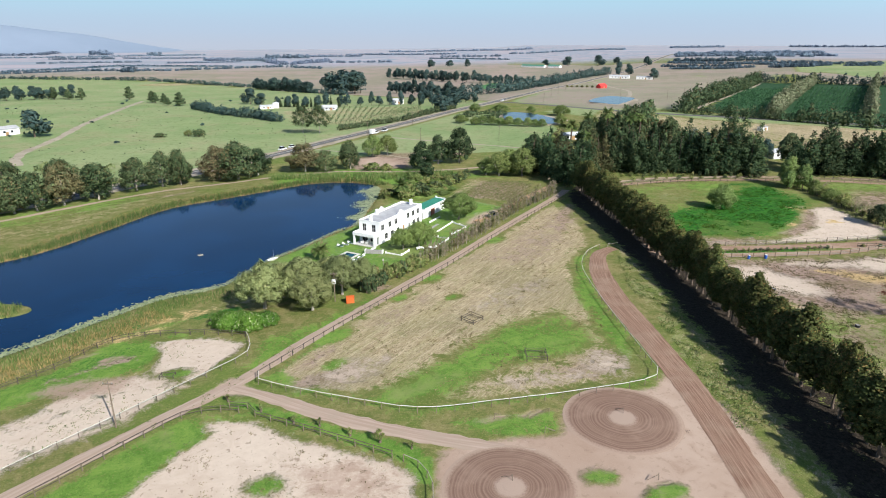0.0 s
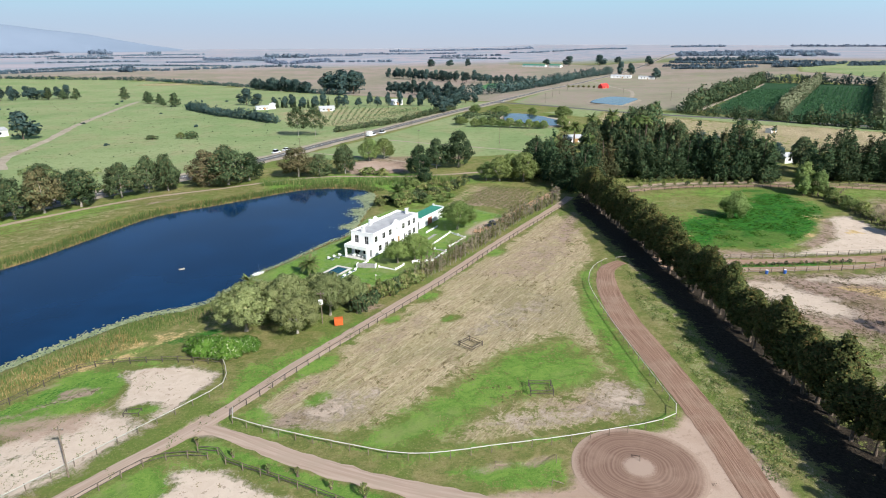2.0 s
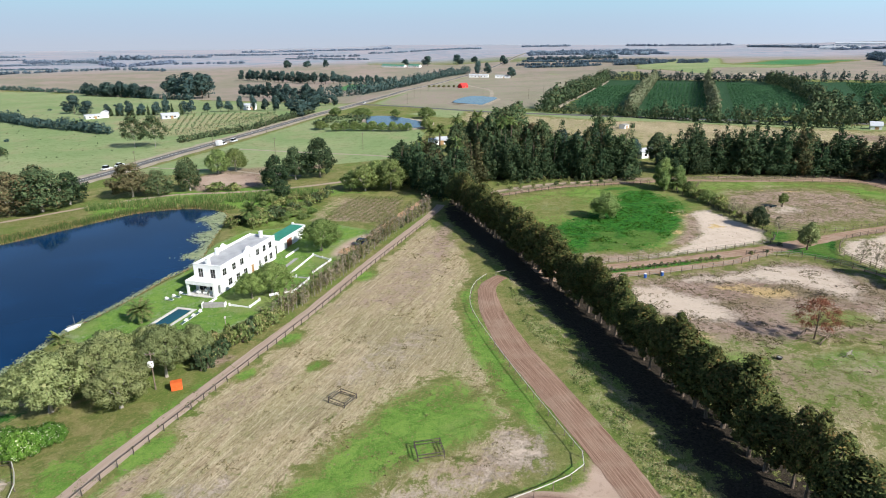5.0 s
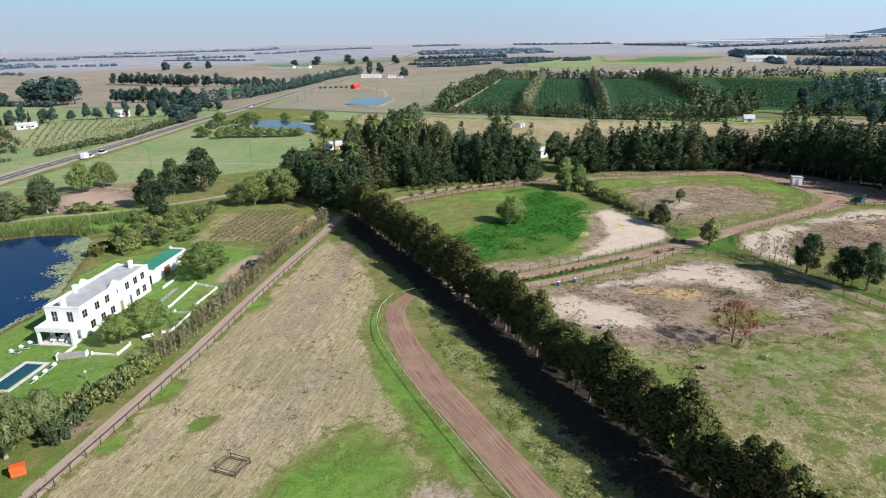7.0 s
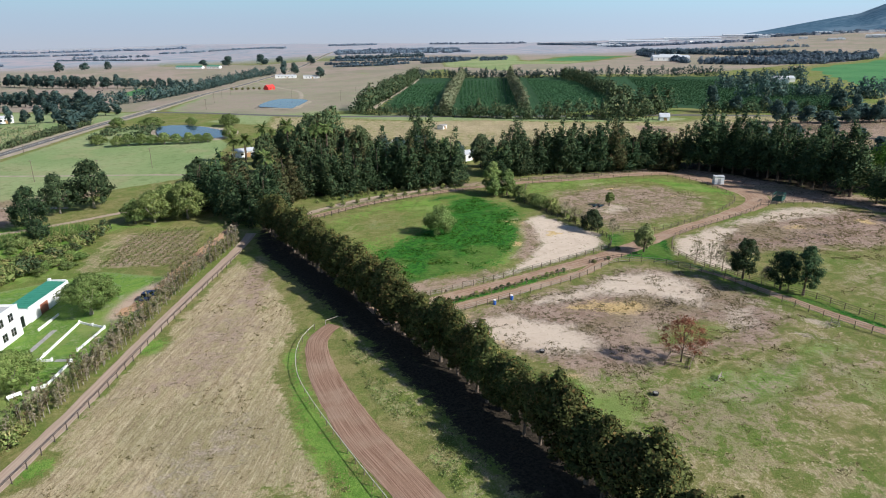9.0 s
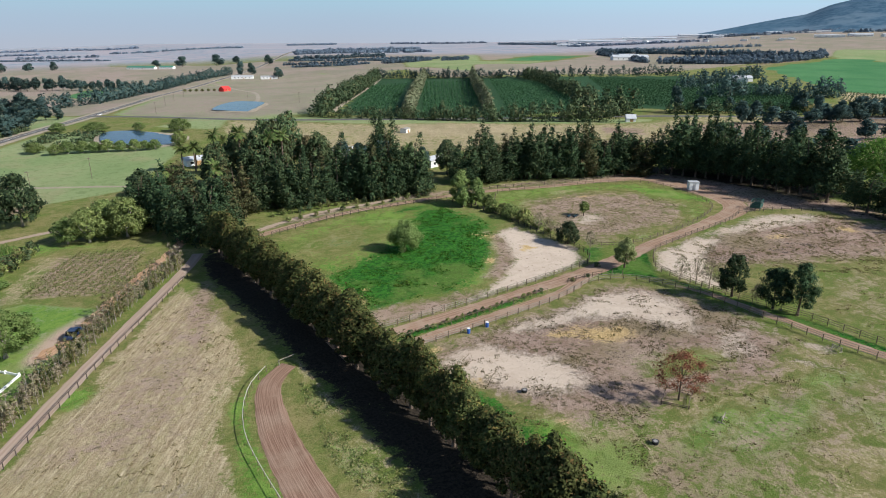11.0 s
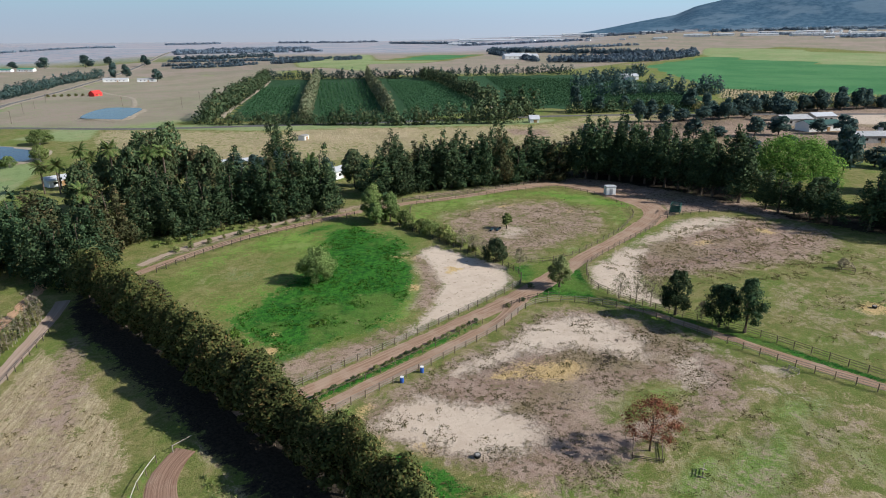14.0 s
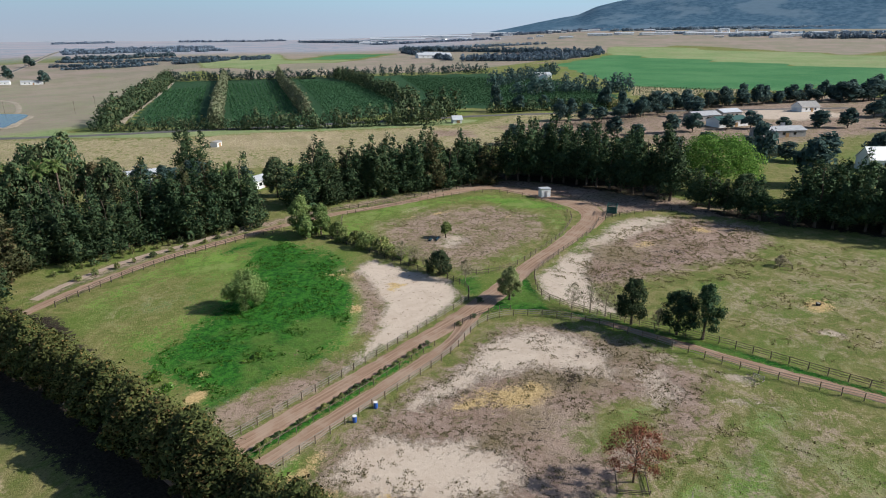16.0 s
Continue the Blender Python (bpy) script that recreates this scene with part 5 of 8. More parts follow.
# porch furniture
def porch_chair(m):
    ob = empty("porch_chair", m, "white porch armchair under the terrace", "chair", "porch chairs")
    part("seat", box(-0.35, -0.35, 0.32, 0.35, 0.35, 0.46, 0.04), M["white_wall"], ob)
    part("backrest", box(0.27, -0.35, 0.46, 0.38, 0.35, 0.95, 0.04), M["white_wall"], ob)
    for s in (-0.38, 0.30):
        part("armrest", box(-0.35, s, 0.46, 0.27, s + 0.08, 0.64, 0.02), M["white_wall"], ob)
    for x in (-0.3, 0.3):
        for y in (-0.3, 0.3):
            part("leg", box(x - 0.03, y - 0.03, 0, x + 0.03, y + 0.03, 0.32), M["white_wall"], ob)
    return ob


pc = porch_chair(HOUSE @ pose(0.9, 1.6, 0.14, 0, 0, 20))
for x, y, r in ((1.0, 3.0, 0), (0.9, 4.6, -15), (2.2, 3.4, 180)):
    copy_thing(pc, HOUSE @ pose(x, y, 0.14, 0, 0, r))


# ---- fences ----
def tube_mesh(name, r0, r1, length, axis, material, sides=7):
    bm = rod((0, 0, 0), (length, 0, 0) if axis == "x" else (0, 0, length), r0, r1, sides)
    me = bpy.data.meshes.new(name)
    bm.to_mesh(me)
    bm.free()
    me.materials.append(material)
    return me


POSTS, RAILS = {}, {}


def fence(line, rails=(0.45, 0.85, 1.22), spacing=2.8, height=1.32, post="wood", rail="wood", r=0.075, rr=0.05, label="weathered timber post-and-rail paddock fence", smooth_line=True):
    """Posts at even steps along a plan line, with poles from post to post."""
    if smooth_line:
        c = curve(line, spacing)
    else:
        c = []
        for a, b in zip(line, line[1:]):
            n = max(1, round(math.dist(a, b) / spacing))
            c += [(a[0] + (b[0] - a[0]) * i / n, a[1] + (b[1] - a[1]) * i / n) for i in range(n)]
        c = np.array(c + [line[-1]])
    zs = land(c[:, 0], c[:, 1])
    ob = empty("paddock_fence", pose(c[0][0], c[0][1], float(zs[0])), label, "fence", "paddock fences")
    o = Vector((c[0][0], c[0][1], float(zs[0])))
    rng = random.Random(len(c) * 7 + int(abs(c[0][0])))
    if (post, r) not in POSTS:
        POSTS[post, r] = tube_mesh("post", r, r * 0.92, 1.0, "z", M[post])
    if (rail, rr) not in RAILS:
        RAILS[rail, rr] = tube_mesh("rail", rr, rr * 0.9, 1.0, "x", M[rail], 6)
    tops = []
    for (x, y), z in zip(c, zs):
        h = height * rng.uniform(0.96, 1.06)
        m = Matrix.LocRotScale(Vector((x, y, z - 0.15)) - o, Euler((rng.uniform(-0.03, 0.03), rng.uniform(-0.03, 0.03), rng.uniform(0, 6))), (1, 1, h + 0.15))
        part("post", POSTS[post, r], None, ob, m=m)
        tops.append(Vector((x, y, z)))
    for a, b in zip(tops, tops[1:]):
        for h in rails:
            p = a + Vector((0, 0, h + rng.uniform(-0.03, 0.03)))
            q = b + Vector((0, 0, h + rng.uniform(-0.03, 0.03)))
            d = (q - p)
            side = Vector((-d.y, d.x, 0)).normalized() * (r + rr * 0.6)
            m = Matrix.Translation(p + side - o) @ d.to_track_quat("X", "Z").to_matrix().to_4x4() @ Matrix.Diagonal((d.length + 0.08, 1, 1, 1))
            part("rail", RAILS[rail, rr], None, ob, m=m)
    return ob


# triangular field: dark fence along the lane, pale top rail at the foot and along the track
fence([(-29.8, 86.6), (-21.2, 101.4), (-9.0, 120.8), (3.0, 140.0), (17.8, 165.8), (38.4, 199.0)], (0.95,), 2.7, 1.1, "dark_wood", "dark_wood", 0.07, 0.06, "dark creosoted post-and-rail fence along the farm lane")
fence([(-29.8, 86.6), (-29.6, 84.6), (-26.6, 83.0), (-21, 80.7), (-12, 77.6), (-2.8, 75.2), (9.6, 77.0), (18.1, 78.5), (29.7, 81.2), (33.4, 83.2), (34.0, 85.4)], (1.05,), 2.7, 1.1, "wood", "white_rail", 0.06, 0.065,
      "low paddock fence with a single pale top rail")
fence([(34.0, 85.4), (33.5, 92), (32.7, 103.5), (32.1, 116), (31.9, 127), (32.4, 133.5), (34.2, 139.8), (36.8, 144.6), (39.9, 147.8)], (1.05,), 2.4, 1.1, "wood", "white_rail", 0.06, 0.05, "low paddock fence with a single pale rail beside the track")
# west and south paddocks
fence([(-72, 82), (-65.2, 91.2), (-61.4, 100.0), (-56, 102.6), (-46, 103.2), (-36.4, 101.6)], (0.5, 1.0), 2.8, 1.15, "dark_wood", "dark_wood")
fence([(-36.4, 101.6), (-34.6, 98), (-33.7, 93.6), (-36.2, 89.4), (-42, 81.5), (-46.4, 75.4), (-54.5, 64.4), (-64, 50)], (1.05,), 2.8, 1.15, "wood", "white_rail", 0.07, 0.06)
fence([(-62, 42), (-49.2, 58.6), (-43.4, 67.0), (-38.4, 74.0), (-36.4, 75.8), (-33, 76.6), (-29.6, 76.2)], (0.55, 1.08), 2.8, 1.2, "wood", "dark_wood", 0.07, 0.055)
fence([(-31.4, 77.6), (-28.5, 77.2), (-27.4, 75.4), (-17.2, 70.6), (-6.5, 65.3)], (0.55, 1.05), 2.8, 1.15, "wood", "dark_wood", 0.07, 0.055)
fence([(-5.0, 64.6), (-3.2, 63.4), (-1.6, 60.6), (-1.2, 57.6), (-1.4, 50)], (1.05,), 2.4, 1.1, "wood", "pale_wood", 0.065, 0.055, "low paddock fence with a single pale top rail")
# green paddock
fence([(63.5, 216.6), (76.5, 220.6), (91, 222.6), (106, 222.0), (121, 220.2)], (0.5, 0.95, 1.3), 2.6, 1.4, "dark_wood", "dark_wood")
fence([(121, 219), (123.4, 206), (123.6, 190), (122.6, 174), (123.0, 164)], (0.5, 1.0), 2.8, 1.3, "dark_wood", "dark_wood", label="dark paddock fence overgrown by a hedge")
fence([(123.0, 164), (122.2, 159.5), (120.6, 156.4), (117.4, 154.0)], (0.45, 0.85, 1.25), 2.0, 1.35, "dark_wood", "dark_wood")
fence([(56, 153.3), (68.3, 153.2), (77, 153.4), (87.8, 153.4), (102.2, 153.6), (112, 153.6), (117.4, 154.0)], (0.45, 0.85, 1.25), 2.7, 1.35, "wood", "pale_wood")
# planted strip and big paddock
fence([(60, 147.4), (71, 147.6), (86, 147.7), (99.5, 147.9)], (1.0,), 3.0, 1.05, "wood", "wood", 0.06, 0.045, "low pole fence along a planted strip")
fence([(53, 143.2), (57.5, 142.6), (60.5, 143.2), (71, 143.6), (85, 143.7), (99, 143.9), (107, 145.6), (113, 145.6), (118.4, 141.0), (121.8, 133), (122.4, 124), (121.6, 113.5), (121, 100.2), (122, 84.7), (122.6, 60)], (0.45, 0.85, 1.25), 2.7, 1.35, "wood", "pale_wood")
fence([(106.5, 149.0), (110.5, 148.6), (115, 147.5), (118.6, 144.6)], (0.5, 0.95), 2.2, 1.2, "wood", "dark_wood")
# upper and east paddocks
fence([(128, 203), (139, 215.6), (147, 215.2), (159, 212), (174, 206), (187, 198.6), (189.4, 188), (187.6, 179), (183, 169), (177.5, 163), (168, 159.4), (160, 157.4), (149, 156.4), (139, 156), (130.5, 158.6), (127, 162.5)], (0.5, 1.0), 2.8, 1.25)
fence([(178.6, 155.4), (168, 152.6), (155, 151.8), (141, 150.8), (135.6, 149.6), (130, 145.6), (127, 141.6), (125.8, 134), (126.2, 120.3), (127.4, 109), (126.8, 97.6), (126.3, 85), (126.6, 60)], (0.45, 0.85, 1.25), 2.7, 1.35, "wood", "wood")
fence([(178.6, 155.4), (186, 153), (193, 149.6), (200, 143.0)], (0.5, 1.0), 2.7, 1.3, "dark_wood", "dark_wood")
fence([(141, 222.6), (158.4, 215.8), (176, 211.6), (192, 206.6)], (0.5, 1.0), 2.8, 1.25, "dark_wood", "dark_wood")


# ---- trees and shrubs ----
def leaves(points, size, rng, out=None, flat=0.0, aspect=0.6):
    """Small leaf sprays at the points, turned at random, leaning outwards."""
    n = len(points)
    nrm = rng.normal(size=(n, 3))
    if out is not None:
        nrm = nrm * (0.85 - flat) + out * 1.1
        nrm *= np.where((nrm * out).sum(1, keepdims=True) < 0, -1, 1)
    nrm /= np.linalg.norm(nrm, axis=1, keepdims=True)
    ref = rng.normal(size=(n, 3))
    a = np.cross(nrm, ref)
    a /= np.linalg.norm(a, axis=1, keepdims=True) + 1e-9
    b = np.cross(nrm, a)
    s = size * rng.uniform(0.6, 1.35, (n, 1))
    a, b = a * s * 0.62, b * s * 0.62 * aspect
    droop = nrm * s * 0.12
    v = np.stack([points - a - droop, points + a - droop, points + 1.7 * b], 1).reshape(-1, 3)
    return v, np.arange(3 * n).reshape(n, 3)


def crown_mesh(name, clumps, count, size, material, seed, core=0.55, aspect=0.6):
    """A crown of leaf sprays: clumps as rows of x, y, z, rx, ry, rz; more leaves near each clump's skin."""
    rng = np.random.RandomState(seed)
    c = np.array(clumps, float)
    w = c[:, 3] * c[:, 4] + c[:, 4] * c[:, 5]
    pick = rng.choice(len(c), count, p=w / w.sum())
    d = rng.normal(size=(count, 3))
    d /= np.linalg.norm(d, axis=1, keepdims=True)
    r = core + (1 - core) * rng.uniform(0, 1, (count, 1)) ** 0.6
    r *= 1 + 0.16 * rng.normal(size=(count, 1)) * (rng.uniform(size=(count, 1)) > 0.6)
    heart = rng.uniform(size=(count, 1)) < 0.07
    r = np.where(heart, 0.42, r)
    p = c[pick, :3] + d * r * c[pick, 3:]
    v, f = leaves(p, np.where(heart, size * 2.4, size), rng, d, 0.35, aspect)
    me = mesh_of(name, v, f, material, True)
    mid = c[:, :3].mean(0) * np.array((1, 1, 0.8))
    out = p - mid
    out /= np.linalg.norm(out, axis=1, keepdims=True) + 1e-9
    soft = d * 0.55 + out * 0.22 + rng.normal(0, 0.22, (count, 3))
    soft /= np.linalg.norm(soft, axis=1, keepdims=True)
    me.normals_split_custom_set_from_vertices(np.repeat(soft, 3, 0).tolist())
    return me


def tube(points, radii, sides, verts, faces):
    """Adds one closed tapering tube through the points to the lists."""
    n0 = len(verts)
    for p, r in zip(points, radii):
        for j in range(sides):
            a = 2 * math.pi * j / sides
            verts.append((p[0] + r * math.cos(a), p[1] + r * math.sin(a), p[2]))
    for i in range(len(points) - 1):
        for j in range(sides):
            k = (j + 1) % sides
            faces.append((n0 + i * sides + j, n0 + i * sides + k, n0 + (i + 1) * sides + k, n0 + (i + 1) * sides + j))


def trunk_mesh(name, height, radius, limbs, material, seed, lean=0.03, sides=8):
    """A tapered trunk with limbs; limbs as rows of start height, end x, y, z, radius."""
    rng = random.Random(seed)
    pts, radii = [(0, 0, -0.3)], [radius * 1.35]
    for i in range(1, 6):
        u = i / 5
        pts.append((rng.uniform(-lean, lean) * height * u, rng.uniform(-lean, lean) * height * u, height * u))
        radii.append(radius * (1 - 0.75 * u))
    verts, faces = [], []
    tube(pts, radii, sides, verts, faces)
    for h, x, y, z, r in limbs:
        start, end = Vector((0, 0, h)), Vector((x, y, z))
        mid = start.lerp(end, 0.5) + Vector((0, 0, -0.08 * (end - start).length))
        tube([start, mid, end], [r, r * 0.7, r * 0.25], 6, verts, faces)
    return mesh_of(name, verts, faces, material, True)


def tree_thing(name, label, category, group, trunk, crown, m=None):
    ob = empty(name, m or pose(0, 0, 0), label, category, group)
    if trunk:
        part("trunk", trunk, None, ob)
    part("crown", crown, None, ob)
    return ob


def round_clumps(h, w, base, n, seed, top=0.0, squash=0.8, spread_out=0.62, size=(0.30, 0.46)):
    """Clumps for a rounded crown h high and w wide, whose leaves begin at base."""
    rng = np.random.RandomState(seed)
    out = [(0, 0, base + (h - base) * 0.5, w * 0.33, w * 0.33, (h - base) * 0.42)]
    for i in range(n):
        a, u = rng.uniform(0, 2 * math.pi), rng.uniform(0, 1)
        z = base + (h - base) * (0.15 + 0.75 * u)
        belly = math.sin(math.pi * min(1, 0.22 + 0.72 * u)) * (1 - top * u)
        d = w * 0.5 * spread_out * belly * rng.uniform(0.75, 1.1)
        r = w * 0.5 * rng.uniform(*size)
        out.append((d * math.cos(a), d * math.sin(a), min(z, h - r * squash * 0.9), r, r, r * squash))
    return out


def spire_clumps(h, w, base, seed, leaders=3):
    """Clumps for a tall shaggy crown of several pointed leaders."""
    rng = np.random.RandomState(seed)
    out = []
    for k in range(leaders):
        ox, oy = rng.normal(0, w * 0.17, 2)
        top = h * (1.0 if k == 0 else rng.uniform(0.66, 0.95))
        n = 17
        for i in range(n):
            u = (i + rng.uniform(0, 0.7)) / n
            z = base + (top - base) * min(u, 0.97)
            r = w * 0.5 * (0.43 - 0.25 * u) * rng.uniform(0.65, 1.25)
            a = rng.uniform(0, 2 * math.pi)
            d = w * 0.37 * (1 - u) * rng.uniform(0.3, 1.3)
            out.append((ox + d * math.cos(a), oy + d * math.sin(a), z, r, r, r * rng.uniform(1.1, 1.7)))
    return out


def limbs_for(clumps, h0, r, n):
    return [(h0 * (0.55 + 0.4 * (i % 3) / 3), c[0], c[1], c[2], r * 0.45) for i, c in enumerate(clumps[1:n + 1])]


def stand(protos, spots, base_h, base_w, rng, jitter=0.0, sink=0.0):
    """Copies of some prototype trees at plan spots: rows of x, y, height, width."""
    made = []
    for x, y, h, w in spots:
        p = rng.choice(protos)
        x, y = x + rng.uniform(-jitter, jitter), y + rng.uniform(-jitter, jitter)
        m = Matrix.LocRotScale((x, y, gz(x, y) - sink), Euler((rng.uniform(-0.03, 0.03), rng.uniform(-0.03, 0.03), rng.uniform(0, 6.28))), (w / base_w, w / base_w * rng.uniform(0.92, 1.08), h / base_h))
        made.append(copy_thing(p, m))
    return made


def drop_protos(protos):
    for p in protos:
        for o in (*p.children_recursive, p):
            bpy.data.objects.remove(o)


def row_of(line, spacing, h, w, rng, dh=0.12, dw=0.15):
    c = curve(line, spacing)
    return [(x, y, h * rng.uniform(1 - dh, 1 + dh), w * rng.uniform(1 - dw, 1 + dw)) for x, y in c]


R = random.Random(5)

# windbreak row beside the triangular field
protos = []
for i in range(5):
    cl = round_clumps(12, 7.2, 1.8, 74, 100 + i, 0.72, 1.15, 0.90, (0.10, 0.22))
    protos.append(tree_thing("windbreak_tree", "dense dark-green windbreak tree in a long row", "tree", "windbreak row",
                             trunk_mesh("trunk", 9.5, 0.20, limbs_for(cl, 5, 0.2, 7), M["bark"], i), crown_mesh("crown", cl, 7000, 0.30, M["leaf_row"], 200 + i, 0.62)))
spots = row_of([(54.5, 40), (54.6, 70), (54.4, 90), (54.2, 115), (53.7, 136)], 2.9, 11.2, 7.8, R, 0.16, 0.24)
spots += row_of([(53.3, 139), (52.0, 165), (50.0, 190), (48.4, 212)], 2.8, 12.1, 8.6, R, 0.14, 0.2)
stand(protos, spots, 12, 7.2, R, 0.5)
drop_protos(protos)

# tall casuarina belts behind the paddocks
protos = []
for i in range(6):
    cl = spire_clumps(20, 9.0, 1.5, 300 + i, 4)
    protos.append(tree_thing("casuarina_tree", "tall shaggy dark-green casuarina in a dense belt", "tree", "tree belt",
                             trunk_mesh("trunk", 17, 0.26, [], M["bark"], 20 + i), crown_mesh("crown", cl, 3900, 0.57, M["leaf_pine_brown" if i == 2 else "leaf_pine"], 320 + i, 0.6, 0.5)))
spots = row_of([(50, 222), (56, 236), (64, 244)], 3.6, 15.5, 9.0, R, 0.25) + row_of([(68, 246), (80, 243), (93, 241), (106, 237), (121, 233)], 3.6, 17.5, 10.0, R, 0.22)
spots += row_of([(74, 256), (88, 250), (104, 246), (118, 242)], 4.4, 17.0, 10.5, R, 0.22)
spots += row_of([(139, 235), (150, 233), (160, 228), (172, 221), (186, 215), (200, 207)], 3.9, 16.8, 10.0, R, 0.2)
spots += row_of([(150, 242), (168, 232), (186, 224), (204, 214)], 4.8, 17.5, 10.5, R, 0.2)
spots += row_of([(216, 205), (224, 185), (226, 165)], 6.0, 20, 9.5, R, 0.15)
spots += row_of([(216, 112), (220, 98), (222, 80), (224, 60)], 6.5, 18, 9.0, R, 0.2)
spots += [(147.5, 313, 21, 11), (41, 240, 20, 10.5), (44, 230, 17, 9.5), (37, 248, 15, 10), (46, 246, 18, 11), (40, 262, 14, 11), (46, 222, 15, 8)]
stand(protos, spots, 20, 9.0, R, 0.9)
drop_protos(protos)
protos = []
for i in range(4):
    cl = spire_clumps(20, 9.0, 4.4, 340 + i, 4)
    protos.append(tree_thing("casuarina_tree", "tall dark casuarina with a bare lower trunk beside the paddock", "tree", "east belt",
                             trunk_mesh("trunk", 17, 0.30, [], M["bark"], 26 + i), crown_mesh("crown", cl, 3900, 0.57, M["leaf_pine"], 360 + i, 0.6, 0.5)))
spots = row_of([(204, 203), (212, 188), (214, 172), (213, 160), (211, 148)], 4.0, 19.5, 10.5, R, 0.18)
spots += row_of([(208, 139), (206, 130), (205, 121)], 4.4, 11.5, 8.0, R, 0.25)
spots += row_of([(206, 112), (208, 104), (210, 94), (212, 80), (214, 62)], 4.0, 16, 9.5, R, 0.25)
stand(protos, spots, 20, 9.0, R, 0.7)
drop_protos(protos)

# gums along the dam and the road
protos = []
for i in range(6):
    cl = round_clumps(14, 12.5, 0.2, 58, 410 + i, 0.30, 1.05, 0.86, (0.13, 0.28))
    brown = i > 4
    protos.append(tree_thing("gum_tree", "tall gum tree with browning foliage by the dam lane" if brown else "tall blue-green gum tree by the dam lane", "tree", "roadside gums",
                             trunk_mesh("trunk", 9.5, 0.28, [], M["pale_bark"], 40 + i), crown_mesh("crown", cl, 5400, 0.47, M["leaf_rust" if brown else "leaf_pine" if i == 4 else "leaf_gum"], 420 + i, 0.62)))
spots = [(-150, 193, 14, 11), (-145.6, 199.3, 14.5, 11), (-140, 203, 14, 11), (-134.9, 210, 16, 12), (-127, 218, 13.6, 12.4), (-120, 231, 13.2, 11), (-113, 238, 14, 12), (-103.6, 237, 14.7, 8.5), (-91, 246, 14.6, 14), (-83, 245.5, 15.6, 17),
         (-78, 254, 11.4, 11), (-59, 258, 12.8, 13.3), (-50, 257, 9.6, 9.6), (-40, 262, 13.4, 8.6), (-158, 188, 15, 11), (-166, 184, 14, 12), (-108, 242, 11, 9), (-88, 252, 12, 12), (-130, 221, 12, 11), (-153, 203, 13, 12)]
stand(protos[4:5], [(-9, 255.5, 12.6, 10), (-2.4, 270, 13.0, 10), (7.6, 271, 16.0, 14), (-6.4, 240, 6.6, 6.0)], 14, 11, R, 0.3)
spots += [(-175, 238, 12, 12), (-160, 250, 10, 12), (-190, 222, 12, 13)]
stand(protos, [(x + 3, y - 3, h, w * 1.12) if x < -105 else (x, y, h, w * 1.12) for x, y, h, w in spots], 14, 11, R, 0.4)
drop_protos(protos)

# broad round crowns where the belt meets the windbreak
protos = []
for i in range(3):
    cl = round_clumps(20, 15, 1.5, 52, 450 + i, 0.25, 0.9, 0.80, (0.16, 0.30))
    protos.append(tree_thing("shade_tree", "broad dark-green shade tree behind the casuarinas", "tree", "grove trees",
                             trunk_mesh("trunk", 12, 0.4, limbs_for(cl, 7.0, 0.3, 9), M["bark"], 50 + i), crown_mesh("crown", cl, 4600, 0.75, M["leaf_grove" if i == 1 else "leaf_gum"], 470 + i, 0.5)))
stand(protos, [(63, 266, 20, 13), (74, 264, 23, 15), (74, 280, 22, 15), (84, 272, 25, 15), (92, 282, 26, 15), (86, 290, 23, 14), (50, 262, 13, 12), (46, 270, 11, 11), (78, 300, 17, 12), (96, 264, 20, 13), (40, 275, 12, 12), (128, 252, 12, 11), (142, 250, 14, 11),
              (236, 112, 12, 12), (242, 100, 13, 13), (230, 94, 14, 12), (240, 172, 16, 13), (220, 128, 10, 10)], 20, 15, R, 1)
drop_protos(protos)

# wild olives and willows: by the lane, in the garden, at the head of the dam
protos = []
for i in range(4):
    cl = round_clumps(8, 10, 1.5, 64, 500 + i, 0.1, 0.8, 0.82, (0.13, 0.25))
    protos.append(tree_thing("wild_olive_tree", "spreading grey-green wild olive beside the farm lane", "tree", "wild olives",
                             trunk_mesh("trunk", 4.2, 0.28, limbs_for(cl, 2.6, 0.26, 9), M["pale_bark"], 60 + i), crown_mesh("crown", cl, 15000, 0.23, M["leaf_olive"], 520 + i, 0.74)))
spots = [(-36.5, 115, 9.6, 12.5), (-29.5, 119, 9.0, 12), (-26.4, 113.2, 7.2, 10.5), (-21.6, 121, 9.0, 9.5), (-31.5, 125.5, 7.5, 10), (-17.6, 124.5, 7, 6.5), (-25, 128, 6.5, 9), (-34, 121, 8, 10)]
stand(protos, spots, 8, 10, R)
for p in protos:
    p["label"] = "dense rounded green garden tree on the lawn"
    p["group"] = "garden trees"
    top = next(c for c in p.children if c.name.startswith("crown"))
    top.data = top.data.copy()
    top.data.materials[0] = M["leaf_garden"]
stand(protos, [(-6.3, 152.6, 6.8, 9.6), (-10.4, 151.2, 5.6, 7.4), (4.8, 178.8, 8.2, 12.4)], 8, 10, R)
drop_protos(protos)
protos = []
for i in range(3):
    cl = round_clumps(8, 10, 0.6, 56, 540 + i, 0.15, 0.8, 0.84, (0.14, 0.26))
    protos.append(tree_thing("willow_tree", "spreading willow-green tree", "tree", "willows",
                             trunk_mesh("trunk", 4.2, 0.28, limbs_for(cl, 2.6, 0.26, 9), M["pale_bark"], 64 + i), crown_mesh("crown", cl, 5200, 0.36, M["leaf_willow"], 560 + i, 0.72)))
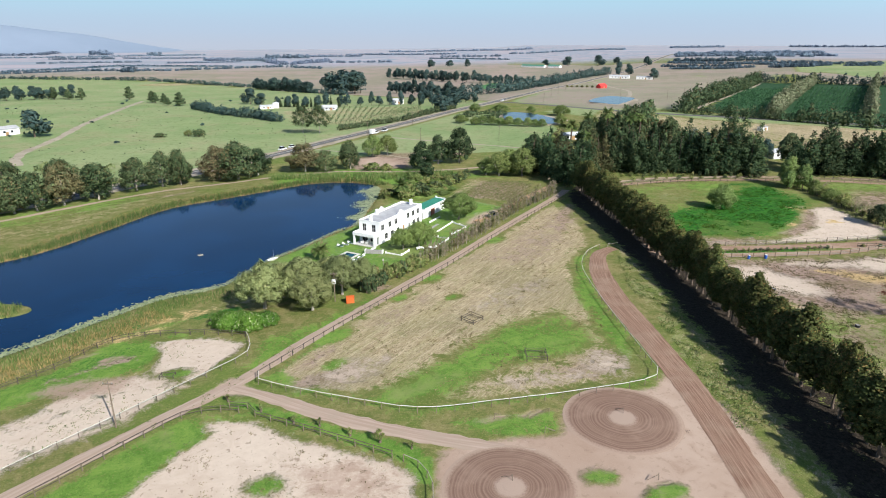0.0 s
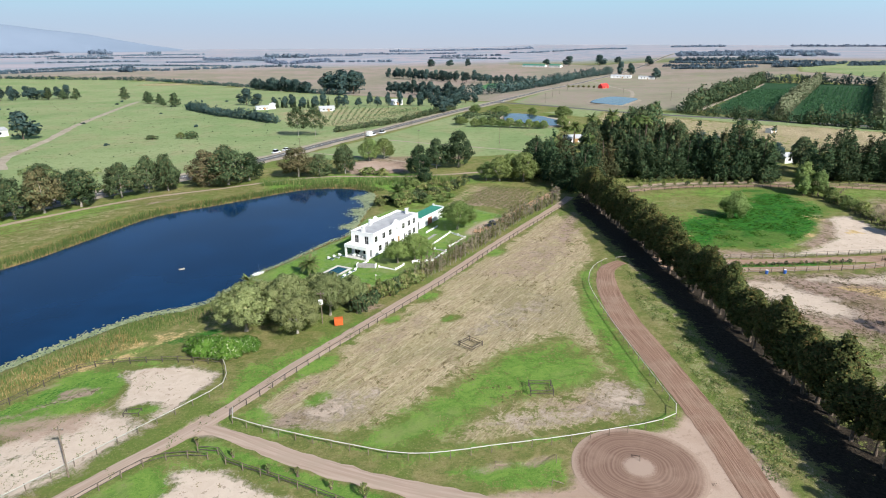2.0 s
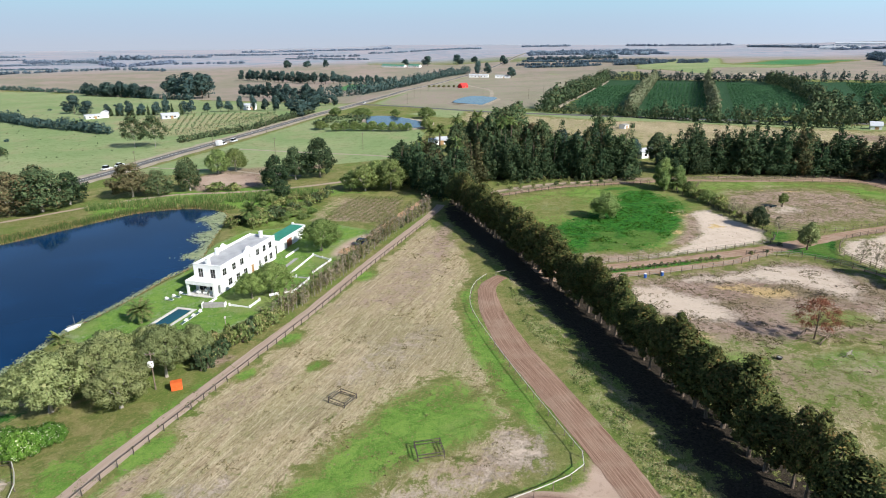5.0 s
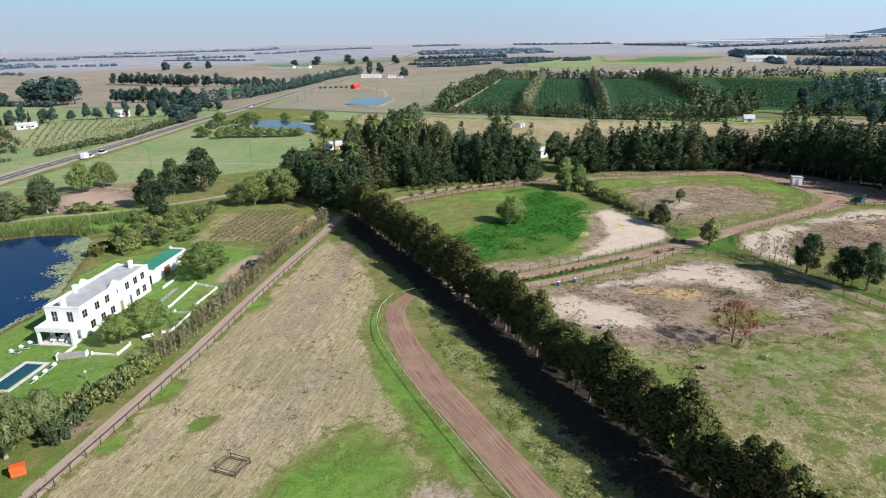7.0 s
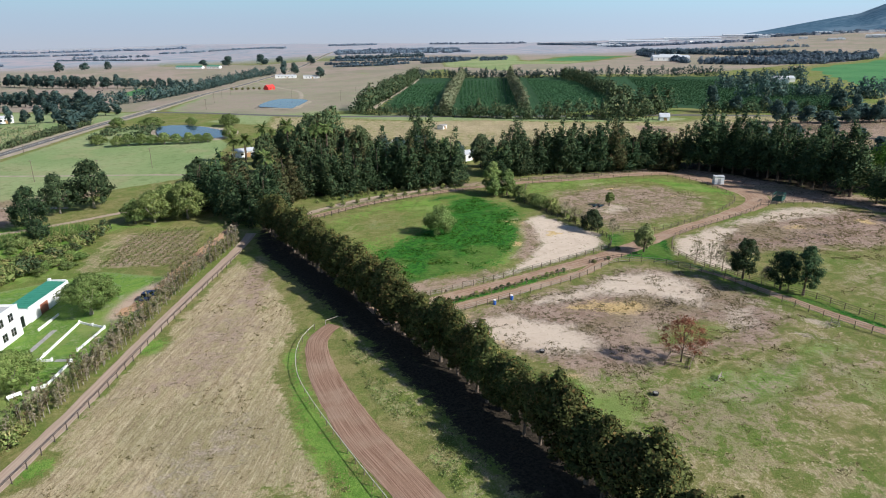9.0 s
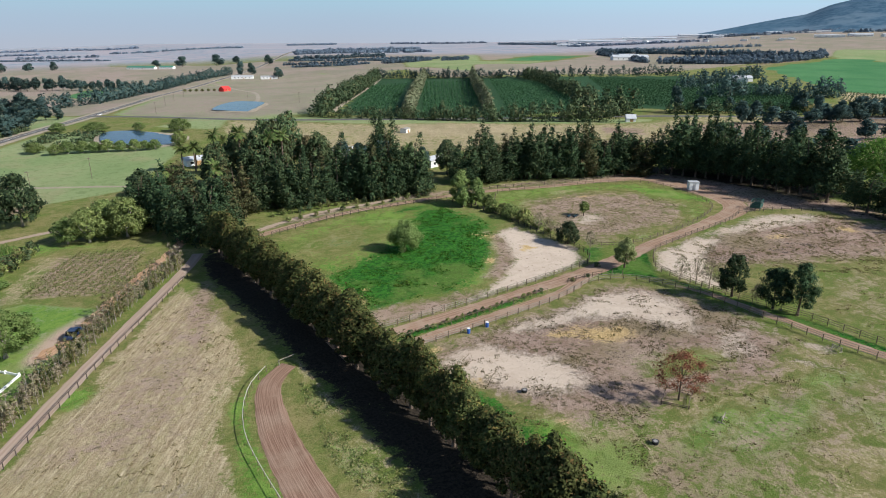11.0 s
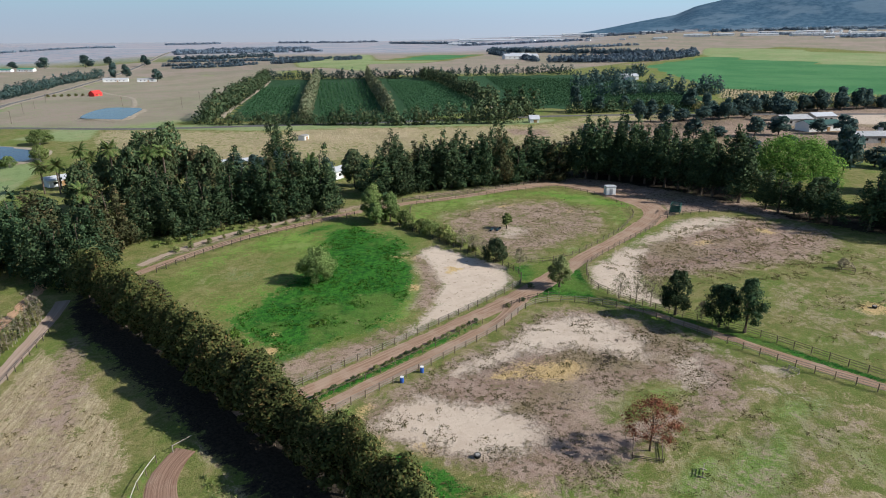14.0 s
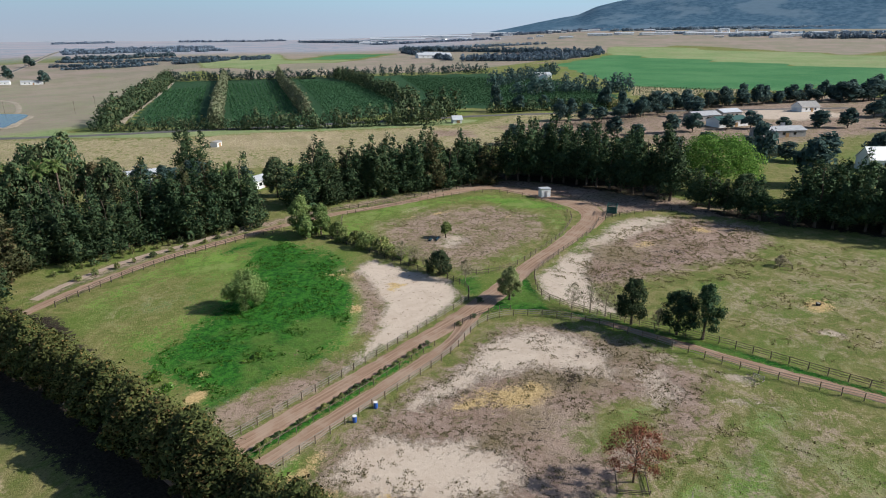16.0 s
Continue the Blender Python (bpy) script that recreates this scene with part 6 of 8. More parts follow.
for p in protos:
    p["label"] = "spreading willow-green tree at the head of the dam"
    p["group"] = "willows"
stand(protos, [(22.4, 241.4, 9.6, 12.5), (31.4, 240.4, 11.5, 13.5), (27, 247, 10, 12), (17.4, 243.4, 7.4, 9), (43.5, 288, 7.5, 12), (-33.6, 292, 10.5, 12), (-27, 295.5, 10, 11)], 8, 10, R)
for p in protos:
    p["label"] = "low rounded tree on the pond's bank"
    p["group"] = "pond trees"
stand(protos, [(20.5, 400, 5.4, 7.5), (25.6, 400.4, 6.2, 8), (31.7, 398.6, 6.0, 8.5), (37, 396.4, 5.2, 7.5), (42, 393.5, 6.2, 8.5), (47.4, 390.6, 5.4, 7.5), (53, 387.4, 5.8, 8), (57.4, 386.4, 4.8, 6.5), (61.6, 385, 5.0, 7), (73.8, 389.6, 7.6, 8.5), (83.5, 442, 7.4, 15), (65, 461, 5.2, 8), (43.6, 472, 6, 17), (25.5, 486, 6, 11), (12, 412, 5.5, 10)], 8, 10, R)
drop_protos(protos)

# round trees and shrubs of the paddocks
def bushy(name, label, group, leaf, h, w, seed, count, size, bare=0.6, core=0.6):
    cl = round_clumps(h, w, bare, 40, seed, 0.25, 0.95, 0.82, (0.15, 0.32))
    return tree_thing(name, label, "tree", group, trunk_mesh("trunk", h * 0.55, 0.14 + h * 0.01, limbs_for(cl, h * 0.3, 0.12, 6), M["bark"], seed), crown_mesh("crown", cl, count, size, leaf, seed + 1, core))


def place(ob, x, y, turn=0.0, sink=0.0):
    ob.matrix_basis = pose(x, y, gz(x, y) - sink, 0, 0, turn)
    return ob


place(bushy("round_tree", "rounded grey-green tree standing alone in a green paddock", "paddock trees", M["leaf_willow"], 8.4, 9.4, 610, 13000, 0.22, 0.1), 87.2, 186.4)
place(bushy("shade_tree", "dark-green bushy tree at a paddock corner", "paddock trees", M["leaf_grove"], 6.0, 6.8, 620, 4500, 0.32, 0.1), 123.4, 166.6)
place(bushy("shade_tree", "olive-green young tree beside the lane crossing", "paddock trees", M["leaf_olive"], 7.4, 5.8, 630, 3600, 0.32, 0.6), 122.4, 147.4)
place(bushy("shade_tree", "upright dark-green tree on the paddock fence", "paddock trees", M["leaf_pine"], 9.4, 6.6, 640, 6500, 0.27, 0.5), 126.2, 123.4, 20)
place(bushy("shade_tree", "dark-green tree on the paddock fence", "paddock trees", M["leaf_pine"], 8.8, 7.6, 650, 6500, 0.27, 0.5), 126.8, 115.4, 70)
place(bushy("shade_tree", "tall dark-green tree on the paddock fence", "paddock trees", M["leaf_pine"], 10.8, 6.6, 660, 6500, 0.27, 0.6), 127.6, 111.2, 130)
place(bushy("small_tree", "small green tree in the upper paddock", "paddock trees", M["leaf_willow"], 4.4, 3.2, 670, 1500, 0.34, 1.0), 143.4, 181.0)
lumps = []
for i in range(46):
    u, a = (i + 0.5) / 46, i * 2.39996
    z = 0.08 + 0.92 * u
    q = math.sqrt(max(0.05, 1 - (z * 0.96) ** 2))
    r = R.uniform(2.2, 3.6)
    lumps.append((10.5 * q * math.cos(a) * R.uniform(0.85, 1.05), 10.5 * q * math.sin(a) * R.uniform(0.85, 1.05), 3.5 + 12.5 * z - r * 0.4, r, r, r * 0.8))
place(tree_thing("bright_tree", "large bright-green tree with billowing crown behind the belt", "tree", "tree belt", trunk_mesh("trunk", 9, 0.5, [(4, x * 0.8, y * 0.8, z, 0.2) for x, y, z, *_ in lumps[::5]], M["bark"], 680),
                 crown_mesh("crown", lumps, 17000, 0.42, M["leaf_bright"], 681, 0.84), pose(0, 0, 0)), 238, 143).scale = (1.22, 1.22, 1.05)
for x, y, h, w, i in ((122.4, 213.4, 11.4, 7.6, 0), (125.4, 209.0, 9.0, 7.0, 1), (121.0, 209.6, 7.0, 5.4, 2)):
    place(bushy("willow_tree", "tall grey-green willow at the paddock corner", "corner willows", M["leaf_willow"], h, w, 690 + i, 5200, 0.34, 0.1), x, y)
place(bushy("shade_tree", "russet-brown tree among dark casuarinas", "tree belt", M["leaf_rust"], 17.5, 9, 700, 3800, 0.5, 2.0), 97, 274)


def sparse_tree(name, label, group, leaf, h, w, seed, count, size, twig="twig_bark", thin=0.35):
    """A thin-leaved tree: many fine boughs in a rounded, see-through crown."""
    rng = random.Random(seed)
    limbs, tips = [], []
    for i in range(26):
        a, u = i * 2.39996, (i + 0.5) / 26
        reach = w * 0.46 * math.sin(math.pi * min(0.96, 0.22 + 0.74 * u)) * rng.uniform(0.7, 1.05)
        e = (math.cos(a) * reach, math.sin(a) * reach, h * (0.30 + 0.64 * u))
        limbs.append((h * (0.16 + 0.34 * u) * rng.uniform(0.8, 1.1), *e, 0.035))
        tips.append((e[0] * 0.86, e[1] * 0.86, e[2], w * 0.17, w * 0.17, h * 0.11))
    return tree_thing(name, label, "tree", group, trunk_mesh("trunk", h * 0.66, 0.13 if h > 6 else 0.07, limbs, M[twig], seed), crown_mesh("crown", tips, count, size, leaf, seed, 0.05, thin))


for x, y, i in ((-86, 379, 0), (-75.5, 377.5, 1)):
    place(sparse_tree("gum_tree", "tall half-bare pale gum at the corner of the vines", "pasture gums", M["leaf_gum"], 17, 15, 730 + i, 3000, 0.6, "pale_bark", 0.5), x, y)
place(sparse_tree("brown_bush", "half-dead brown bush inside a pole pen", "paddock trees", M["leaf_twig"], 2.6, 3.0, 715, 900, 0.2), 171.4, 108.4)
place(sparse_tree("russet_tree", "sparse russet-leaved tree inside a broken pole pen", "paddock trees", M["leaf_red"], 8.0, 8.2, 710, 4200, 0.21, "bark"), 87.2, 106.4)
for i, (x, y, h, w) in enumerate(((125.8, 135, 5.8, 3.4), (126.2, 131.6, 6.4, 4), (126.4, 128.6, 6.6, 4), (126.6, 125.6, 4.6, 2.8), (124.6, 160.2, 5.0, 3.0), (124.4, 171, 4.2, 3.2), (124.6, 175, 4.4, 3.4), (124.6, 179, 5.2, 3.4), (126.6, 118.6, 4.2, 2.6))):
    place(sparse_tree("bare_tree", "small nearly bare tree on the paddock fence", "bare fence trees", M["leaf_twig"], h, w * 1.15, 720 + i, 900, 0.26, thin=0.2), x, y)
for i, (x, y, h, w) in enumerate(((126.4, 203.6, 4.4, 5.4), (124.6, 200.0, 2.6, 4.0), (126.2, 196.6, 3.4, 4.6), (125.2, 192.0, 4.2, 6.4), (126.6, 187.6, 3.6, 6.0), (125.0, 183.6, 2.4, 4.2), (126.0, 180.2, 1.8, 3.4), (124.8, 175.4, 1.6, 2.8))):
    place(bushy("hedge_bush", "straggling olive-green bush in the hedge between paddocks", "hedge bushes", M["leaf_shrub" if i % 3 else "leaf_willow"], h, w, 740 + i, 1900, 0.30, 0.05), x, y)
# row of bare saplings between garden and lane
def sapling(seed, leaf):
    """A slender upright sapling: pale stem, twigs held close all the way up."""
    rng = np.random.RandomState(seed)
    cl = [(*rng.normal(0, 0.16 + 0.05 * j, 2), 1.3 + 0.62 * j, 0.62 - 0.05 * j, 0.62 - 0.05 * j, 0.7) for j in range(8)]
    return tree_thing("bare_sapling", "slender half-bare grey-brown sapling in a row along the lane", "tree", "sapling row",
                      trunk_mesh("trunk", 5.4, 0.055, [], M["pale_bark"], seed, sides=5), crown_mesh("crown", cl, 300, 0.30, M[leaf], seed, 0.1, 0.22))


protos = [sapling(760 + i, leaf) for i, leaf in enumerate(("leaf_twig", "leaf_shrub", "leaf_twig", "leaf_vine", "leaf_twig", "leaf_rust"))]
SAPLINGS = [(-5.5, 136.5), (-2.0, 141.2), (5.4, 153), (13.6, 166.8), (24.8, 187.6), (39, 207)]
spots = row_of(SAPLINGS, 1.1, 5.0, 1.9, R, 0.3, 0.3) + row_of([(x - 1.5, y + 0.9) for x, y in SAPLINGS], 2.0, 4.4, 2.2, R, 0.35, 0.3)
stand(protos, spots, 6, 2.0, R, 0.35)
drop_protos(protos)
# shrubs between garden and lane, about the vineyard, under the belts
protos = [bushy("shrub", "low olive-green shrub on rough grass", "shrubs", M["leaf_shrub"], 2, 2.6, 780 + i, 480, 0.25, 0.05) for i in range(3)]
protos += [bushy("shrub", "low dark-green shrub on rough grass", "shrubs", M["leaf_gum"], 2, 2.6, 785 + i, 480, 0.25, 0.05) for i in range(2)]
spots = row_of([(-16.5, 121), (-13, 127), (-8, 133), (-4.5, 139)], 1.6, 3.3, 3.0, R, 0.3, 0.3)
spots += row_of([(-19, 126), (-12, 131), (-7, 137)], 2.2, 3.4, 3.4, R, 0.3, 0.3)
spots += row_of([(4, 155.5), (20, 181.5), (36, 205.5)], 2.3, 2.0, 2.3, R, 0.4, 0.35)
spots += row_of([(-14, 207), (-6, 216), (2, 226), (10, 240)], 2.4, 3.2, 5, R, 0.35, 0.3)
spots += row_of([(-20, 208), (-12, 222), (-2, 236)], 3.2, 2.8, 4.5, R, 0.35, 0.3)
spots += row_of([(70, 235), (90, 234.4), (106, 232), (119, 228)], 3.0, 1.8, 2.0, R, 0.35, 0.3)
spots += row_of([(72, 227.4), (92, 228.6), (116, 227.4)], 4.2, 1.3, 1.6, R, 0.35, 0.3)
spots += [(-30, 258, 3.4, 9), (-24, 257, 3, 6), (-149, 375, 4.8, 9.6), (-155, 376, 4, 6), (-172, 375, 2.7, 9), (118.4, 151.4, 1.2, 1.8), (108, 148.8, 0.9, 1.6), (112, 148.6, 0.9, 1.4)]
stand(protos, spots, 2, 2.6, R, 0.5, 0.05)
for p in protos:
    p["label"], p["group"] = "low clipped shrub in the planted strip between lanes", "strip shrubs"
stand(protos, row_of([(62, 148.6), (75, 148.9), (90, 149.2), (99, 149.0)], 1.7, 0.85, 1.15, R, 0.3, 0.35), 2, 2.6, R, 0.25, 0.03)
drop_protos(protos)
protos = [bushy("shrub", "tall dark-green shrub behind the house", "garden shrubs", M[leaf], 3.4, 4.0, 800 + i, 1100, 0.28, 0.05) for i, leaf in enumerate(("leaf_garden", "leaf_willow", "leaf_shrub"))]
stand(protos, [(R.uniform(-13, 3), R.uniform(210, 240), R.uniform(1.4, 3.4), R.uniform(3.0, 5.4)) for i in range(40)], 3.4, 4.0, R, 0.5, 0.05)
drop_protos(protos)
fl = [bushy("flowering_shrub", "broad green shrub with cream flowers", "flowering shrubs", M["leaf_cream"], 3.6, 6.4, 795 + i, 9000, 0.2, 0.05) for i in range(2)]
stand(fl, [(-40.5, 105.4, 3.4, 6.4), (-36.4, 104.4, 3.6, 6.2), (-33.6, 106.6, 2.8, 5), (-43, 107.2, 2.6, 5), (-38.4, 105.8, 3.2, 6.5), (-35.4, 105.8, 3.0, 6), (-41.6, 106.6, 3.0, 6)], 3.6, 6.4, R, 0, 0.05)
drop_protos(fl)


protos = [bushy("weed_clump", "leafy clump of tall pale-green weeds in the paddock", "weed clumps", M["leaf_cream"], 1.0, 1.6, 815 + i, 260, 0.22, 0.02) for i in range(2)]
stand(protos, [(62.6 + R.uniform(-1.6, 1.6), 174.5 + R.uniform(-3.5, 3), R.uniform(0.5, 1.0), R.uniform(1.0, 2.0)) for i in range(11)] + [(76.6 + R.uniform(-2.2, 2.2), 168.8 + R.uniform(-1, 1), R.uniform(0.5, 0.9), R.uniform(0.9, 1.6)) for i in range(7)], 1.0, 1.6, R, 0.2, 0.05)
drop_protos(protos)

# palms
def palm(m, trunk_h, frond, group, seed, n=26):
    ob = empty("palm_tree", m, "feathery green palm with an arching crown", "palm", group)
    bm = bmesh.new()
    prev = Vector((0, 0, -0.2))
    for i in range(6):
        p = Vector((0.03 * i, 0.02 * i, trunk_h * (i + 1) / 6))
        add_rod(bm, prev, p, 0.30 - 0.01 * i, 0.26 - 0.01 * i, 8)
        prev = p
    part("trunk", bm, M["bark"], ob)
    rng = random.Random(seed)
    verts, faces = [], []
    for k in range(n):
        az, el = rng.uniform(0, 6.28), radians(rng.uniform(-25, 75))
        p = Vector((0.12, 0.1, trunk_h))
        d = Vector((math.cos(az) * math.cos(el), math.sin(az) * math.cos(el), math.sin(el)))
        sidev = Vector((-math.sin(az), math.cos(az), 0))
        for i in range(7):
            q = p + d * frond / 7
            wd = frond * 0.24 * math.sin(math.pi * (i + 0.7) / 8)
            for s in (-1, 1):
                for j in range(2):
                    a = p.lerp(q, j * 0.5)
                    b = a + d * frond * 0.10
                    tip = a + sidev * s * wd + d * frond * 0.09 - Vector((0, 0, wd * 0.35))
                    n0 = len(verts)
                    verts += [a, b, tip]
                    faces.append((n0, n0 + 1, n0 + 2))
            p, d = q, (d - Vector((0, 0, 0.16))).normalized()
    part("crown", mesh_of("crown", verts, faces, M["palm"]), None, ob)
    return ob


palm(pose(-30.8, 145.2, gz(-30.8, 145.2)), 2.6, 2.7, "garden palms", 1, 54)
palm(pose(-14.6, 208.5, gz(-14.6, 208.5)), 4.6, 3.4, "garden palms", 2, 54)
palm(pose(-43.6, 139.6, gz(-43.6, 139.6)), 0.6, 2.2, "garden palms", 3)
for i, (x, y, h) in enumerate(((60, 258, 12), (74, 318, 14), (76.5, 315, 11), (66, 318, 10), (62, 322, 9.5), (68, 326, 8), (79, 262, 19), (72, 272, 20), (84, 264, 19), (46, 254, 10), (50, 270, 9), (131, 262, 8), (137, 270, 7), (128, 250, 7))):
    palm(pose(x, y, gz(x, y)), h, 3.6, "belt palms", 10 + i, 30)


# reeds round the dam
def reed_bed(name, label, spots, h, material, seed, per=26):
    rng = np.random.RandomState(seed)
    s = np.array(spots)
    p = np.repeat(s, per, 0) + rng.normal(0, 0.42, (len(s) * per, 2))
    hh = h * rng.uniform(0.55, 1.15, len(p))
    z = land(p[:, 0], p[:, 1]) - 0.1
    a = rng.uniform(0, 6.28, len(p))
    w = 0.075 * rng.uniform(0.7, 1.6, len(p))
    lean = rng.normal(0, 0.16, (len(p), 2)) * hh[:, None]
    base = np.c_[p, z]
    dx = np.c_[np.cos(a) * w, np.sin(a) * w, 0 * w]
    top = base + np.c_[lean, hh]
    v = np.stack([base - dx, base + dx, top], 1).reshape(-1, 3)
    return tagged(new(name, mesh_of(name, v, np.arange(len(v)).reshape(-1, 3), material)), label, "reeds", kind="stuff")


rng = np.random.RandomState(9)
shore = np.array(curve(LAKE, 0.55, True))


def along_shore(x0, x1, y0, y1, lo, hi, keep):
    out = []
    for d in np.arange(lo, hi, 0.9):
        g = grown(shore, 0)[(shore[:, 0] > x0) & (shore[:, 0] < x1) & (shore[:, 1] > y0) & (shore[:, 1] < y1)]
        t = np.gradient(g, axis=0)
        t /= np.linalg.norm(t, axis=1, keepdims=True) + 1e-9
        side = np.stack([t[:, 1], -t[:, 0]], 1)
        q = g + side * d
        if inside(LAKE_LINE, q[:, 0], q[:, 1]).mean() > 0:
            q = g - side * d
        out.append(q[rng.uniform(size=len(q)) < keep])
    return np.vstack(out)


west_bank = along_shore(-150, -18, 140, 240, 0.4, 4.2, 0.55)
west_bank = west_bank[(west_bank[:, 0] < -52) | (west_bank[:, 1] > 228)]
reed_bed("reeds", "tall green reeds along the dam wall", west_bank, 1.7, M["reed"], 31, 9)
reed_bed("dry_reeds", "pale dry fringe at the water below the reeds", [p for p in along_shore(-150, -30, 140, 240, -0.4, 1.3, 0.8) if p[0] < -50 or p[1] > 228], 0.55, M["dry_reed"], 39, 12)
reed_bed("reeds", "thick green reeds at the head of the dam", [(x, y) for x, y in rng.uniform((-70, 238), (5, 254), (700, 2)) if inside(LAKE_LINE, np.array([x]), np.array([y]))[0] < -2 and y < 250 + 0.05 * x], 2.2, M["reed"], 32, 14)
reed_bed("reeds", "mixed green reeds between the dam and a paddock", along_shore(-110, -47, 70, 128, 2.5, 8.0, 0.5), 1.0, M["reed"], 33, 9)
reed_bed("dry_reeds", "straw-coloured dry reeds between the dam and a paddock", along_shore(-110, -52, 70, 118, 5.5, 11.0, 0.5), 0.9, M["dry_reed"], 34, 9)
reed_bed("dry_reeds", "pale dry reed fringe at the water's edge", along_shore(-150, -20, 140, 240, -0.3, 0.5, 0.5), 0.6, M["dry_reed"], 39, 9)
reed_bed("dry_reeds", "straw-coloured dry grass on the dam's outer bank", along_shore(-150, -62, 150, 222, 4.0, 9.0, 0.35), 0.6, M["dry_reed"], 35, 8)
reed_bed("reeds", "low green water-edge grass below the lawn", along_shore(-52, -22, 122, 226, -0.3, 0.7, 0.5), 0.28, M["reed"], 36, 6)


# vineyard by the garden: many low rows
def leaf_stuff(name, label, pts, size, material, seed, category, per=10, rad=(0.35, 0.35, 0.5), up=0.6):
    rg = np.random.RandomState(seed)
    s = np.repeat(np.array(pts, float), per, 0)
    p = s + rg.normal(0, 1, (len(s), 2)) * np.array(rad[:2])
    z = land(p[:, 0], p[:, 1]) + np.abs(rg.normal(0, 1, len(p)) * rad[2] * 0.6) + up * rg.uniform(0, 1, len(p))
    v, f = leaves(np.c_[p, z], size, rg)
    return tagged(new(name, mesh_of(name, v, f, material)), label, category, kind="stuff")


VINES = np.array([(6.8, 207.4), (14.5, 233.9), (34.1, 227.4), (26.4, 194.7)])
rows = []
for i in range(16):
    for u in np.arange(-6, 44, 0.55):
        p = np.array((4.0 + 0.857 * 1.9 * i, 206.0 - 0.515 * 1.9 * i)) + u * np.array((0.515, 0.857))
        if inside(VINES, p[:1], p[1:])[0] > 0:
            rows.append(p)
leaf_stuff("vineyard_rows", "low brown-green vineyard rows beside the garden", rows, 0.30, M["leaf_vine"], 51, "vineyard", 10, (0.22, 0.22, 0.5), 0.55)

def tussocks(label, outline, n, seed, size, material, keep=0.12, tall=0.14):
    """Scattered grass tussocks, gathered in patches over a piece of the plan."""
    rg = np.random.RandomState(seed)
    o = np.array(outline, float)
    p = rg.uniform(o.min(0), o.max(0), (n, 2))
    p = p[inside(o, p[:, 0], p[:, 1]) > 0]
    patch = np.array([noise.noise(Vector((x * 0.16, y * 0.16, seed))) + 0.5 * noise.noise(Vector((x * 0.5, y * 0.5, seed + 9))) for x, y in p])
    leaf_stuff("grass_tussocks", label, p[patch > keep], size, material, seed, "grass", 7, (0.20, 0.20, tall), 0.02)


DULL = "dull brown-green grass tussocks on trodden paddock soil"
tussocks(DULL, [(62, 142), (99, 142.6), (111, 143), (119, 138), (121, 122), (119, 104), (104, 98), (84, 98), (66, 100)], 6500, 61, 0.17, M["tuft"], 0.16)
tussocks(DULL, [(64, 98), (119, 102), (120, 66), (64, 66)], 1500, 62, 0.17, M["tuft"], 0.12)
tussocks(DULL, [(138, 148), (178, 149), (198, 141), (201, 118), (186, 110), (160, 112), (136, 132)], 6500, 63, 0.19, M["tuft"], 0.02)
tussocks(DULL, [(128, 110), (196, 110), (194, 72), (128, 72)], 3200, 64, 0.19, M["tuft"], 0.16)
tussocks(DULL, [(126, 161), (160, 158), (178, 172), (180, 192), (162, 204), (142, 207), (127, 195)], 2400, 65, 0.18, M["tuft"], 0.18)
tussocks("green grass tussocks on a sandy paddock", [(-66, 70), (-58, 86), (-50, 98), (-36, 99), (-40, 86), (-46, 75), (-56, 63)], 900, 66, 0.15, M["reed"], 0.10, 0.16)
tussocks("green grass tussocks on a sandy paddock", [(-34, 73), (-20, 70), (-5, 63), (-4, 52), (-36, 52), (-35, 66)], 800, 67, 0.15, M["tuft"], 0.16, 0.16)
tussocks("dull grass tussocks in a dry field", [(-22, 90), (8, 142), (34, 188), (38, 160), (30, 138), (30, 100), (28, 84), (0, 79)], 5200, 68, 0.20, M["tuft"], 0.20, 0.2)
tussocks("rank green grass tussocks in a paddock", [(66, 163), (84, 161), (99, 168), (110, 178), (117, 192), (116, 214), (104, 210), (94, 198), (78, 188), (66, 182)], 5200, 69, 0.26, M["leaf_sward"], 0.0, 0.18)
tussocks("rough grass tussocks beside the gallop track", [(39.8, 70), (40.6, 100), (40, 122), (43, 142), (46, 132), (46, 70)], 1800, 70, 0.22, M["leaf_shrub"], -0.1, 0.22)
tussocks("rough green grass beside the farm lane", [(-48, 66), (-38, 80), (-33, 89), (-12, 122), (-9, 121), (-30, 87), (-47, 63)], 1400, 71, 0.20, M["reed"], -0.1, 0.2)
tussocks("dark grass tussocks and low scrub in the pasture", [(-420, 300), (-130, 262), (-70, 370), (-100, 430), (-200, 620), (-420, 720)], 1500, 72, 0.5, M["leaf_grove"], 0.12, 0.35)

# orchard blocks: dense rows of dark trees
def block(quad, gap, step):
    a, b, c, d = (np.array(q, float) for q in quad)
    n = int(max(np.linalg.norm(b - a), np.linalg.norm(c - d)) / gap)
    out = []
    for i in range(n + 1):
        p, q = a + (b - a) * i / n, d + (c - d) * i / n
        out += [p + (q - p) * u for u in np.linspace(0, 1, int(np.linalg.norm(q - p) / step))]
    return out


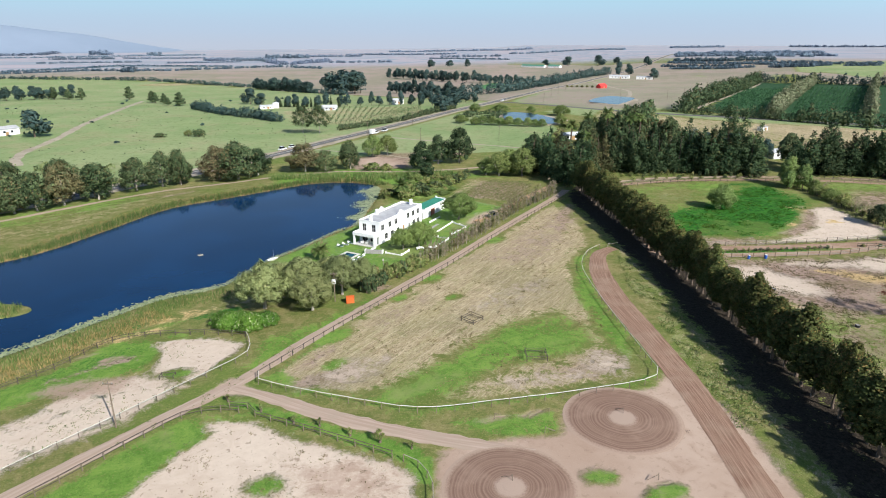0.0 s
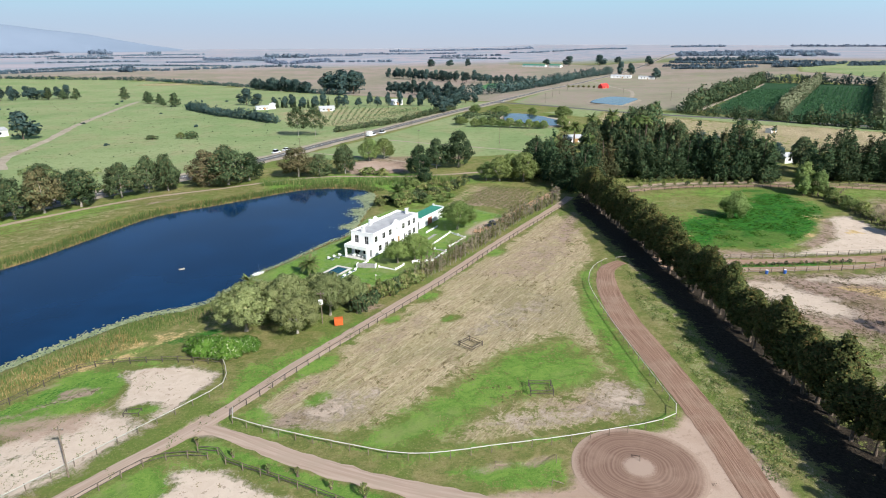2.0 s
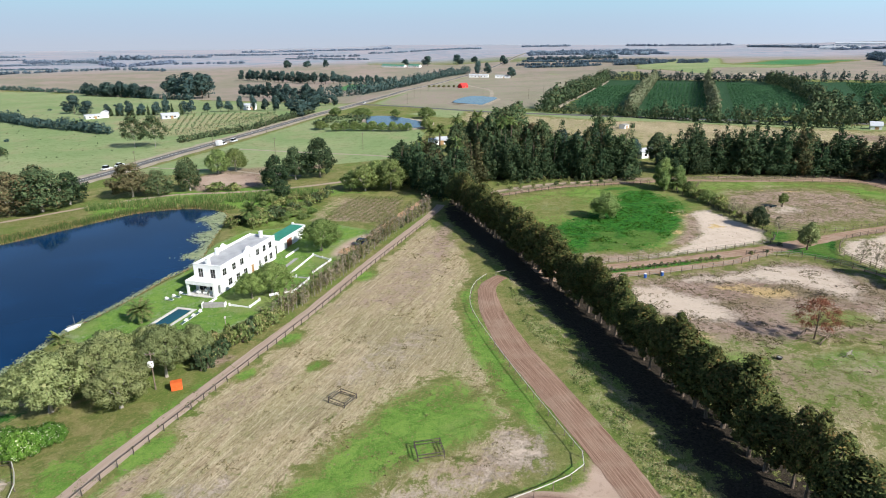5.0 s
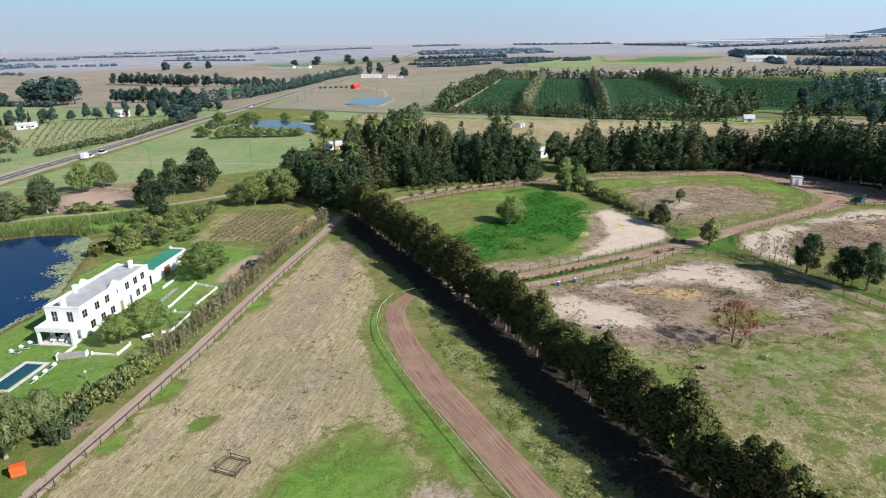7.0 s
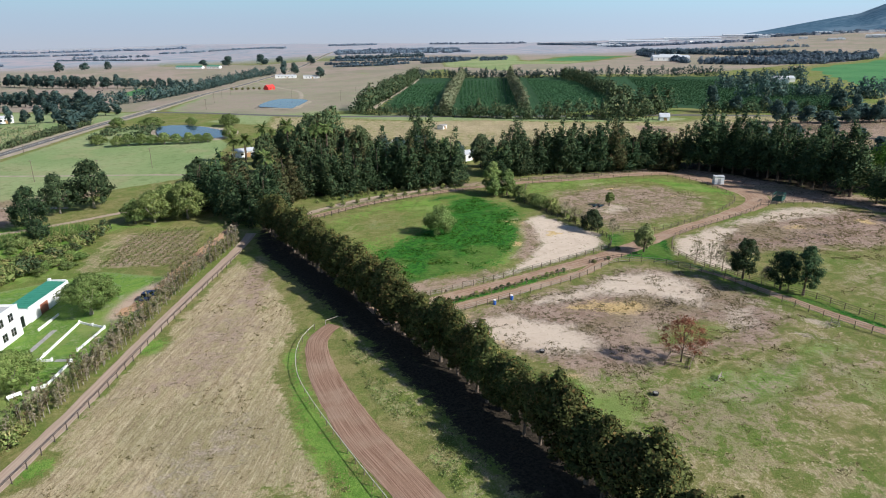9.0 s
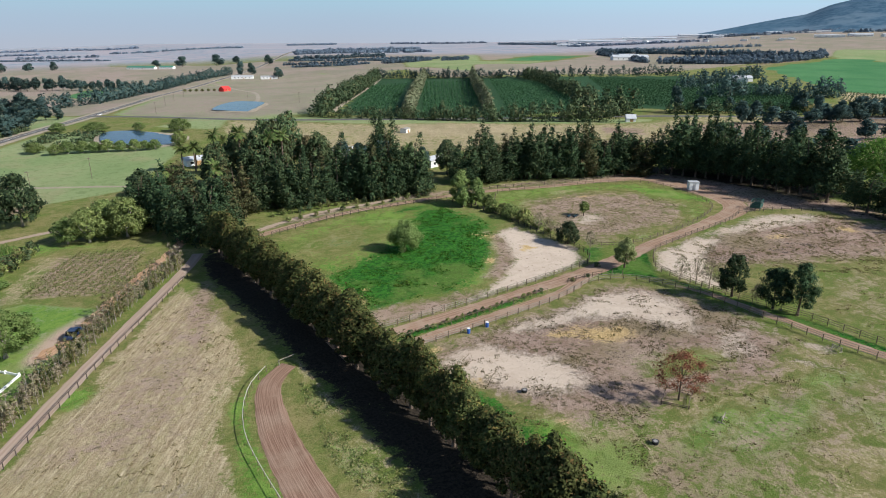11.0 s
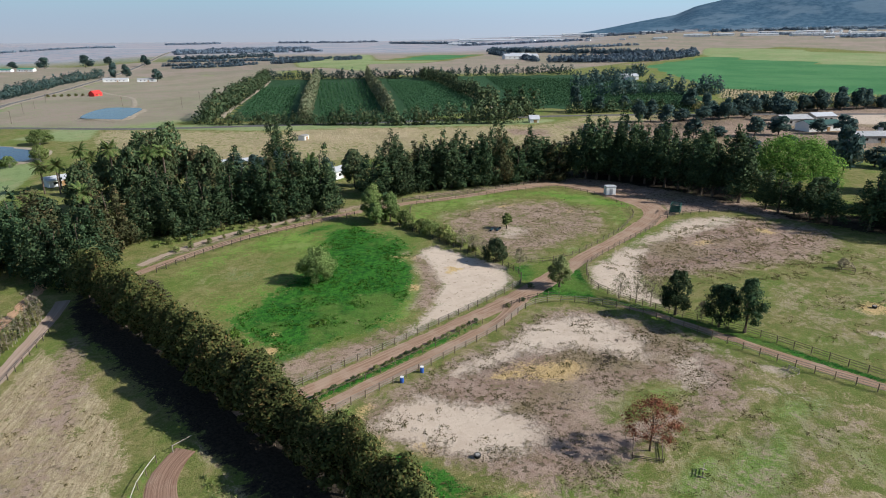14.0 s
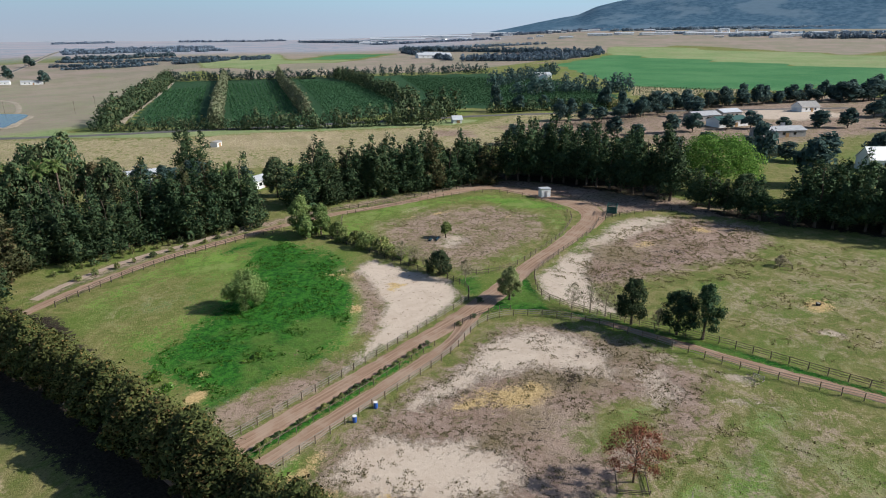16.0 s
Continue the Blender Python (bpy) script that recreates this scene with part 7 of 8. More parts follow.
for k, quad in enumerate(([(193, 446), (212, 424), (398, 728), (356, 732)], [(232, 413), (266, 402), (470, 692), (424, 732)], [(288, 395), (346, 380), (496, 606), (490, 680)],
                          [(372, 368), (442, 266), (636, 424), (590, 612)])):
    leaf_stuff("orchard_block", "dense dark-green orchard block in straight rows", block(quad, 4.4, 2.4), 0.95, M["leaf_orchard"], 60 + k, "orchard", 5, (0.7, 0.7, 1.0), 2.2)
leaf_stuff("vine_block", "pale vineyard rows in the far fields", block([(-78, 424), (-50, 400), (-16, 478), (-20, 535)], 6, 3) + block([(-78, 424), (-30, 500), (-20, 535), (-92, 555)], 6, 3), 0.8, M["leaf_gum"], 70, "vineyard", 4, (0.5, 0.5, 0.6), 0.8)
leaf_stuff("vine_block", "young vineyard rows below a green field", block([(524, 292), (612, 328), (630, 240), (552, 220)], 6.5, 2.5), 0.9, M["leaf_grove"], 71, "vineyard", 5, (0.5, 0.5, 0.8), 0.8)

# belts and hedges, each one mass of foliage
def belt(label, line, gap, h, w, seed, material, deep=1.5, count=70, leaf=0.26, name="tree_belt"):
    """A continuous belt of crowns along a plan line."""
    rg = np.random.RandomState(seed)
    pts = np.array(line, float)
    run = np.concatenate([[0], np.cumsum(np.linalg.norm(np.diff(pts, axis=0), axis=1))])
    n = max(2, int(run[-1] / gap))
    at = (np.arange(n) + rg.uniform(-0.5, 0.5, n)) / n * run[-1]
    x = np.interp(at, run, pts[:, 0]) + rg.uniform(-deep, deep, n)
    y = np.interp(at, run, pts[:, 1]) + rg.uniform(-deep, deep, n)
    hh, ww = h * rg.uniform(0.62, 1.18, n), w * rg.uniform(0.6, 1.2, n)
    mid = np.c_[x, y, land(x, y) + hh * 0.46]
    rad = np.c_[ww * 0.5, ww * 0.5, hh * 0.54]
    d = rg.normal(size=(n * count, 3))
    d /= np.linalg.norm(d, axis=1, keepdims=True)
    taper = 1 - 0.45 * np.clip(d[:, 2:3], 0, 1)
    p = np.repeat(mid, count, 0) + d * np.c_[taper, taper, np.ones_like(taper)] * np.repeat(rad, count, 0) * rg.uniform(0.6, 1.12, (n * count, 1))
    v, f = leaves(p, np.repeat(np.maximum(ww, hh * 0.7), count)[:, None] * leaf, rg, d, 0.35, 0.8)
    me = mesh_of(name, v, f, material, True)
    soft = d + rg.normal(0, 0.25, d.shape)
    soft /= np.linalg.norm(soft, axis=1, keepdims=True)
    me.normals_split_custom_set_from_vertices(np.repeat(soft, 3, 0).tolist())
    return tagged(new(name, me), label, "trees", kind="stuff")


# windbreaks and hedges of the orchards
WB = "tall olive-brown windbreak between orchard blocks"
belt("tall dark-green windbreak beside the orchards", [(170, 446), (221, 523), (330, 704), (449, 905)], 3.6, 15, 11, 801, M["leaf_grove"], 2.5, 130, 0.13)
belt(WB, [(211, 400), (318, 567), (400, 696), (490, 836)], 2.6, 13, 8, 802, M["leaf_poplar"], 0.6, 140, 0.14)
belt(WB, [(278, 405), (371, 544), (530, 775)], 2.6, 12.5, 8, 803, M["leaf_poplar"], 0.6, 140, 0.14)
belt("dark-green windbreak between orchard blocks", [(352, 378), (420, 484), (490, 580), (542, 680)], 3.6, 13, 10, 804, M["leaf_grove"], 2.0, 130, 0.14)
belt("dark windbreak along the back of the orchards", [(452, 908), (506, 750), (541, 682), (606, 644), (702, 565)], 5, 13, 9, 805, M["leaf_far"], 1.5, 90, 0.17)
belt("group of tall dark trees at the orchard corner", [(290, 336), (312, 328), (338, 334)], 2.6, 17, 12, 817, M["leaf_grove"], 3, 140, 0.12)
belt("dense dark hedge along the front of the orchards", [(222, 384), (251, 352), (282, 328), (300, 310)], 2.4, 11.0, 7.5, 818, M["leaf_grove"], 1.2, 130, 0.13)
belt("dense dark hedge along the front of the orchards", [(172, 440), (195, 416), (224, 382)], 2.4, 7.0, 6.0, 806, M["leaf_grove"], 1.0, 110, 0.14)
belt("dense dark hedge along the front of the orchards", [(356, 318), (402, 288), (428, 260)], 2.6, 8.0, 7, 807, M["leaf_grove"], 1.0, 100, 0.15)
belt("dark-green hedge along the country road", [(-66, 390), (-50, 408), (-27, 434), (-14, 466), (-4, 486), (10, 516)], 3, 4.2, 5.5, 808, M["leaf_grove"], 1.0, 100, 0.15)
belt("dark-green belt of tall trees along the country road", [(20, 700), (66, 745), (126, 882), (229, 1101), (327, 1240)], 6, 15, 12, 809, M["leaf_far"], 3, 90, 0.17)
belt("dense dark-green hedge beside the white farmhouse", [(-224, 564), (-173, 498), (-140, 468), (-113, 438)], 3.6, 7.5, 8, 810, M["leaf_far"], 1.2, 110, 0.15)
belt("straggling pale scrub along the pasture's edge", [(-215, 268), (-190, 272), (-160, 268), (-135, 276)], 5, 3.5, 8, 811, M["leaf_olive"], 5, 60, 0.14)

belt("dark green reeds and scrub beside a pond", [(13, 436), (22, 458), (32, 464), (44, 455), (36, 440), (24, 430)], 3, 3.0, 8, 816, M["leaf_grove"], 3, 70, 0.12)

# trees and belts of the far country
protos = []
for i in range(4):
    cl = round_clumps(12, 9, 0.4, 14, 840 + i, 0.25, 1.0, 0.66, (0.30, 0.48))
    protos.append(tree_thing("field_tree", "dark-green tree in a far field belt", "tree", "far belts",
                             trunk_mesh("trunk", 7, 0.22, [], M["bark"], 90 + i, sides=5), crown_mesh("crown", cl, 950, 1.0, M["leaf_far"], 860 + i, 0.5)))
spots = []
spots += row_of([(79, 1045), (125, 1002)], 10, 13, 12, R, 0.2)
spots += row_of([(-103, 1240), (-2, 1105), (71, 1040)], 13, 18, 15, R, 0.2)
spots += row_of([(-67, 822), (-13, 746), (22, 700)], 11, 14, 12, R, 0.25)
spots += row_of([(-290, 985), (-235, 930), (-185, 880)], 13, 17, 18, R, 0.25)
spots += [(-134, 838, 33, 34), (-115, 820, 30, 30), (-152, 850, 28, 30), (-128, 822, 26, 30), (-108, 838, 28, 26)]
spots += row_of([(-151, 580), (-112, 563), (-70, 570), (-30, 560), (8, 540)], 10, 11, 8, R, 0.35)
spots += row_of([(-20, 640), (5, 610), (28, 575)], 10, 12, 10, R, 0.3)
spots += row_of([(-504, 713), (-473, 758), (-455, 770)], 9, 14, 14, R, 0.25)
spots += [(-4, 491, 13, 17), (8, 523, 12.5, 18), (0, 507, 12, 15)]
stand(protos, spots, 12, 9, R, 2.5)
for p in protos:
    p["label"], p["group"] = "broad grey-green tree standing alone on the plain", "plain trees"
stand(protos, [(-253, 381, 17, 19), (-192, 624, 16, 17), (-177, 607, 11.4, 16)], 12, 9, R, 1)
# trees farther out take leaves with haze in their colour
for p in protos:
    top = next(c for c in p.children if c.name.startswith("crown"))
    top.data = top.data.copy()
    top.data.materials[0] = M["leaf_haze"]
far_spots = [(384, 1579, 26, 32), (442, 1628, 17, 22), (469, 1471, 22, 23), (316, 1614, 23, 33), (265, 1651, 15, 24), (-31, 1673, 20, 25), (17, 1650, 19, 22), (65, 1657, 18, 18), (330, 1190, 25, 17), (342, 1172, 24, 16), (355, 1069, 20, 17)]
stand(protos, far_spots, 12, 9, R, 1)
for p in protos:
    p.name, p["label"], p["group"] = "grove_tree", "dark-green tree about the farm yard", "grove belts"
    next(c for c in p.children if c.name.startswith("crown")).data.materials[0] = M["leaf_far"]
belt("grove of dark-green trees about two farmhouses", [(472, 366), (500, 352), (525, 335), (556, 306)], 3.2, 15, 12, 812, M["leaf_far"], 7, 110, 0.15)
belt("grove of dark-green trees about two farmhouses", [(528, 430), (600, 455), (690, 480), (758, 492)], 7, 15, 13, 813, M["leaf_far"], 10, 100, 0.15)
belt("half-bare brownish trees along the farm yard", [(418, 262), (455, 236), (485, 222), (520, 204), (590, 170)], 2.6, 9, 9, 814, M["leaf_vine"], 5, 80, 0.13)
spots = row_of([(400, 250), (440, 232), (490, 205), (555, 170), (620, 130)], 7, 11, 11, R, 0.4)
spots += row_of([(350, 262), (385, 240), (410, 228)], 8, 10, 11, R, 0.35) + row_of([(560, 150), (600, 120), (650, 70)], 8, 16, 17, R, 0.3)
spots += [(365, 318, 17, 12), (372, 308, 12, 11), (420, 268, 16, 13), (395, 300, 10, 9)]
spots += row_of([(260, 210), (285, 170), (300, 130), (310, 100), (330, 70)], 14, 10, 12, R, 0.3)
spots += row_of([(270, 240), (310, 215), (350, 190), (400, 150), (420, 110)], 17, 8, 11, R, 0.35)
spots += row_of([(470, 120), (520, 100), (600, 70)], 12, 14, 15, R, 0.3)
spots += row_of([(118, 290), (140, 300), (128, 270), (150, 262)], 9, 9, 8, R, 0.35)
spots += [(272, 137, 19, 11), (255, 120, 16, 13), (415, 210, 13, 14)]
stand(protos, spots, 12, 9, R, 2.5)
drop_protos(protos)


# pointed cypresses beside the vines, pines of the pasture
protos = []
for i in range(3):
    cl = [(0, 0, 0.8 + 0.62 * j, 1.25 - 0.085 * j, 1.25 - 0.085 * j, 0.8) for j in range(14)]
    protos.append(tree_thing("cypress_tree", "slender pointed dark cypress in a row", "tree", "cypress row", trunk_mesh("trunk", 3, 0.15, [], M["bark"], 95 + i, sides=5), crown_mesh("crown", cl, 420, 0.7, M["leaf_grove"], 880 + i, 0.5)))
stand(protos, [(-149 + i * 4.2, 575 - i * 1.1, R.uniform(7, 12), R.uniform(2.4, 3.4)) for i in range(9)] + [(-100, 560, 11, 3), (-92, 556, 10, 3)], 10, 2.5, R, 0.5)
drop_protos(protos)
protos = []
for i in range(2):
    cl = [(1.6 * math.cos(2.4 * j) * (1 - j / 11), 1.6 * math.sin(2.4 * j) * (1 - j / 11), 2.0 + 0.75 * j, 3.4 - 0.25 * j, 3.4 - 0.25 * j, 0.75) for j in range(9)]
    protos.append(tree_thing("pine_tree", "dark layered pine standing in the pasture", "tree", "pasture pines", trunk_mesh("trunk", 7.5, 0.3, [], M["bark"], 97 + i, sides=6), crown_mesh("crown", cl, 900, 0.8, M["leaf_grove"], 890 + i, 0.4)))
stand(protos, [(-367, 735, 15, 14), (-309, 666, 13, 13), (-302, 660, 12, 11), (-290, 652, 11, 10), (-257, 609, 13, 14), (-270, 615, 8, 8), (-459, 742, 15, 12), (-441, 741, 13, 12), (-426, 740, 14, 13)], 9, 9, R, 1)
drop_protos(protos)
protos = [bushy("field_bush", "small dark bush dotted in the pasture", "pasture bushes", M["leaf_far"], 3, 4, 895 + i, 160, 0.6, 0.05) for i in range(2)]
stand(protos, [(R.uniform(-420, -150), R.uniform(300, 720), R.uniform(1.2, 2.6), R.uniform(2, 4.5)) for i in range(18)], 3, 4, R, 1, 0.1)
drop_protos(protos)

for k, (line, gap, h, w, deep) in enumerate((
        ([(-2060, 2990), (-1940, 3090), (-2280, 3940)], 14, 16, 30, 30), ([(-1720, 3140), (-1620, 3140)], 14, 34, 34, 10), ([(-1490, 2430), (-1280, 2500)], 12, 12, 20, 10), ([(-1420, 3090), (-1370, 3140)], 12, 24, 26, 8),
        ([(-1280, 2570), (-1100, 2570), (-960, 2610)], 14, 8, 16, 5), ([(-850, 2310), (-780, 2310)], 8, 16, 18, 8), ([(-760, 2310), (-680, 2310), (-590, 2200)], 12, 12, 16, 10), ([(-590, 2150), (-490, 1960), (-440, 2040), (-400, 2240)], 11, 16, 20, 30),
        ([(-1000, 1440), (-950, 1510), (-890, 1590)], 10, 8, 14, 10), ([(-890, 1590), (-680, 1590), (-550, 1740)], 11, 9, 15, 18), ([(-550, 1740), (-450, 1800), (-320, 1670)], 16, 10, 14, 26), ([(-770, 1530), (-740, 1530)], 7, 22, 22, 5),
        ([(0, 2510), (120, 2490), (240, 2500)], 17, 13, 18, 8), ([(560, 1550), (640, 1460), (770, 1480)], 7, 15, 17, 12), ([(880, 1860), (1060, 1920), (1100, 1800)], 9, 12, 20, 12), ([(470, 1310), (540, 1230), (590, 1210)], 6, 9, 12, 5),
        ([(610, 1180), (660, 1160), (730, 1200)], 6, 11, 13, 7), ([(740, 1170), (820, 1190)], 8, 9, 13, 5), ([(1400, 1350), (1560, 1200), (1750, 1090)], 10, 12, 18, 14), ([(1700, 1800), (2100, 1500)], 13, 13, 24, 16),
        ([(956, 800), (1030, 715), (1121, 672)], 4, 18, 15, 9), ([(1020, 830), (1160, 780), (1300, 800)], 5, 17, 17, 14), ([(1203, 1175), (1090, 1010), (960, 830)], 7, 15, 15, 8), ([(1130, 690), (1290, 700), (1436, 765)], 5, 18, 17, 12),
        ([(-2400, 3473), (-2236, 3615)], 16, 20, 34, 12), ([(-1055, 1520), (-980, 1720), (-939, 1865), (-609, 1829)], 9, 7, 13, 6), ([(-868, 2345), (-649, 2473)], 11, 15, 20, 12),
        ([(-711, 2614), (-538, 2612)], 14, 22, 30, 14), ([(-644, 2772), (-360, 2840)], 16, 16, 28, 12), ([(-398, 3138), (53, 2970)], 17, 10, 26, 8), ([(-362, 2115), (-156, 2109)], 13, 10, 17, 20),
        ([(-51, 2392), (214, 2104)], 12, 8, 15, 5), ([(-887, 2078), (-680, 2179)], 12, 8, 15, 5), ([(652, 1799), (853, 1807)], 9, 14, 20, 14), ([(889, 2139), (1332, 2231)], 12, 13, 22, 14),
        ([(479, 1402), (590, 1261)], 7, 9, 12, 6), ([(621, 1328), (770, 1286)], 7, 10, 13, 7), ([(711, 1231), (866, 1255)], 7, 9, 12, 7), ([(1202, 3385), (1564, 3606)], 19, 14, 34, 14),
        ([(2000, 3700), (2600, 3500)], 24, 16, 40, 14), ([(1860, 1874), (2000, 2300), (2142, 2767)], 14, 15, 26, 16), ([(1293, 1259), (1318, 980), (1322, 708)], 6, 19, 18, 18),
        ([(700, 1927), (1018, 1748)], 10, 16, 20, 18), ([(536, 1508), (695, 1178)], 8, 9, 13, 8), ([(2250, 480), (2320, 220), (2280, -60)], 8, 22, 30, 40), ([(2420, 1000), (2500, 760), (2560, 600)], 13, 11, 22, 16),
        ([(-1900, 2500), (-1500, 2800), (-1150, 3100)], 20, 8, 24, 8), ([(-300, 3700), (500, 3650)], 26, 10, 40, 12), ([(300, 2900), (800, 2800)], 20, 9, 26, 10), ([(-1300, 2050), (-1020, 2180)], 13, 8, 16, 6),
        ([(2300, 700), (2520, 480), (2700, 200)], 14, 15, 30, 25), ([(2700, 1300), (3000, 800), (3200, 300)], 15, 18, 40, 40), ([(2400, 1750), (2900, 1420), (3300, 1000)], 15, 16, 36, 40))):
    # past 1900 m the paler leaves: haze by distance, held in the colour
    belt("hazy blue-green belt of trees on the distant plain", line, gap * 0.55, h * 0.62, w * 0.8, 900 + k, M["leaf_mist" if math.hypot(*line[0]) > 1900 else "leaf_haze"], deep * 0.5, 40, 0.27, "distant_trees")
belt("low dark hedge along the far edge of the pasture", [(-889, 1274), (-560, 1214)], 6, 7, 9, 951, M["leaf_far"], 1.5, 60, 0.2)
belt("low dark hedge along the far edge of the pasture", [(-560, 1214), (-314, 1034)], 6, 7, 9, 952, M["leaf_far"], 1.5, 60, 0.2)
belt("low dark hedge along the far edge of the pasture", [(-314, 1034), (-119, 790)], 6, 8, 9, 953, M["leaf_far"], 1.5, 60, 0.2)


# ---- hills, haze and sky at the horizon ----
def ridge(name, label, az0, az1, r0, r1, profile, material, n=160, m=26, seed=3):
    """A range of hills between two bearings: profile gives degrees above eye height by bearing."""
    az = np.radians(np.linspace(az0, az1, n))
    rr = np.linspace(r0, r1, m)
    A, D = np.meshgrid(az, rr)
    x, y = np.sin(A) * D, np.cos(A) * D
    top = np.interp(np.degrees(az), [p[0] for p in profile], [p[1] for p in profile])
    u = (D - r0) / (r1 - r0)
    crest = 50 + np.tan(np.radians(top))[None, :] * r1 * 0.92
    base = land(x, y)
    wob = np.array([[noise.noise(Vector((p * 0.0035, q * 0.0035, seed))) for p, q in zip(xr, yr)] for xr, yr in zip(x, y)])
    rise = smooth(u, 0.0, 0.85) ** 1.15
    z = base - 8 * (1 - u) + (crest - base) * rise * (1 + 0.16 * wob * (1 - u * 0.7))
    idx = np.arange(n * m).reshape(m, n)
    f = np.stack([idx[:-1, :-1], idx[:-1, 1:], idx[1:, 1:], idx[1:, :-1]], -1).reshape(-1, 4)
    return tagged(new(name, mesh_of(name, np.stack([x, y, z], -1).reshape(-1, 3), f, material, True)), label, "hill", kind="structure")


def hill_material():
    k = Nodes("hazy_wooded_hillside")
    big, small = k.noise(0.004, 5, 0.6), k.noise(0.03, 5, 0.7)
    # woods tinted blue throughout: the air's haze is part of the base colour
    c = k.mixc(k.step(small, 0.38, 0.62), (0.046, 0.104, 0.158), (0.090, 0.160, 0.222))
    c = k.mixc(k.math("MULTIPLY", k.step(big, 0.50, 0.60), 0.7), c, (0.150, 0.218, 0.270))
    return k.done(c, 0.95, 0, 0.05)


ridge("hill_east", "wooded hill rising over the farmland, blue-grey with painted haze", 53, 128, 2900, 4500,
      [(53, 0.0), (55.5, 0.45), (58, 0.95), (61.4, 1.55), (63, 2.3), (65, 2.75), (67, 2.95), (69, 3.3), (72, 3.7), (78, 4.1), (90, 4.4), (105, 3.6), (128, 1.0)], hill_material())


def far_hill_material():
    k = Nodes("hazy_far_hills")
    # pale blue near the backdrop's own tone, so haze is painted on
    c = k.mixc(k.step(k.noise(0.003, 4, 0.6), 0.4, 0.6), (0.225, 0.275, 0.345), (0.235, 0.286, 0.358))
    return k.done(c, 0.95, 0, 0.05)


ridge("hill_west", "faint hills beyond the plain, haze-blue in colour", -50, -16, 3900, 4780, [(-50, 1.1), (-36, 1.2), (-33.7, 0.9), (-31.3, 0.62), (-29, 0.3), (-27, -0.1), (-24, -0.7), (-20, -1.3), (-16, -1.8)], far_hill_material(), 80, 10, 5)


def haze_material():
    """Hazy air over the far plain: a plain glowing backdrop, painted from mauve to blue, that clears upwards."""
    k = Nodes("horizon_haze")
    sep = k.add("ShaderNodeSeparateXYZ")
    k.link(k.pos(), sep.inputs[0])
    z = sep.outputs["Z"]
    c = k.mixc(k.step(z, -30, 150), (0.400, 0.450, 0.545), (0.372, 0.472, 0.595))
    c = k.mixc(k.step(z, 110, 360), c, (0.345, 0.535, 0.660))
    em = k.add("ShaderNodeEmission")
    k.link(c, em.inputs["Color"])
    # the glow is painted brighter towards the sun's side of the sky
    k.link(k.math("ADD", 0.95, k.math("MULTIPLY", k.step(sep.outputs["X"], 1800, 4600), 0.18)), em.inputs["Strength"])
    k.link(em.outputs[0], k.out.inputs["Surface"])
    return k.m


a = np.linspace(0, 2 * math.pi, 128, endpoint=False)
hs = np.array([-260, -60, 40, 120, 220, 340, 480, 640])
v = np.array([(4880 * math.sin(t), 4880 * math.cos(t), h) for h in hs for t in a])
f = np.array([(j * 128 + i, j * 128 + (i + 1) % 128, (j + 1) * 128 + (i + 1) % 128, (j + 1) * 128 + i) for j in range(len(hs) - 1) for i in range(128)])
tagged(new("backdrop", mesh_of("backdrop", v, f, haze_material(), True)), "glowing backdrop of pale blue haze and sky at the horizon", "backdrop", kind="structure")


# ---- farm buildings of the middle distance ----
def shed(name, x, y, turn, length, width, height, wall, roof, label, group="", rise=0.35, windows=3, category="building"):
    """A gabled building: walls, two roof slopes, a door and windows on its long side."""
    ob = empty(name, pose(x, y, gz(x, y) - 0.1, 0, 0, turn), label, category, group)
    up = width * 0.5 * rise
    gab = [(-width / 2, 0), (width / 2, 0), (width / 2, height), (0, height + up), (-width / 2, height)]
    part("wall", prism(gab, length), M[wall], ob, m=pose(-length / 2, 0, 0, 0, 0, -90) @ Matrix.Translation((0, 0, 0)))
    slope = math.hypot(width / 2, up) + 0.4
    ang = math.degrees(math.atan2(up, width / 2))
    for s in (1, -1):
        part("roof", box(-length / 2 - 0.4, 0, 0, length / 2 + 0.4, slope, 0.12), M[roof], ob, m=pose(0, 0, height + up + 0.04, 0, 0, 0 if s > 0 else 180) @ pose(0, 0, 0, -ang, 0, 0))
    for s in (-1, 1):
        y0 = s * width / 2
        for i in range(windows):
            cx = -length / 2 + (i + 1) * length / (windows + 1)
            part("window", box(cx - 0.7, y0 - 0.06, height * 0.4, cx + 0.7, y0 + 0.06, height * 0.75), M["glass"], ob)
    part("door", box(-0.9, -width / 2 - 0.08, 0, 0.9, -width / 2 + 0.05, min(2.4, height * 0.8)), M["door_wood"], ob, m=pose(length * 0.08, 0, 0))
    return ob


shed("red_barn", 210, 836, 35, 12, 7, 3.2, "red", "red", "bright red wooden barn in a dry field", rise=0.8, windows=2, category="barn")
for i in range(7):
    x, y = 206 - i * 5.5, 842 + i * 6.5
    place(bushy("young_tree", "small round tree in a row by the red barn", "barn row", M["leaf_vine"], 3.2, 4.2, 970 + i, 240, 0.7, 0.3), x, y)
shed("long_shed", 222, 1560, -38, 62, 12, 4, "white_wall", "green_roof", "long white stable with a green roof", "far farm", windows=8)
shed("long_shed", 268, 1530, -38, 30, 12, 4.5, "white_wall", "green_roof", "white stable with a green roof", "far farm", windows=5)
shed("farm_shed", 308, 1108, -25, 34, 9, 4, "white_wall", "sheet", "low white farm building among trees", "far farm", windows=5)
shed("farm_shed", 342, 1076, -25, 26, 9, 4, "white_wall", "grey_roof", "low white farmhouse among trees", "far farm", windows=4)
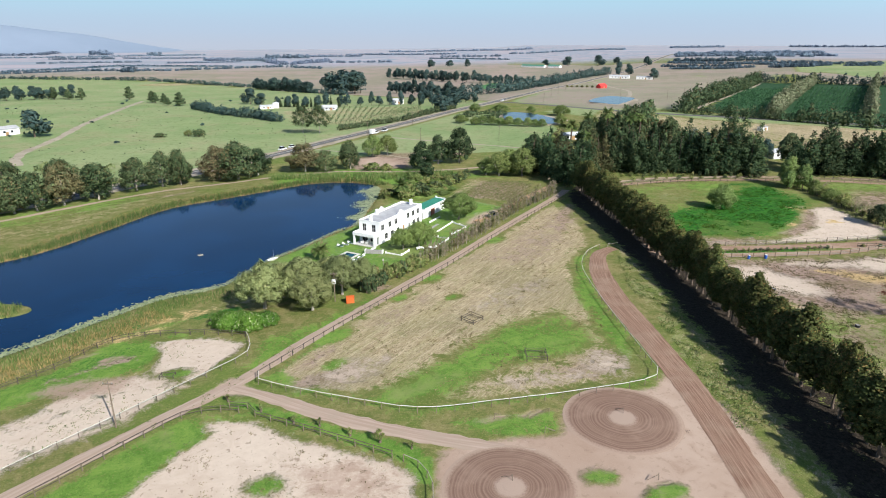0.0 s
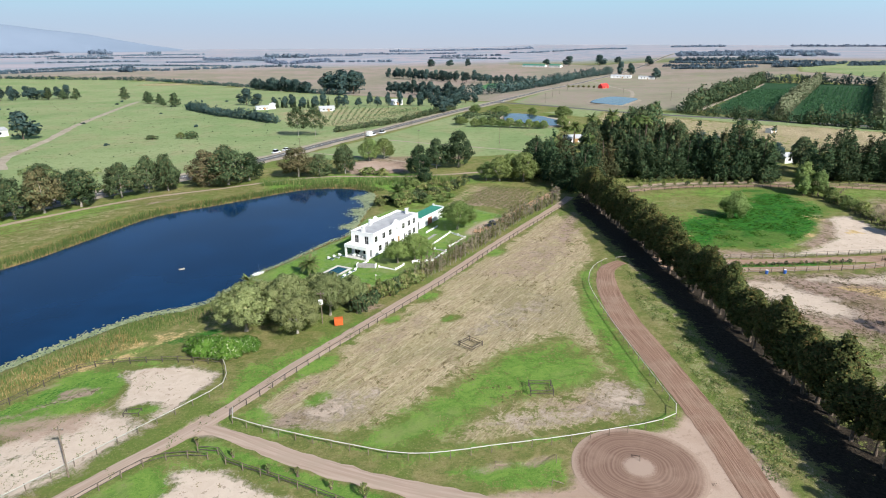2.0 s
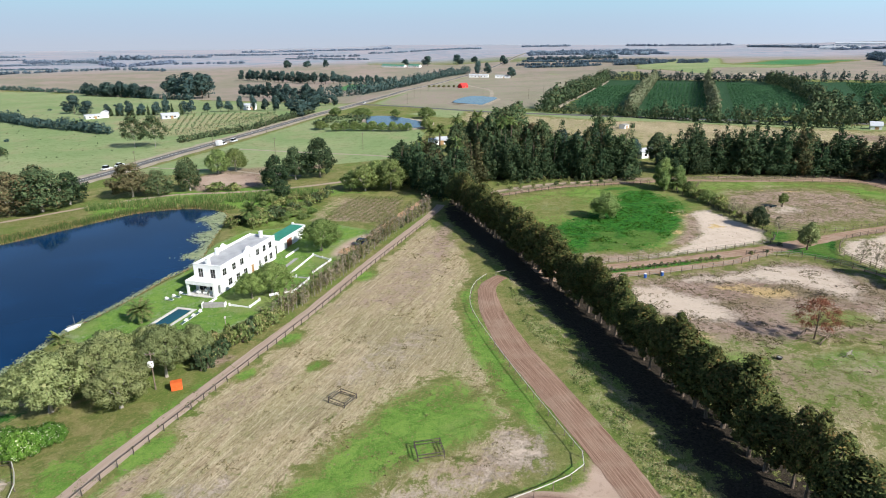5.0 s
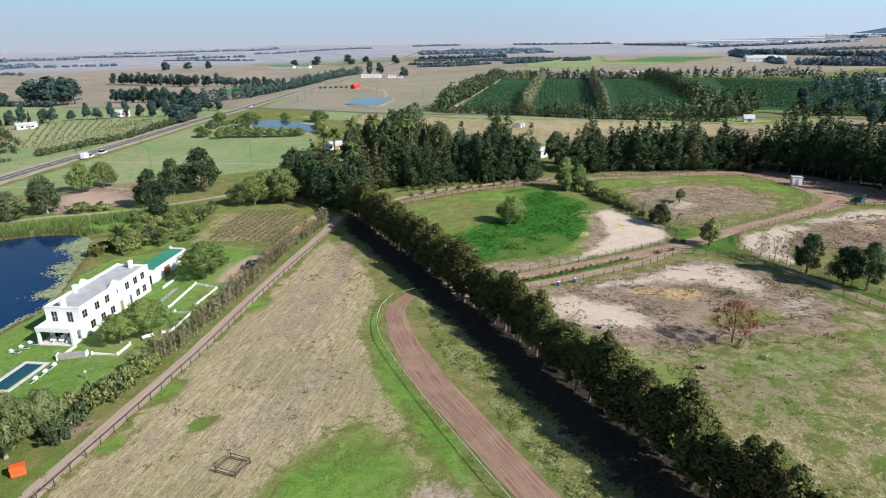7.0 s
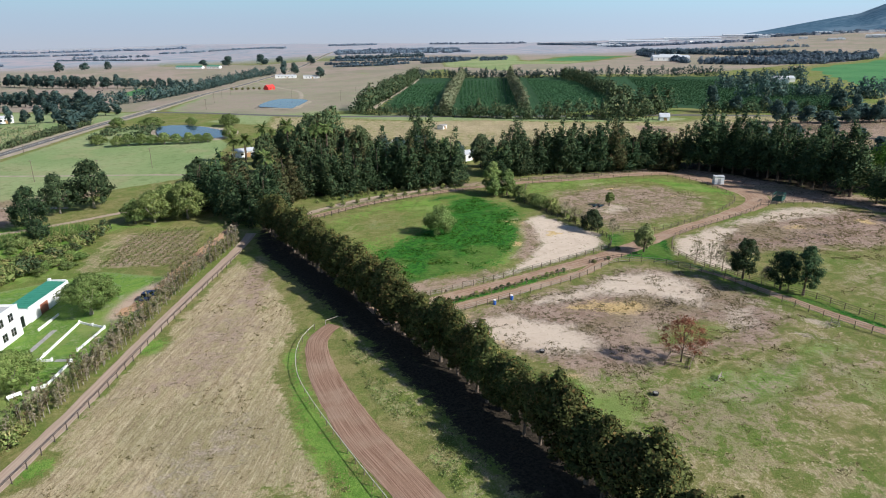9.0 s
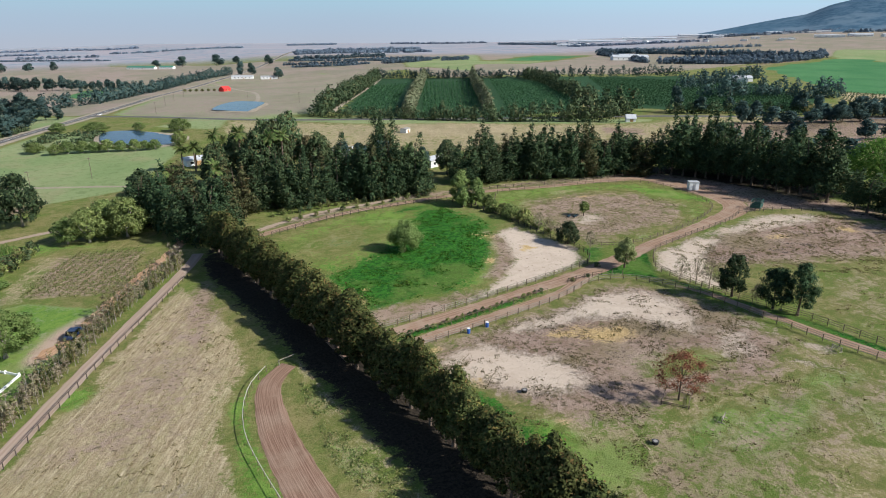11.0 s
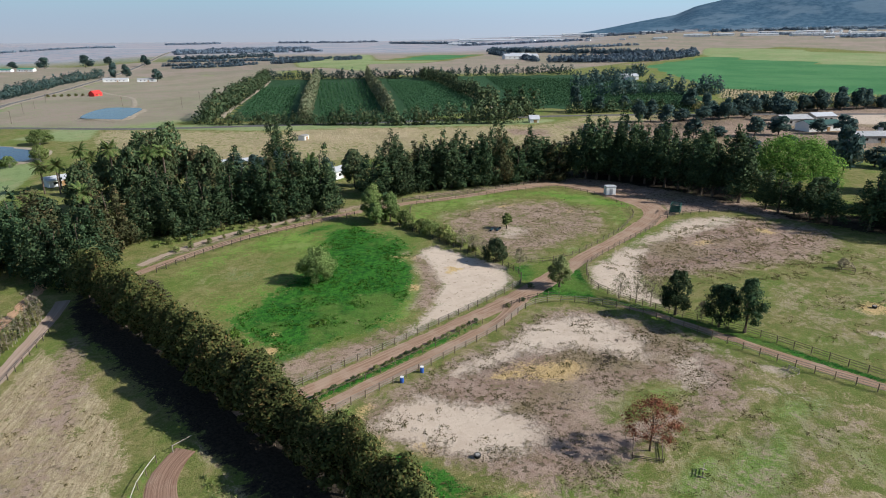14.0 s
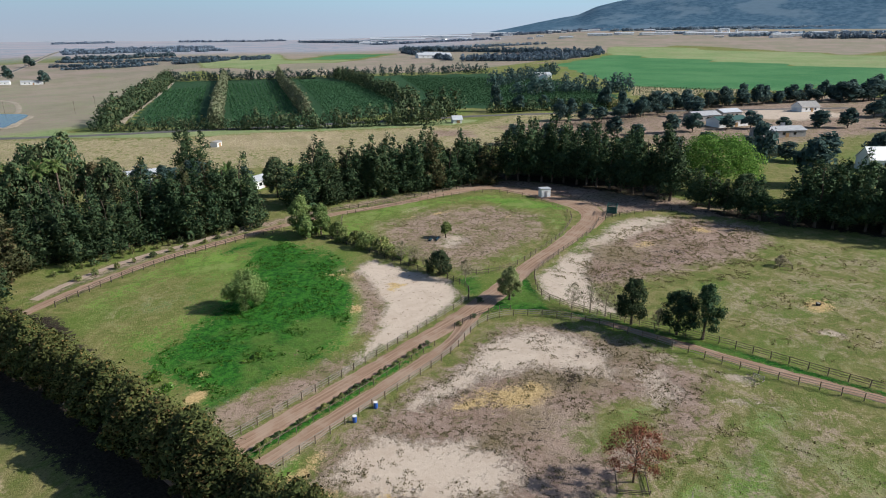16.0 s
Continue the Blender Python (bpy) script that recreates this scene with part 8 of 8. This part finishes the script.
shed("farmhouse", -157, 556, 30, 12, 5, 2.6, "white_wall", "sheet", "white farmhouse behind a hedge", "pasture farm")
shed("farmhouse", -150, 562, 100, 6, 5, 4.5, "white_wall", "sheet", "tall white farm building behind a hedge", "pasture farm", windows=2)
shed("farm_shed", -96, 528, 20, 12, 7, 3, "sheet", "sheet", "grey sheet-metal farm shed by the vines", "pasture farm")
shed("farmhouse", -281, 392, 60, 18, 9, 4, "white_wall", "grey_roof", "white farmhouse with a dark grey roof", "pasture farm")
shed("farmhouse", -291, 372, 60, 16, 9, 4, "white_wall", "grey_roof", "white farmhouse with a dark grey roof", "pasture farm")
shed("cottage", -42, 580, 15, 10, 7, 4, "white_wall", "sheet", "small pale cottage among trees", "pasture farm")
shed("white_hut", 309.4, 307.5, -38, 5.4, 5.0, 2.2, "white_wall", "sheet", "small white hut with a pale hipped roof", rise=0.8, windows=1, category="hut")
shed("farm_shed", 400, 198, -30, 18, 10, 3.6, "stone", "grey_roof", "open grey farm shed with a pale metal roof", "yard sheds")
shed("farm_shed", 420, 190, -30, 14, 9, 4, "stone", "sheet", "farm shed with a bright metal roof", "yard sheds")
shed("farm_shed", 386, 180, -30, 20, 10, 3.6, "white_wall", "green_paint", "low farm shed with a green roof", "yard sheds")
shed("farm_shed", 362, 150, -40, 24, 9, 3.4, "stone", "grey_roof", "low grey yard building behind trees", "yard sheds")
shed("farmhouse", 485, 160, -35, 14, 9, 3.2, "white_wall", "stone", "grey-roofed farmhouse among trees", "yard sheds", rise=0.7)
shed("farmhouse", 298, 103, -50, 12, 8, 4.5, "white_wall", "sheet", "white gabled house behind the tree belt", "yard sheds", rise=1.0)
shed("farmhouse", 673, 470, -35, 26, 14, 4, "white_wall", "sheet", "white farmhouse in a grove", "grove houses")
shed("farmhouse", 650, 452, 40, 18, 10, 4, "white_wall", "grey_roof", "grey-roofed house in a grove", "grove houses")
shed("farm_shed", 122, 314, -15, 24, 6, 2.8, "white_wall", "sheet", "long white-roofed building behind the belt", "belt houses", windows=5)
shed("farmhouse", 147, 268, 15, 9, 6, 3, "white_wall", "sheet", "white house with a pale roof between tree belts", "belt houses")
shed("cottage", 69, 334, 10, 9, 6, 2.6, "white_wall", "sheet", "white house among tall palms", "belt houses")
shed("ruin", 182, 352, 35, 5, 3.5, 2.2, "white_wall", "stone", "small white ruined outbuilding", windows=1, rise=0.2)
for x, y, l in ((1033, 935, 70), (1060, 960, 40)):
    shed("packing_shed", x, y, -35, l, 26, 6, "white_wall", "sheet", "large white-roofed packing shed", "packing sheds", windows=6)
for i, (x, y, l, w) in enumerate(((1780, 1880, 90, 22), (1850, 1930, 120, 22), (1930, 2000, 110, 20), (2250, 2180, 260, 60), (2450, 2050, 240, 60), (2650, 1900, 230, 60), (2700, 1560, 140, 40), (2450, 820, 120, 22), (2420, 760, 60, 26), (2440, 690, 90, 22), (2480, 620, 70, 22))):
    shed("glasshouse", x, y, -48, l, w, 6, "white_wall", "sheet", "long white shed on the distant slope", "distant sheds", windows=4, rise=0.15)
for i, (x, y, l, w) in enumerate(((2300, 1180, 90, 24), (2380, 1120, 70, 30), (2350, 980, 120, 26), (2480, 930, 80, 24), (2380, 860, 60, 30), (2520, 700, 110, 30), (2420, 600, 90, 26), (2380, 520, 70, 24), (2540, 480, 100, 28), (2600, 900, 90, 26))):
    shed("depot", x, y, -60 + 7 * (i % 3), l, w, 7, "white_wall", "sheet", "white-roofed depot on the distant slope", "distant sheds", windows=4, rise=0.15)
rs = random.Random(77)
for i in range(34):
    x, y = rs.uniform(2050, 2850), rs.uniform(420, 1900)
    shed("depot", x, y, rs.choice((-60, -48, 30)), rs.uniform(20, 70), rs.uniform(12, 22), rs.uniform(4, 8), "white_wall", rs.choice(("sheet", "sheet", "grey_roof")), "pale building of the distant settlement", "distant sheds", windows=3, rise=0.2)
for i in range(4):
    x, y = 2405 + i * 14, 800 - i * 22
    ob = empty("silo", pose(x, y, gz(x, y)), "tall white silo on the distant slope", "silo", "silos")
    part("drum", rod((0, 0, 0), (0, 0, 15), 4, 4, 14), M["white_wall"], ob)
    part("cap", rod((0, 0, 15), (0, 0, 17), 4.2, 1, 14), M["sheet"], ob)

# ---- paddock furniture ----
def pole_pen(x, y, turn, w, d, h, rails, label, mat="wood", group="pole jumps", lean=0.0):
    """A small square of posts and poles."""
    ob = empty("pole_pen", pose(x, y, gz(x, y), 0, 0, turn), label, "pen", group)
    rng = random.Random(int(x * 7 + y))
    c = [(-w / 2, -d / 2), (w / 2, -d / 2), (w / 2, d / 2), (-w / 2, d / 2)]
    for px, py in c:
        part("post", rod((px, py, -0.15), (px + rng.uniform(-lean, lean), py + rng.uniform(-lean, lean), h), 0.07, 0.06, 7), M[mat], ob)
    for i in range(4):
        a, b = c[i], c[(i + 1) % 4]
        for r in rails:
            za, zb = r + rng.uniform(-lean, lean), r + rng.uniform(-lean, lean)
            part("pole", rod((a[0], a[1], max(0.08, za)), (b[0], b[1], max(0.08, zb)), 0.055, 0.05, 6), M[mat], ob)
    return ob


pole_pen(15.6, 91.2, 0, 3.4, 2.8, 1.1, (0.95, 0.45), "square pen of dark poles on the grass", "dark_wood")
pole_pen(5.6, 106.3, -43, 3.0, 2.8, 1.0, (0.85, 0.4), "square pen of weathered poles on dry grass", "dark_wood")
pole_pen(-44.7, 87.2, 4, 2.2, 1.2, 0.6, (0.5,), "small low pole frame on a grassy patch", "dark_wood")
pole_pen(171.6, 107.8, 25, 3.6, 2.6, 1.1, (0.95, 0.5), "square pen of weathered poles in the east paddock", "wood")
pole_pen(87.0, 106.6, 30, 4.0, 3.6, 0.8, (0.6, 0.3), "broken pole pen round a russet tree", "wood", lean=0.25)


def barrel(x, y, lean=0.0):
    ob = empty("barrel", pose(x, y, gz(x, y), 0, lean, 30), "blue plastic barrel with a white rim by the fence", "barrel", "blue barrels")
    part("drum", add_rod(rod((0, 0, 0), (0, 0, 0.45), 0.30, 0.34, 14), (0, 0, 0.45), (0, 0, 0.95), 0.34, 0.29, 14), M["blue"], ob)
    part("rim", rod((0, 0, 0.95), (0, 0, 1.04), 0.31, 0.31, 14), M["white_wall"], ob)
    return ob


for x, y in ((75.9, 143.0), (80.2, 143.1)):
    barrel(x, y)
# small feeding things
def trough(x, y, turn, length, label, material):
    ob = empty("feed_trough", pose(x, y, gz(x, y), 0, 0, turn), label, "trough", "troughs")
    bm = box(-length / 2, -0.3, 0.12, length / 2, 0.3, 0.45, 0.03)
    part("basin", bm, M[material], ob)
    part("water", box(-length / 2 + 0.08, -0.22, 0.455, length / 2 - 0.08, 0.22, 0.46), M["pool"], ob)
    for s in (-length / 2 + 0.1, length / 2 - 0.2):
        part("foot", box(s, -0.28, -0.05, s + 0.12, 0.28, 0.12), M["stone"], ob)
    return ob


trough(140.9, 181.6, 20, 2.6, "dark feed trough in the upper paddock", "rubber")
trough(139.2, 182.6, 20, 1.6, "dark feed trough in the upper paddock", "rubber")


def tub(x, y, label):
    ob = empty("feed_tub", pose(x, y, gz(x, y)), label, "tub", "feed tubs")
    part("tub_body", rod((0, 0, 0), (0, 0, 0.42), 0.38, 0.46, 14), M["rubber"], ob)
    part("rim", rod((0, 0, 0.42), (0, 0, 0.46), 0.48, 0.48, 14), M["rubber"], ob)
    part("feed", rod((0, 0, 0.46), (0, 0, 0.50), 0.30, 0.20, 12), M["stone"], ob)
    return ob


tub(76.1, 101.6, "black rubber feed tub with pale feed")
tub(153.4, 98.1, "black rubber feed tub on scattered straw")
tub(71, 121.5, "black rubber feed tub on bare ground")


def jump_stand(x, y, turn):
    ob = empty("jump_stand", pose(x, y, gz(x, y), 0, 0, turn), "pale painted jump stand with planks on the grass", "jump", "jump stands")
    for s in (-0.8, 0.8):
        part("upright", box(s - 0.05, -0.05, 0, s + 0.05, 0.05, 0.9), M["pale_wood"], ob)
        part("foot", box(s - 0.06, -0.4, 0, s + 0.06, 0.4, 0.09), M["pale_wood"], ob)
    for z in (0.25, 0.5, 0.75):
        part("plank", box(-0.78, -0.04, z, 0.78, 0.04, z + 0.08, 0.01), M["pale_wood"], ob)
    return ob


jump_stand(87.6, 99.6, 20)
jump_stand(119.4, 100.4, 80)

# field shelter and starting stalls
sh = empty("field_shelter", pose(193.2, 181.0, gz(193.2, 181.0), 0, 0, -35) @ Matrix.Diagonal((0.78, 0.8, 1.0, 1)), "white box-shaped field shelter beside the lane", "shelter")
part("wall", box(-2.0, -1.4, 0, -1.85, 1.4, 2.7), M["white_wall"], sh)
part("wall", box(1.85, -1.4, 0, 2.0, 1.4, 2.7), M["white_wall"], sh)
part("wall", box(-1.85, 1.25, 0, 1.85, 1.4, 2.7), M["white_wall"], sh)
part("wall", box(-1.85, -1.4, 0, 1.85, -1.25, 2.7), M["white_wall"], sh)
part("roof", box(-2.2, -1.6, 2.7, 2.2, 1.6, 2.85, 0.02), M["sheet"], sh, "flat pale sheet roof")
part("door", box(-0.6, -1.46, 0.05, 0.6, -1.40, 2.1), M["steel"], sh)
st = empty("starting_stalls", pose(187.6, 155.6, gz(187.6, 155.6), 0, 0, 20), "dark green metal starting stalls beside the track", "starting stalls")
for i in range(5):
    x = -2.2 + i * 1.1
    part("partition", box(x - 0.04, -1.3, 0.7, x + 0.04, 1.3, 1.5), M["green_paint"], st)
    part("top_rail", box(x - 0.05, -1.24, 2.56, x + 0.05, 1.24, 2.68), M["green_paint"], st)
    for y in (-1.3, 1.3):
        part("post", rod((x, y, 0), (x, y, 2.7), 0.05, 0.05, 7), M["green_paint"], st)
for y in (-1.3, 1.3):
    part("beam", box(-2.3, y - 0.06, 2.55, 2.3, y + 0.06, 2.75), M["green_paint"], st)
for i in range(4):
    part("stall_gate", box(-2.1 + i * 1.1, -1.36, 0.8, -1.3 + i * 1.1, -1.32, 2.0), M["green_paint"], st)
# pale boom at the end of the track
bo = empty("track_boom", pose(42.2, 148.4, gz(42.2, 148.4), 0, 0, -4), "pale pole boom at the end of the track", "boom")
part("post", rod((0, 0, -0.1), (0, 0, 1.1), 0.07, 0.06), M["pale_wood"], bo)
part("boom_pole", rod((0, 0, 1.05), (2.6, 0.4, 1.25), 0.06, 0.05), M["pale_wood"], bo)
# stakes in and about the lunging rings
for i, (x, y) in enumerate(((13.7, 70.0), (7.2, 73.4), (15.0, 74.2), (25.4, 74.0), (8.4, 60.4), (25.8, 60.2))):
    ob = empty("jump_pole", pose(x, y, gz(x, y) + 0.06, 0, 0, 35 * i), "short leaning stake with a pole on the sand", "pole", "loose poles")
    part("stake", rod((0, 0, -0.1), (0.12, 0.05, 1.0), 0.05, 0.04, 6), M["wood"], ob)
    part("pole", rod((0.1, 0.05, 0.8), (1.5, 0.3, 0.06), 0.045, 0.045, 6), M["wood"], ob)


# power poles and lines
def power_pole(x, y, height, label, transformer=False):
    ob = empty("power_pole", pose(x, y, gz(x, y)), label, "power pole", "power poles")
    part("mast", rod((0, 0, -0.4), (0.06, 0.05, height), 0.115, 0.08, 9), M["wood"], ob)
    part("crossarm", box(-0.7, -0.06, height - 0.5, 0.7, 0.06, height - 0.36), M["wood"], ob)
    for s in (-0.6, 0, 0.6):
        part("insulator", rod((s, 0, height - 0.36), (s, 0, height - 0.16), 0.05, 0.035), M["stone"], ob)
    if transformer:
        part("transformer", box(-0.38, -0.66, height - 2.4, 0.38, -0.12, height - 1.55, 0.05), M["white_wall"], ob, "white transformer box")
    return ob


power_pole(-46.0, 73.3, 7.4, "weathered timber power pole beside a paddock")
power_pole(-22.5, 117.2, 6.6, "timber power pole with a pale transformer box", True)
for x, y in ((-70, 312), (-44, 360), (-20, 408), (110, 640), (128, 700), (150, 770), (90, 560), (175, 620), (200, 560), (230, 600), (30, 330), (10, 315), (-12, 330)):
    power_pole(x, y, 8.5, "slender timber power pole in open country")

# orange tank-like kiosk by the lane
ok = empty("orange_bin", pose(-19.2, 116.3, gz(-19.2, 116.3), 0, 0, 12) @ Matrix.Scale(0.82, 4), "bright orange plastic bin beside the farm lane", "bin")
part("bin_body", box(-1.0, -0.7, 0.1, 1.0, 0.7, 1.35, 0.12), M["orange"], ok)
part("lid", box(-1.05, -0.75, 1.36, 1.05, 0.75, 1.7, 0.14), M["orange"], ok)
for x in (-0.7, 0, 0.7):
    part("rib", box(x - 0.06, -0.76, 0.2, x + 0.06, -0.70, 1.3), M["orange"], ok)
for x in (-0.8, 0.8):
    part("skid", box(x - 0.1, -0.65, -0.05, x + 0.1, 0.65, 0.1), M["dark_wood"], ok)


# vehicles
def car(x, y, turn, paint, label, length=4.4, high=1.5, load=0.0):
    ob = empty("car", pose(x, y, gz(x, y) + 0.06, 0, 0, turn), label, "car", "vehicles")
    bm = box(-length / 2, -0.86, 0.35, length / 2, 0.86, 0.92, 0.14)
    body = part("body", bm, paint, ob)
    cab = prism([(-length * 0.36, 0.9), (length * 0.22, 0.9), (length * 0.12, high), (-length * 0.27, high)], 1.5)
    part("cabin", cab, M["glass"], body, m=pose(0, -0.75, 0))
    part("roof", box(-length * 0.26, -0.72, high, length * 0.11, 0.72, high + 0.06, 0.03), paint, body)
    for s in (-1, 1):
        part("headlight", box(length / 2 - 0.05, s * 0.62 - 0.14, 0.62, length / 2 + 0.012, s * 0.62 + 0.14, 0.76), M["paving"], body)
    for wx in (-length * 0.31, length * 0.31):
        for s in (-1, 1):
            w = part("wheel", rod((wx, s * 0.70, 0.32), (wx, s * 0.88, 0.32), 0.32, 0.32, 14), M["rubber"], ob)
            part("rim", rod((wx, s * 0.87, 0.32), (wx, s * 0.895, 0.32), 0.19, 0.19, 10), M["steel"], w)
    if load:
        part("cargo_box", box(-length / 2 - load, -1.0, 0.5, -length / 2 + 0.2, 1.0, 2.9, 0.05), paint, ob)
        for s in (-1, 1):
            w = part("wheel", rod((-length / 2 - load * 0.6, s * 0.70, 0.35), (-length / 2 - load * 0.6, s * 0.9, 0.35), 0.35, 0.35, 14), M["rubber"], ob)
    return ob


paint_blue = worn("dark_blue_car_paint", (0.03, 0.05, 0.10), (0.04, 0.06, 0.12), 1, 5, 0.25, 0, 0)
paint_white = worn("white_car_paint", (0.72, 0.72, 0.72), (0.78, 0.78, 0.78), 1, 5, 0.3, 0, 0)
car(15.2, 180.6, 60, paint_blue, "dark blue car parked on the earth drive")
car(55.5, 588, 64, paint_white, "white car on the country road")
car(-40.5, 372, 62, paint_white, "white delivery truck at the roadside", 4.4, 1.7, 3.0)
car(-36, 381, 62, paint_white, "white van at the roadside", 5, 2.0)
car(-83.5, 318, 60, paint_white, "white van at the roadside", 5, 2.0)
car(-80, 325, 60, paint_white, "white pickup at the roadside", 4.6, 1.6)
car(398, 156, 20, paint_white, "white truck in the farm yard", 5, 2.0, 4.0)

# boat, raft, bench, lamp
bt = empty("sailing_boat", pose(-43.3, 146.2, LAKE_Z + 0.05, 0, 0, 50) @ Matrix.Scale(0.8, 4), "small white sailing dinghy moored at the lawn", "boat")
hull = [(-1.9, -0.55), (-0.4, -0.75), (1.2, -0.55), (2.1, 0), (1.2, 0.55), (-0.4, 0.75), (-1.9, 0.55)]
bm = bmesh.new()
lo = [bm.verts.new((x * 0.85, y * 0.6, -0.1)) for x, y in hull]
hi = [bm.verts.new((x, y, 0.42)) for x, y in hull]
bm.faces.new(lo)
for i in range(7):
    bm.faces.new((lo[i], lo[(i + 1) % 7], hi[(i + 1) % 7], hi[i]))
deckv = [bm.verts.new((x * 0.86, y * 0.8, 0.34)) for x, y in hull]
for i in range(7):
    bm.faces.new((hi[i], hi[(i + 1) % 7], deckv[(i + 1) % 7], deckv[i]))
bm.faces.new(deckv)
part("hull", bm, M["white_wall"], bt)
part("mast", rod((0.5, 0, 0.3), (0.45, 0, 3.2), 0.035, 0.025), M["steel"], bt)
part("boom", rod((0.5, 0, 0.9), (-1.4, 0.25, 0.95), 0.03, 0.03), M["steel"], bt)
rf = empty("pontoon", pose(-63, 149.8, LAKE_Z, 0, 0, 30), "tiny pale float on the dam", "float")
part("deck", box(-0.7, -0.35, -0.05, 0.7, 0.35, 0.18, 0.04), M["pale_wood"], rf)
part("cleat", rod((0.4, 0, 0.18), (0.4, 0, 0.34), 0.05, 0.03), M["steel"], rf)
bn = empty("garden_bench", pose(-5.9, 150.6, gz(-5.9, 150.6), 0, 0, 20) @ Matrix.Scale(0.75, 4), "white garden bench under a tree", "bench")
part("seat", box(-1.3, -0.3, 0.42, 1.3, 0.3, 0.5, 0.02), M["white_wall"], bn)
part("backrest", box(-1.3, 0.26, 0.5, 1.3, 0.34, 0.95, 0.02), M["white_wall"], bn)
for x in (-1.1, 1.1):
    part("leg", box(x - 0.06, -0.28, 0, x + 0.06, 0.3, 0.42), M["white_wall"], bn)
lp = empty("garden_post", pose(-14.5, 139.3, gz(-14.5, 139.3)), "short pale garden lamp post on the lawn", "lamp post")
part("post", rod((0, 0, -0.1), (0, 0, 1.2), 0.08, 0.06), M["pale_wood"], lp)
part("lantern", box(-0.17, -0.17, 1.2, 0.17, 0.17, 1.55, 0.04), M["paving"], lp)

# young staked trees beside the branch lane
for i, (x, y, h) in enumerate(((-32.2, 79.3, 1.5), (-21.0, 73.4, 1.4), (-17.2, 72.6, 1.5), (-12.6, 70.2, 1.5), (-8.4, 68.6, 2.3), (-4.1, 67.1, 1.3), (-26.5, 76.6, 1.3))):
    t = place(bushy("young_tree", "young staked tree on a grass verge", "young verge trees", M["leaf_shrub"], h, h * (0.5 if h < 2 else 0.7), 980 + i, 90 if h < 2 else 420, 0.15, 0.4), x, y)
    part("stake", rod((0.2, 0, -0.1), (0.22, 0, h * 0.8), 0.03, 0.03, 6), M["wood"], t)

# floating weed along the dam's inner shore
def weed(points, label, seed, per=16, wide=1.0, size=(0.15, 0.55)):
    rg = np.random.RandomState(seed)
    s = np.repeat(np.array(points, float), per, 0) + rg.normal(0, wide, (len(points) * per, 2))
    s = s[inside(LAKE_LINE, s[:, 0], s[:, 1]) > -0.3]
    n = len(s)
    a = rg.uniform(0, 6.28, n)
    r = rg.uniform(*size, n)
    v = np.stack([np.c_[s[:, 0] + r * np.cos(a + k * 1.0472) * rg.uniform(0.6, 1, n), s[:, 1] + r * np.sin(a + k * 1.0472), LAKE_Z + 0.012 + 0.012 * rg.uniform(size=n)] for k in range(6)], 1).reshape(-1, 3)
    return tagged(new("water_weed", mesh_of("water_weed", v, np.arange(len(v)).reshape(-1, 6), M["weed"])), label, "water plants", kind="stuff")


pts = [(x, y) for x, y in rng.uniform((-31, 184), (-21, 229), (330, 2)) if x > -27.5 - 2.5 * math.sin(y * 0.35)]
weed(pts, "pale green floating weed at the head of the dam", 5, 34, 1.1, (0.10, 0.32))
weed(np.vstack([grown(shore, -0.2)[(shore[:, 0] < -22) & (shore[:, 0] > -60) & (shore[:, 1] < 190) & (shore[:, 1] > 118)][::3], grown(shore, -0.2)[(shore[:, 0] < -60) & (shore[:, 1] < 122) & (shore[:, 0] > -110)][::3]]), "pale fringe of floating weed along the shore", 6, 60, 0.55, (0.08, 0.24))
weed(grown(shore, -0.9)[(shore[:, 0] < -50) & (shore[:, 1] < 128) & (shore[:, 0] > -112)][::2], "broad pale mat of floating weed below the reeds", 7, 34, 0.8, (0.10, 0.32))
reed_bed("reeds", "low reeds on a small islet in the dam", rng.normal((-94, 115), (3.5, 1.6), (150, 2)), 0.9, M["reed"], 38, 14)
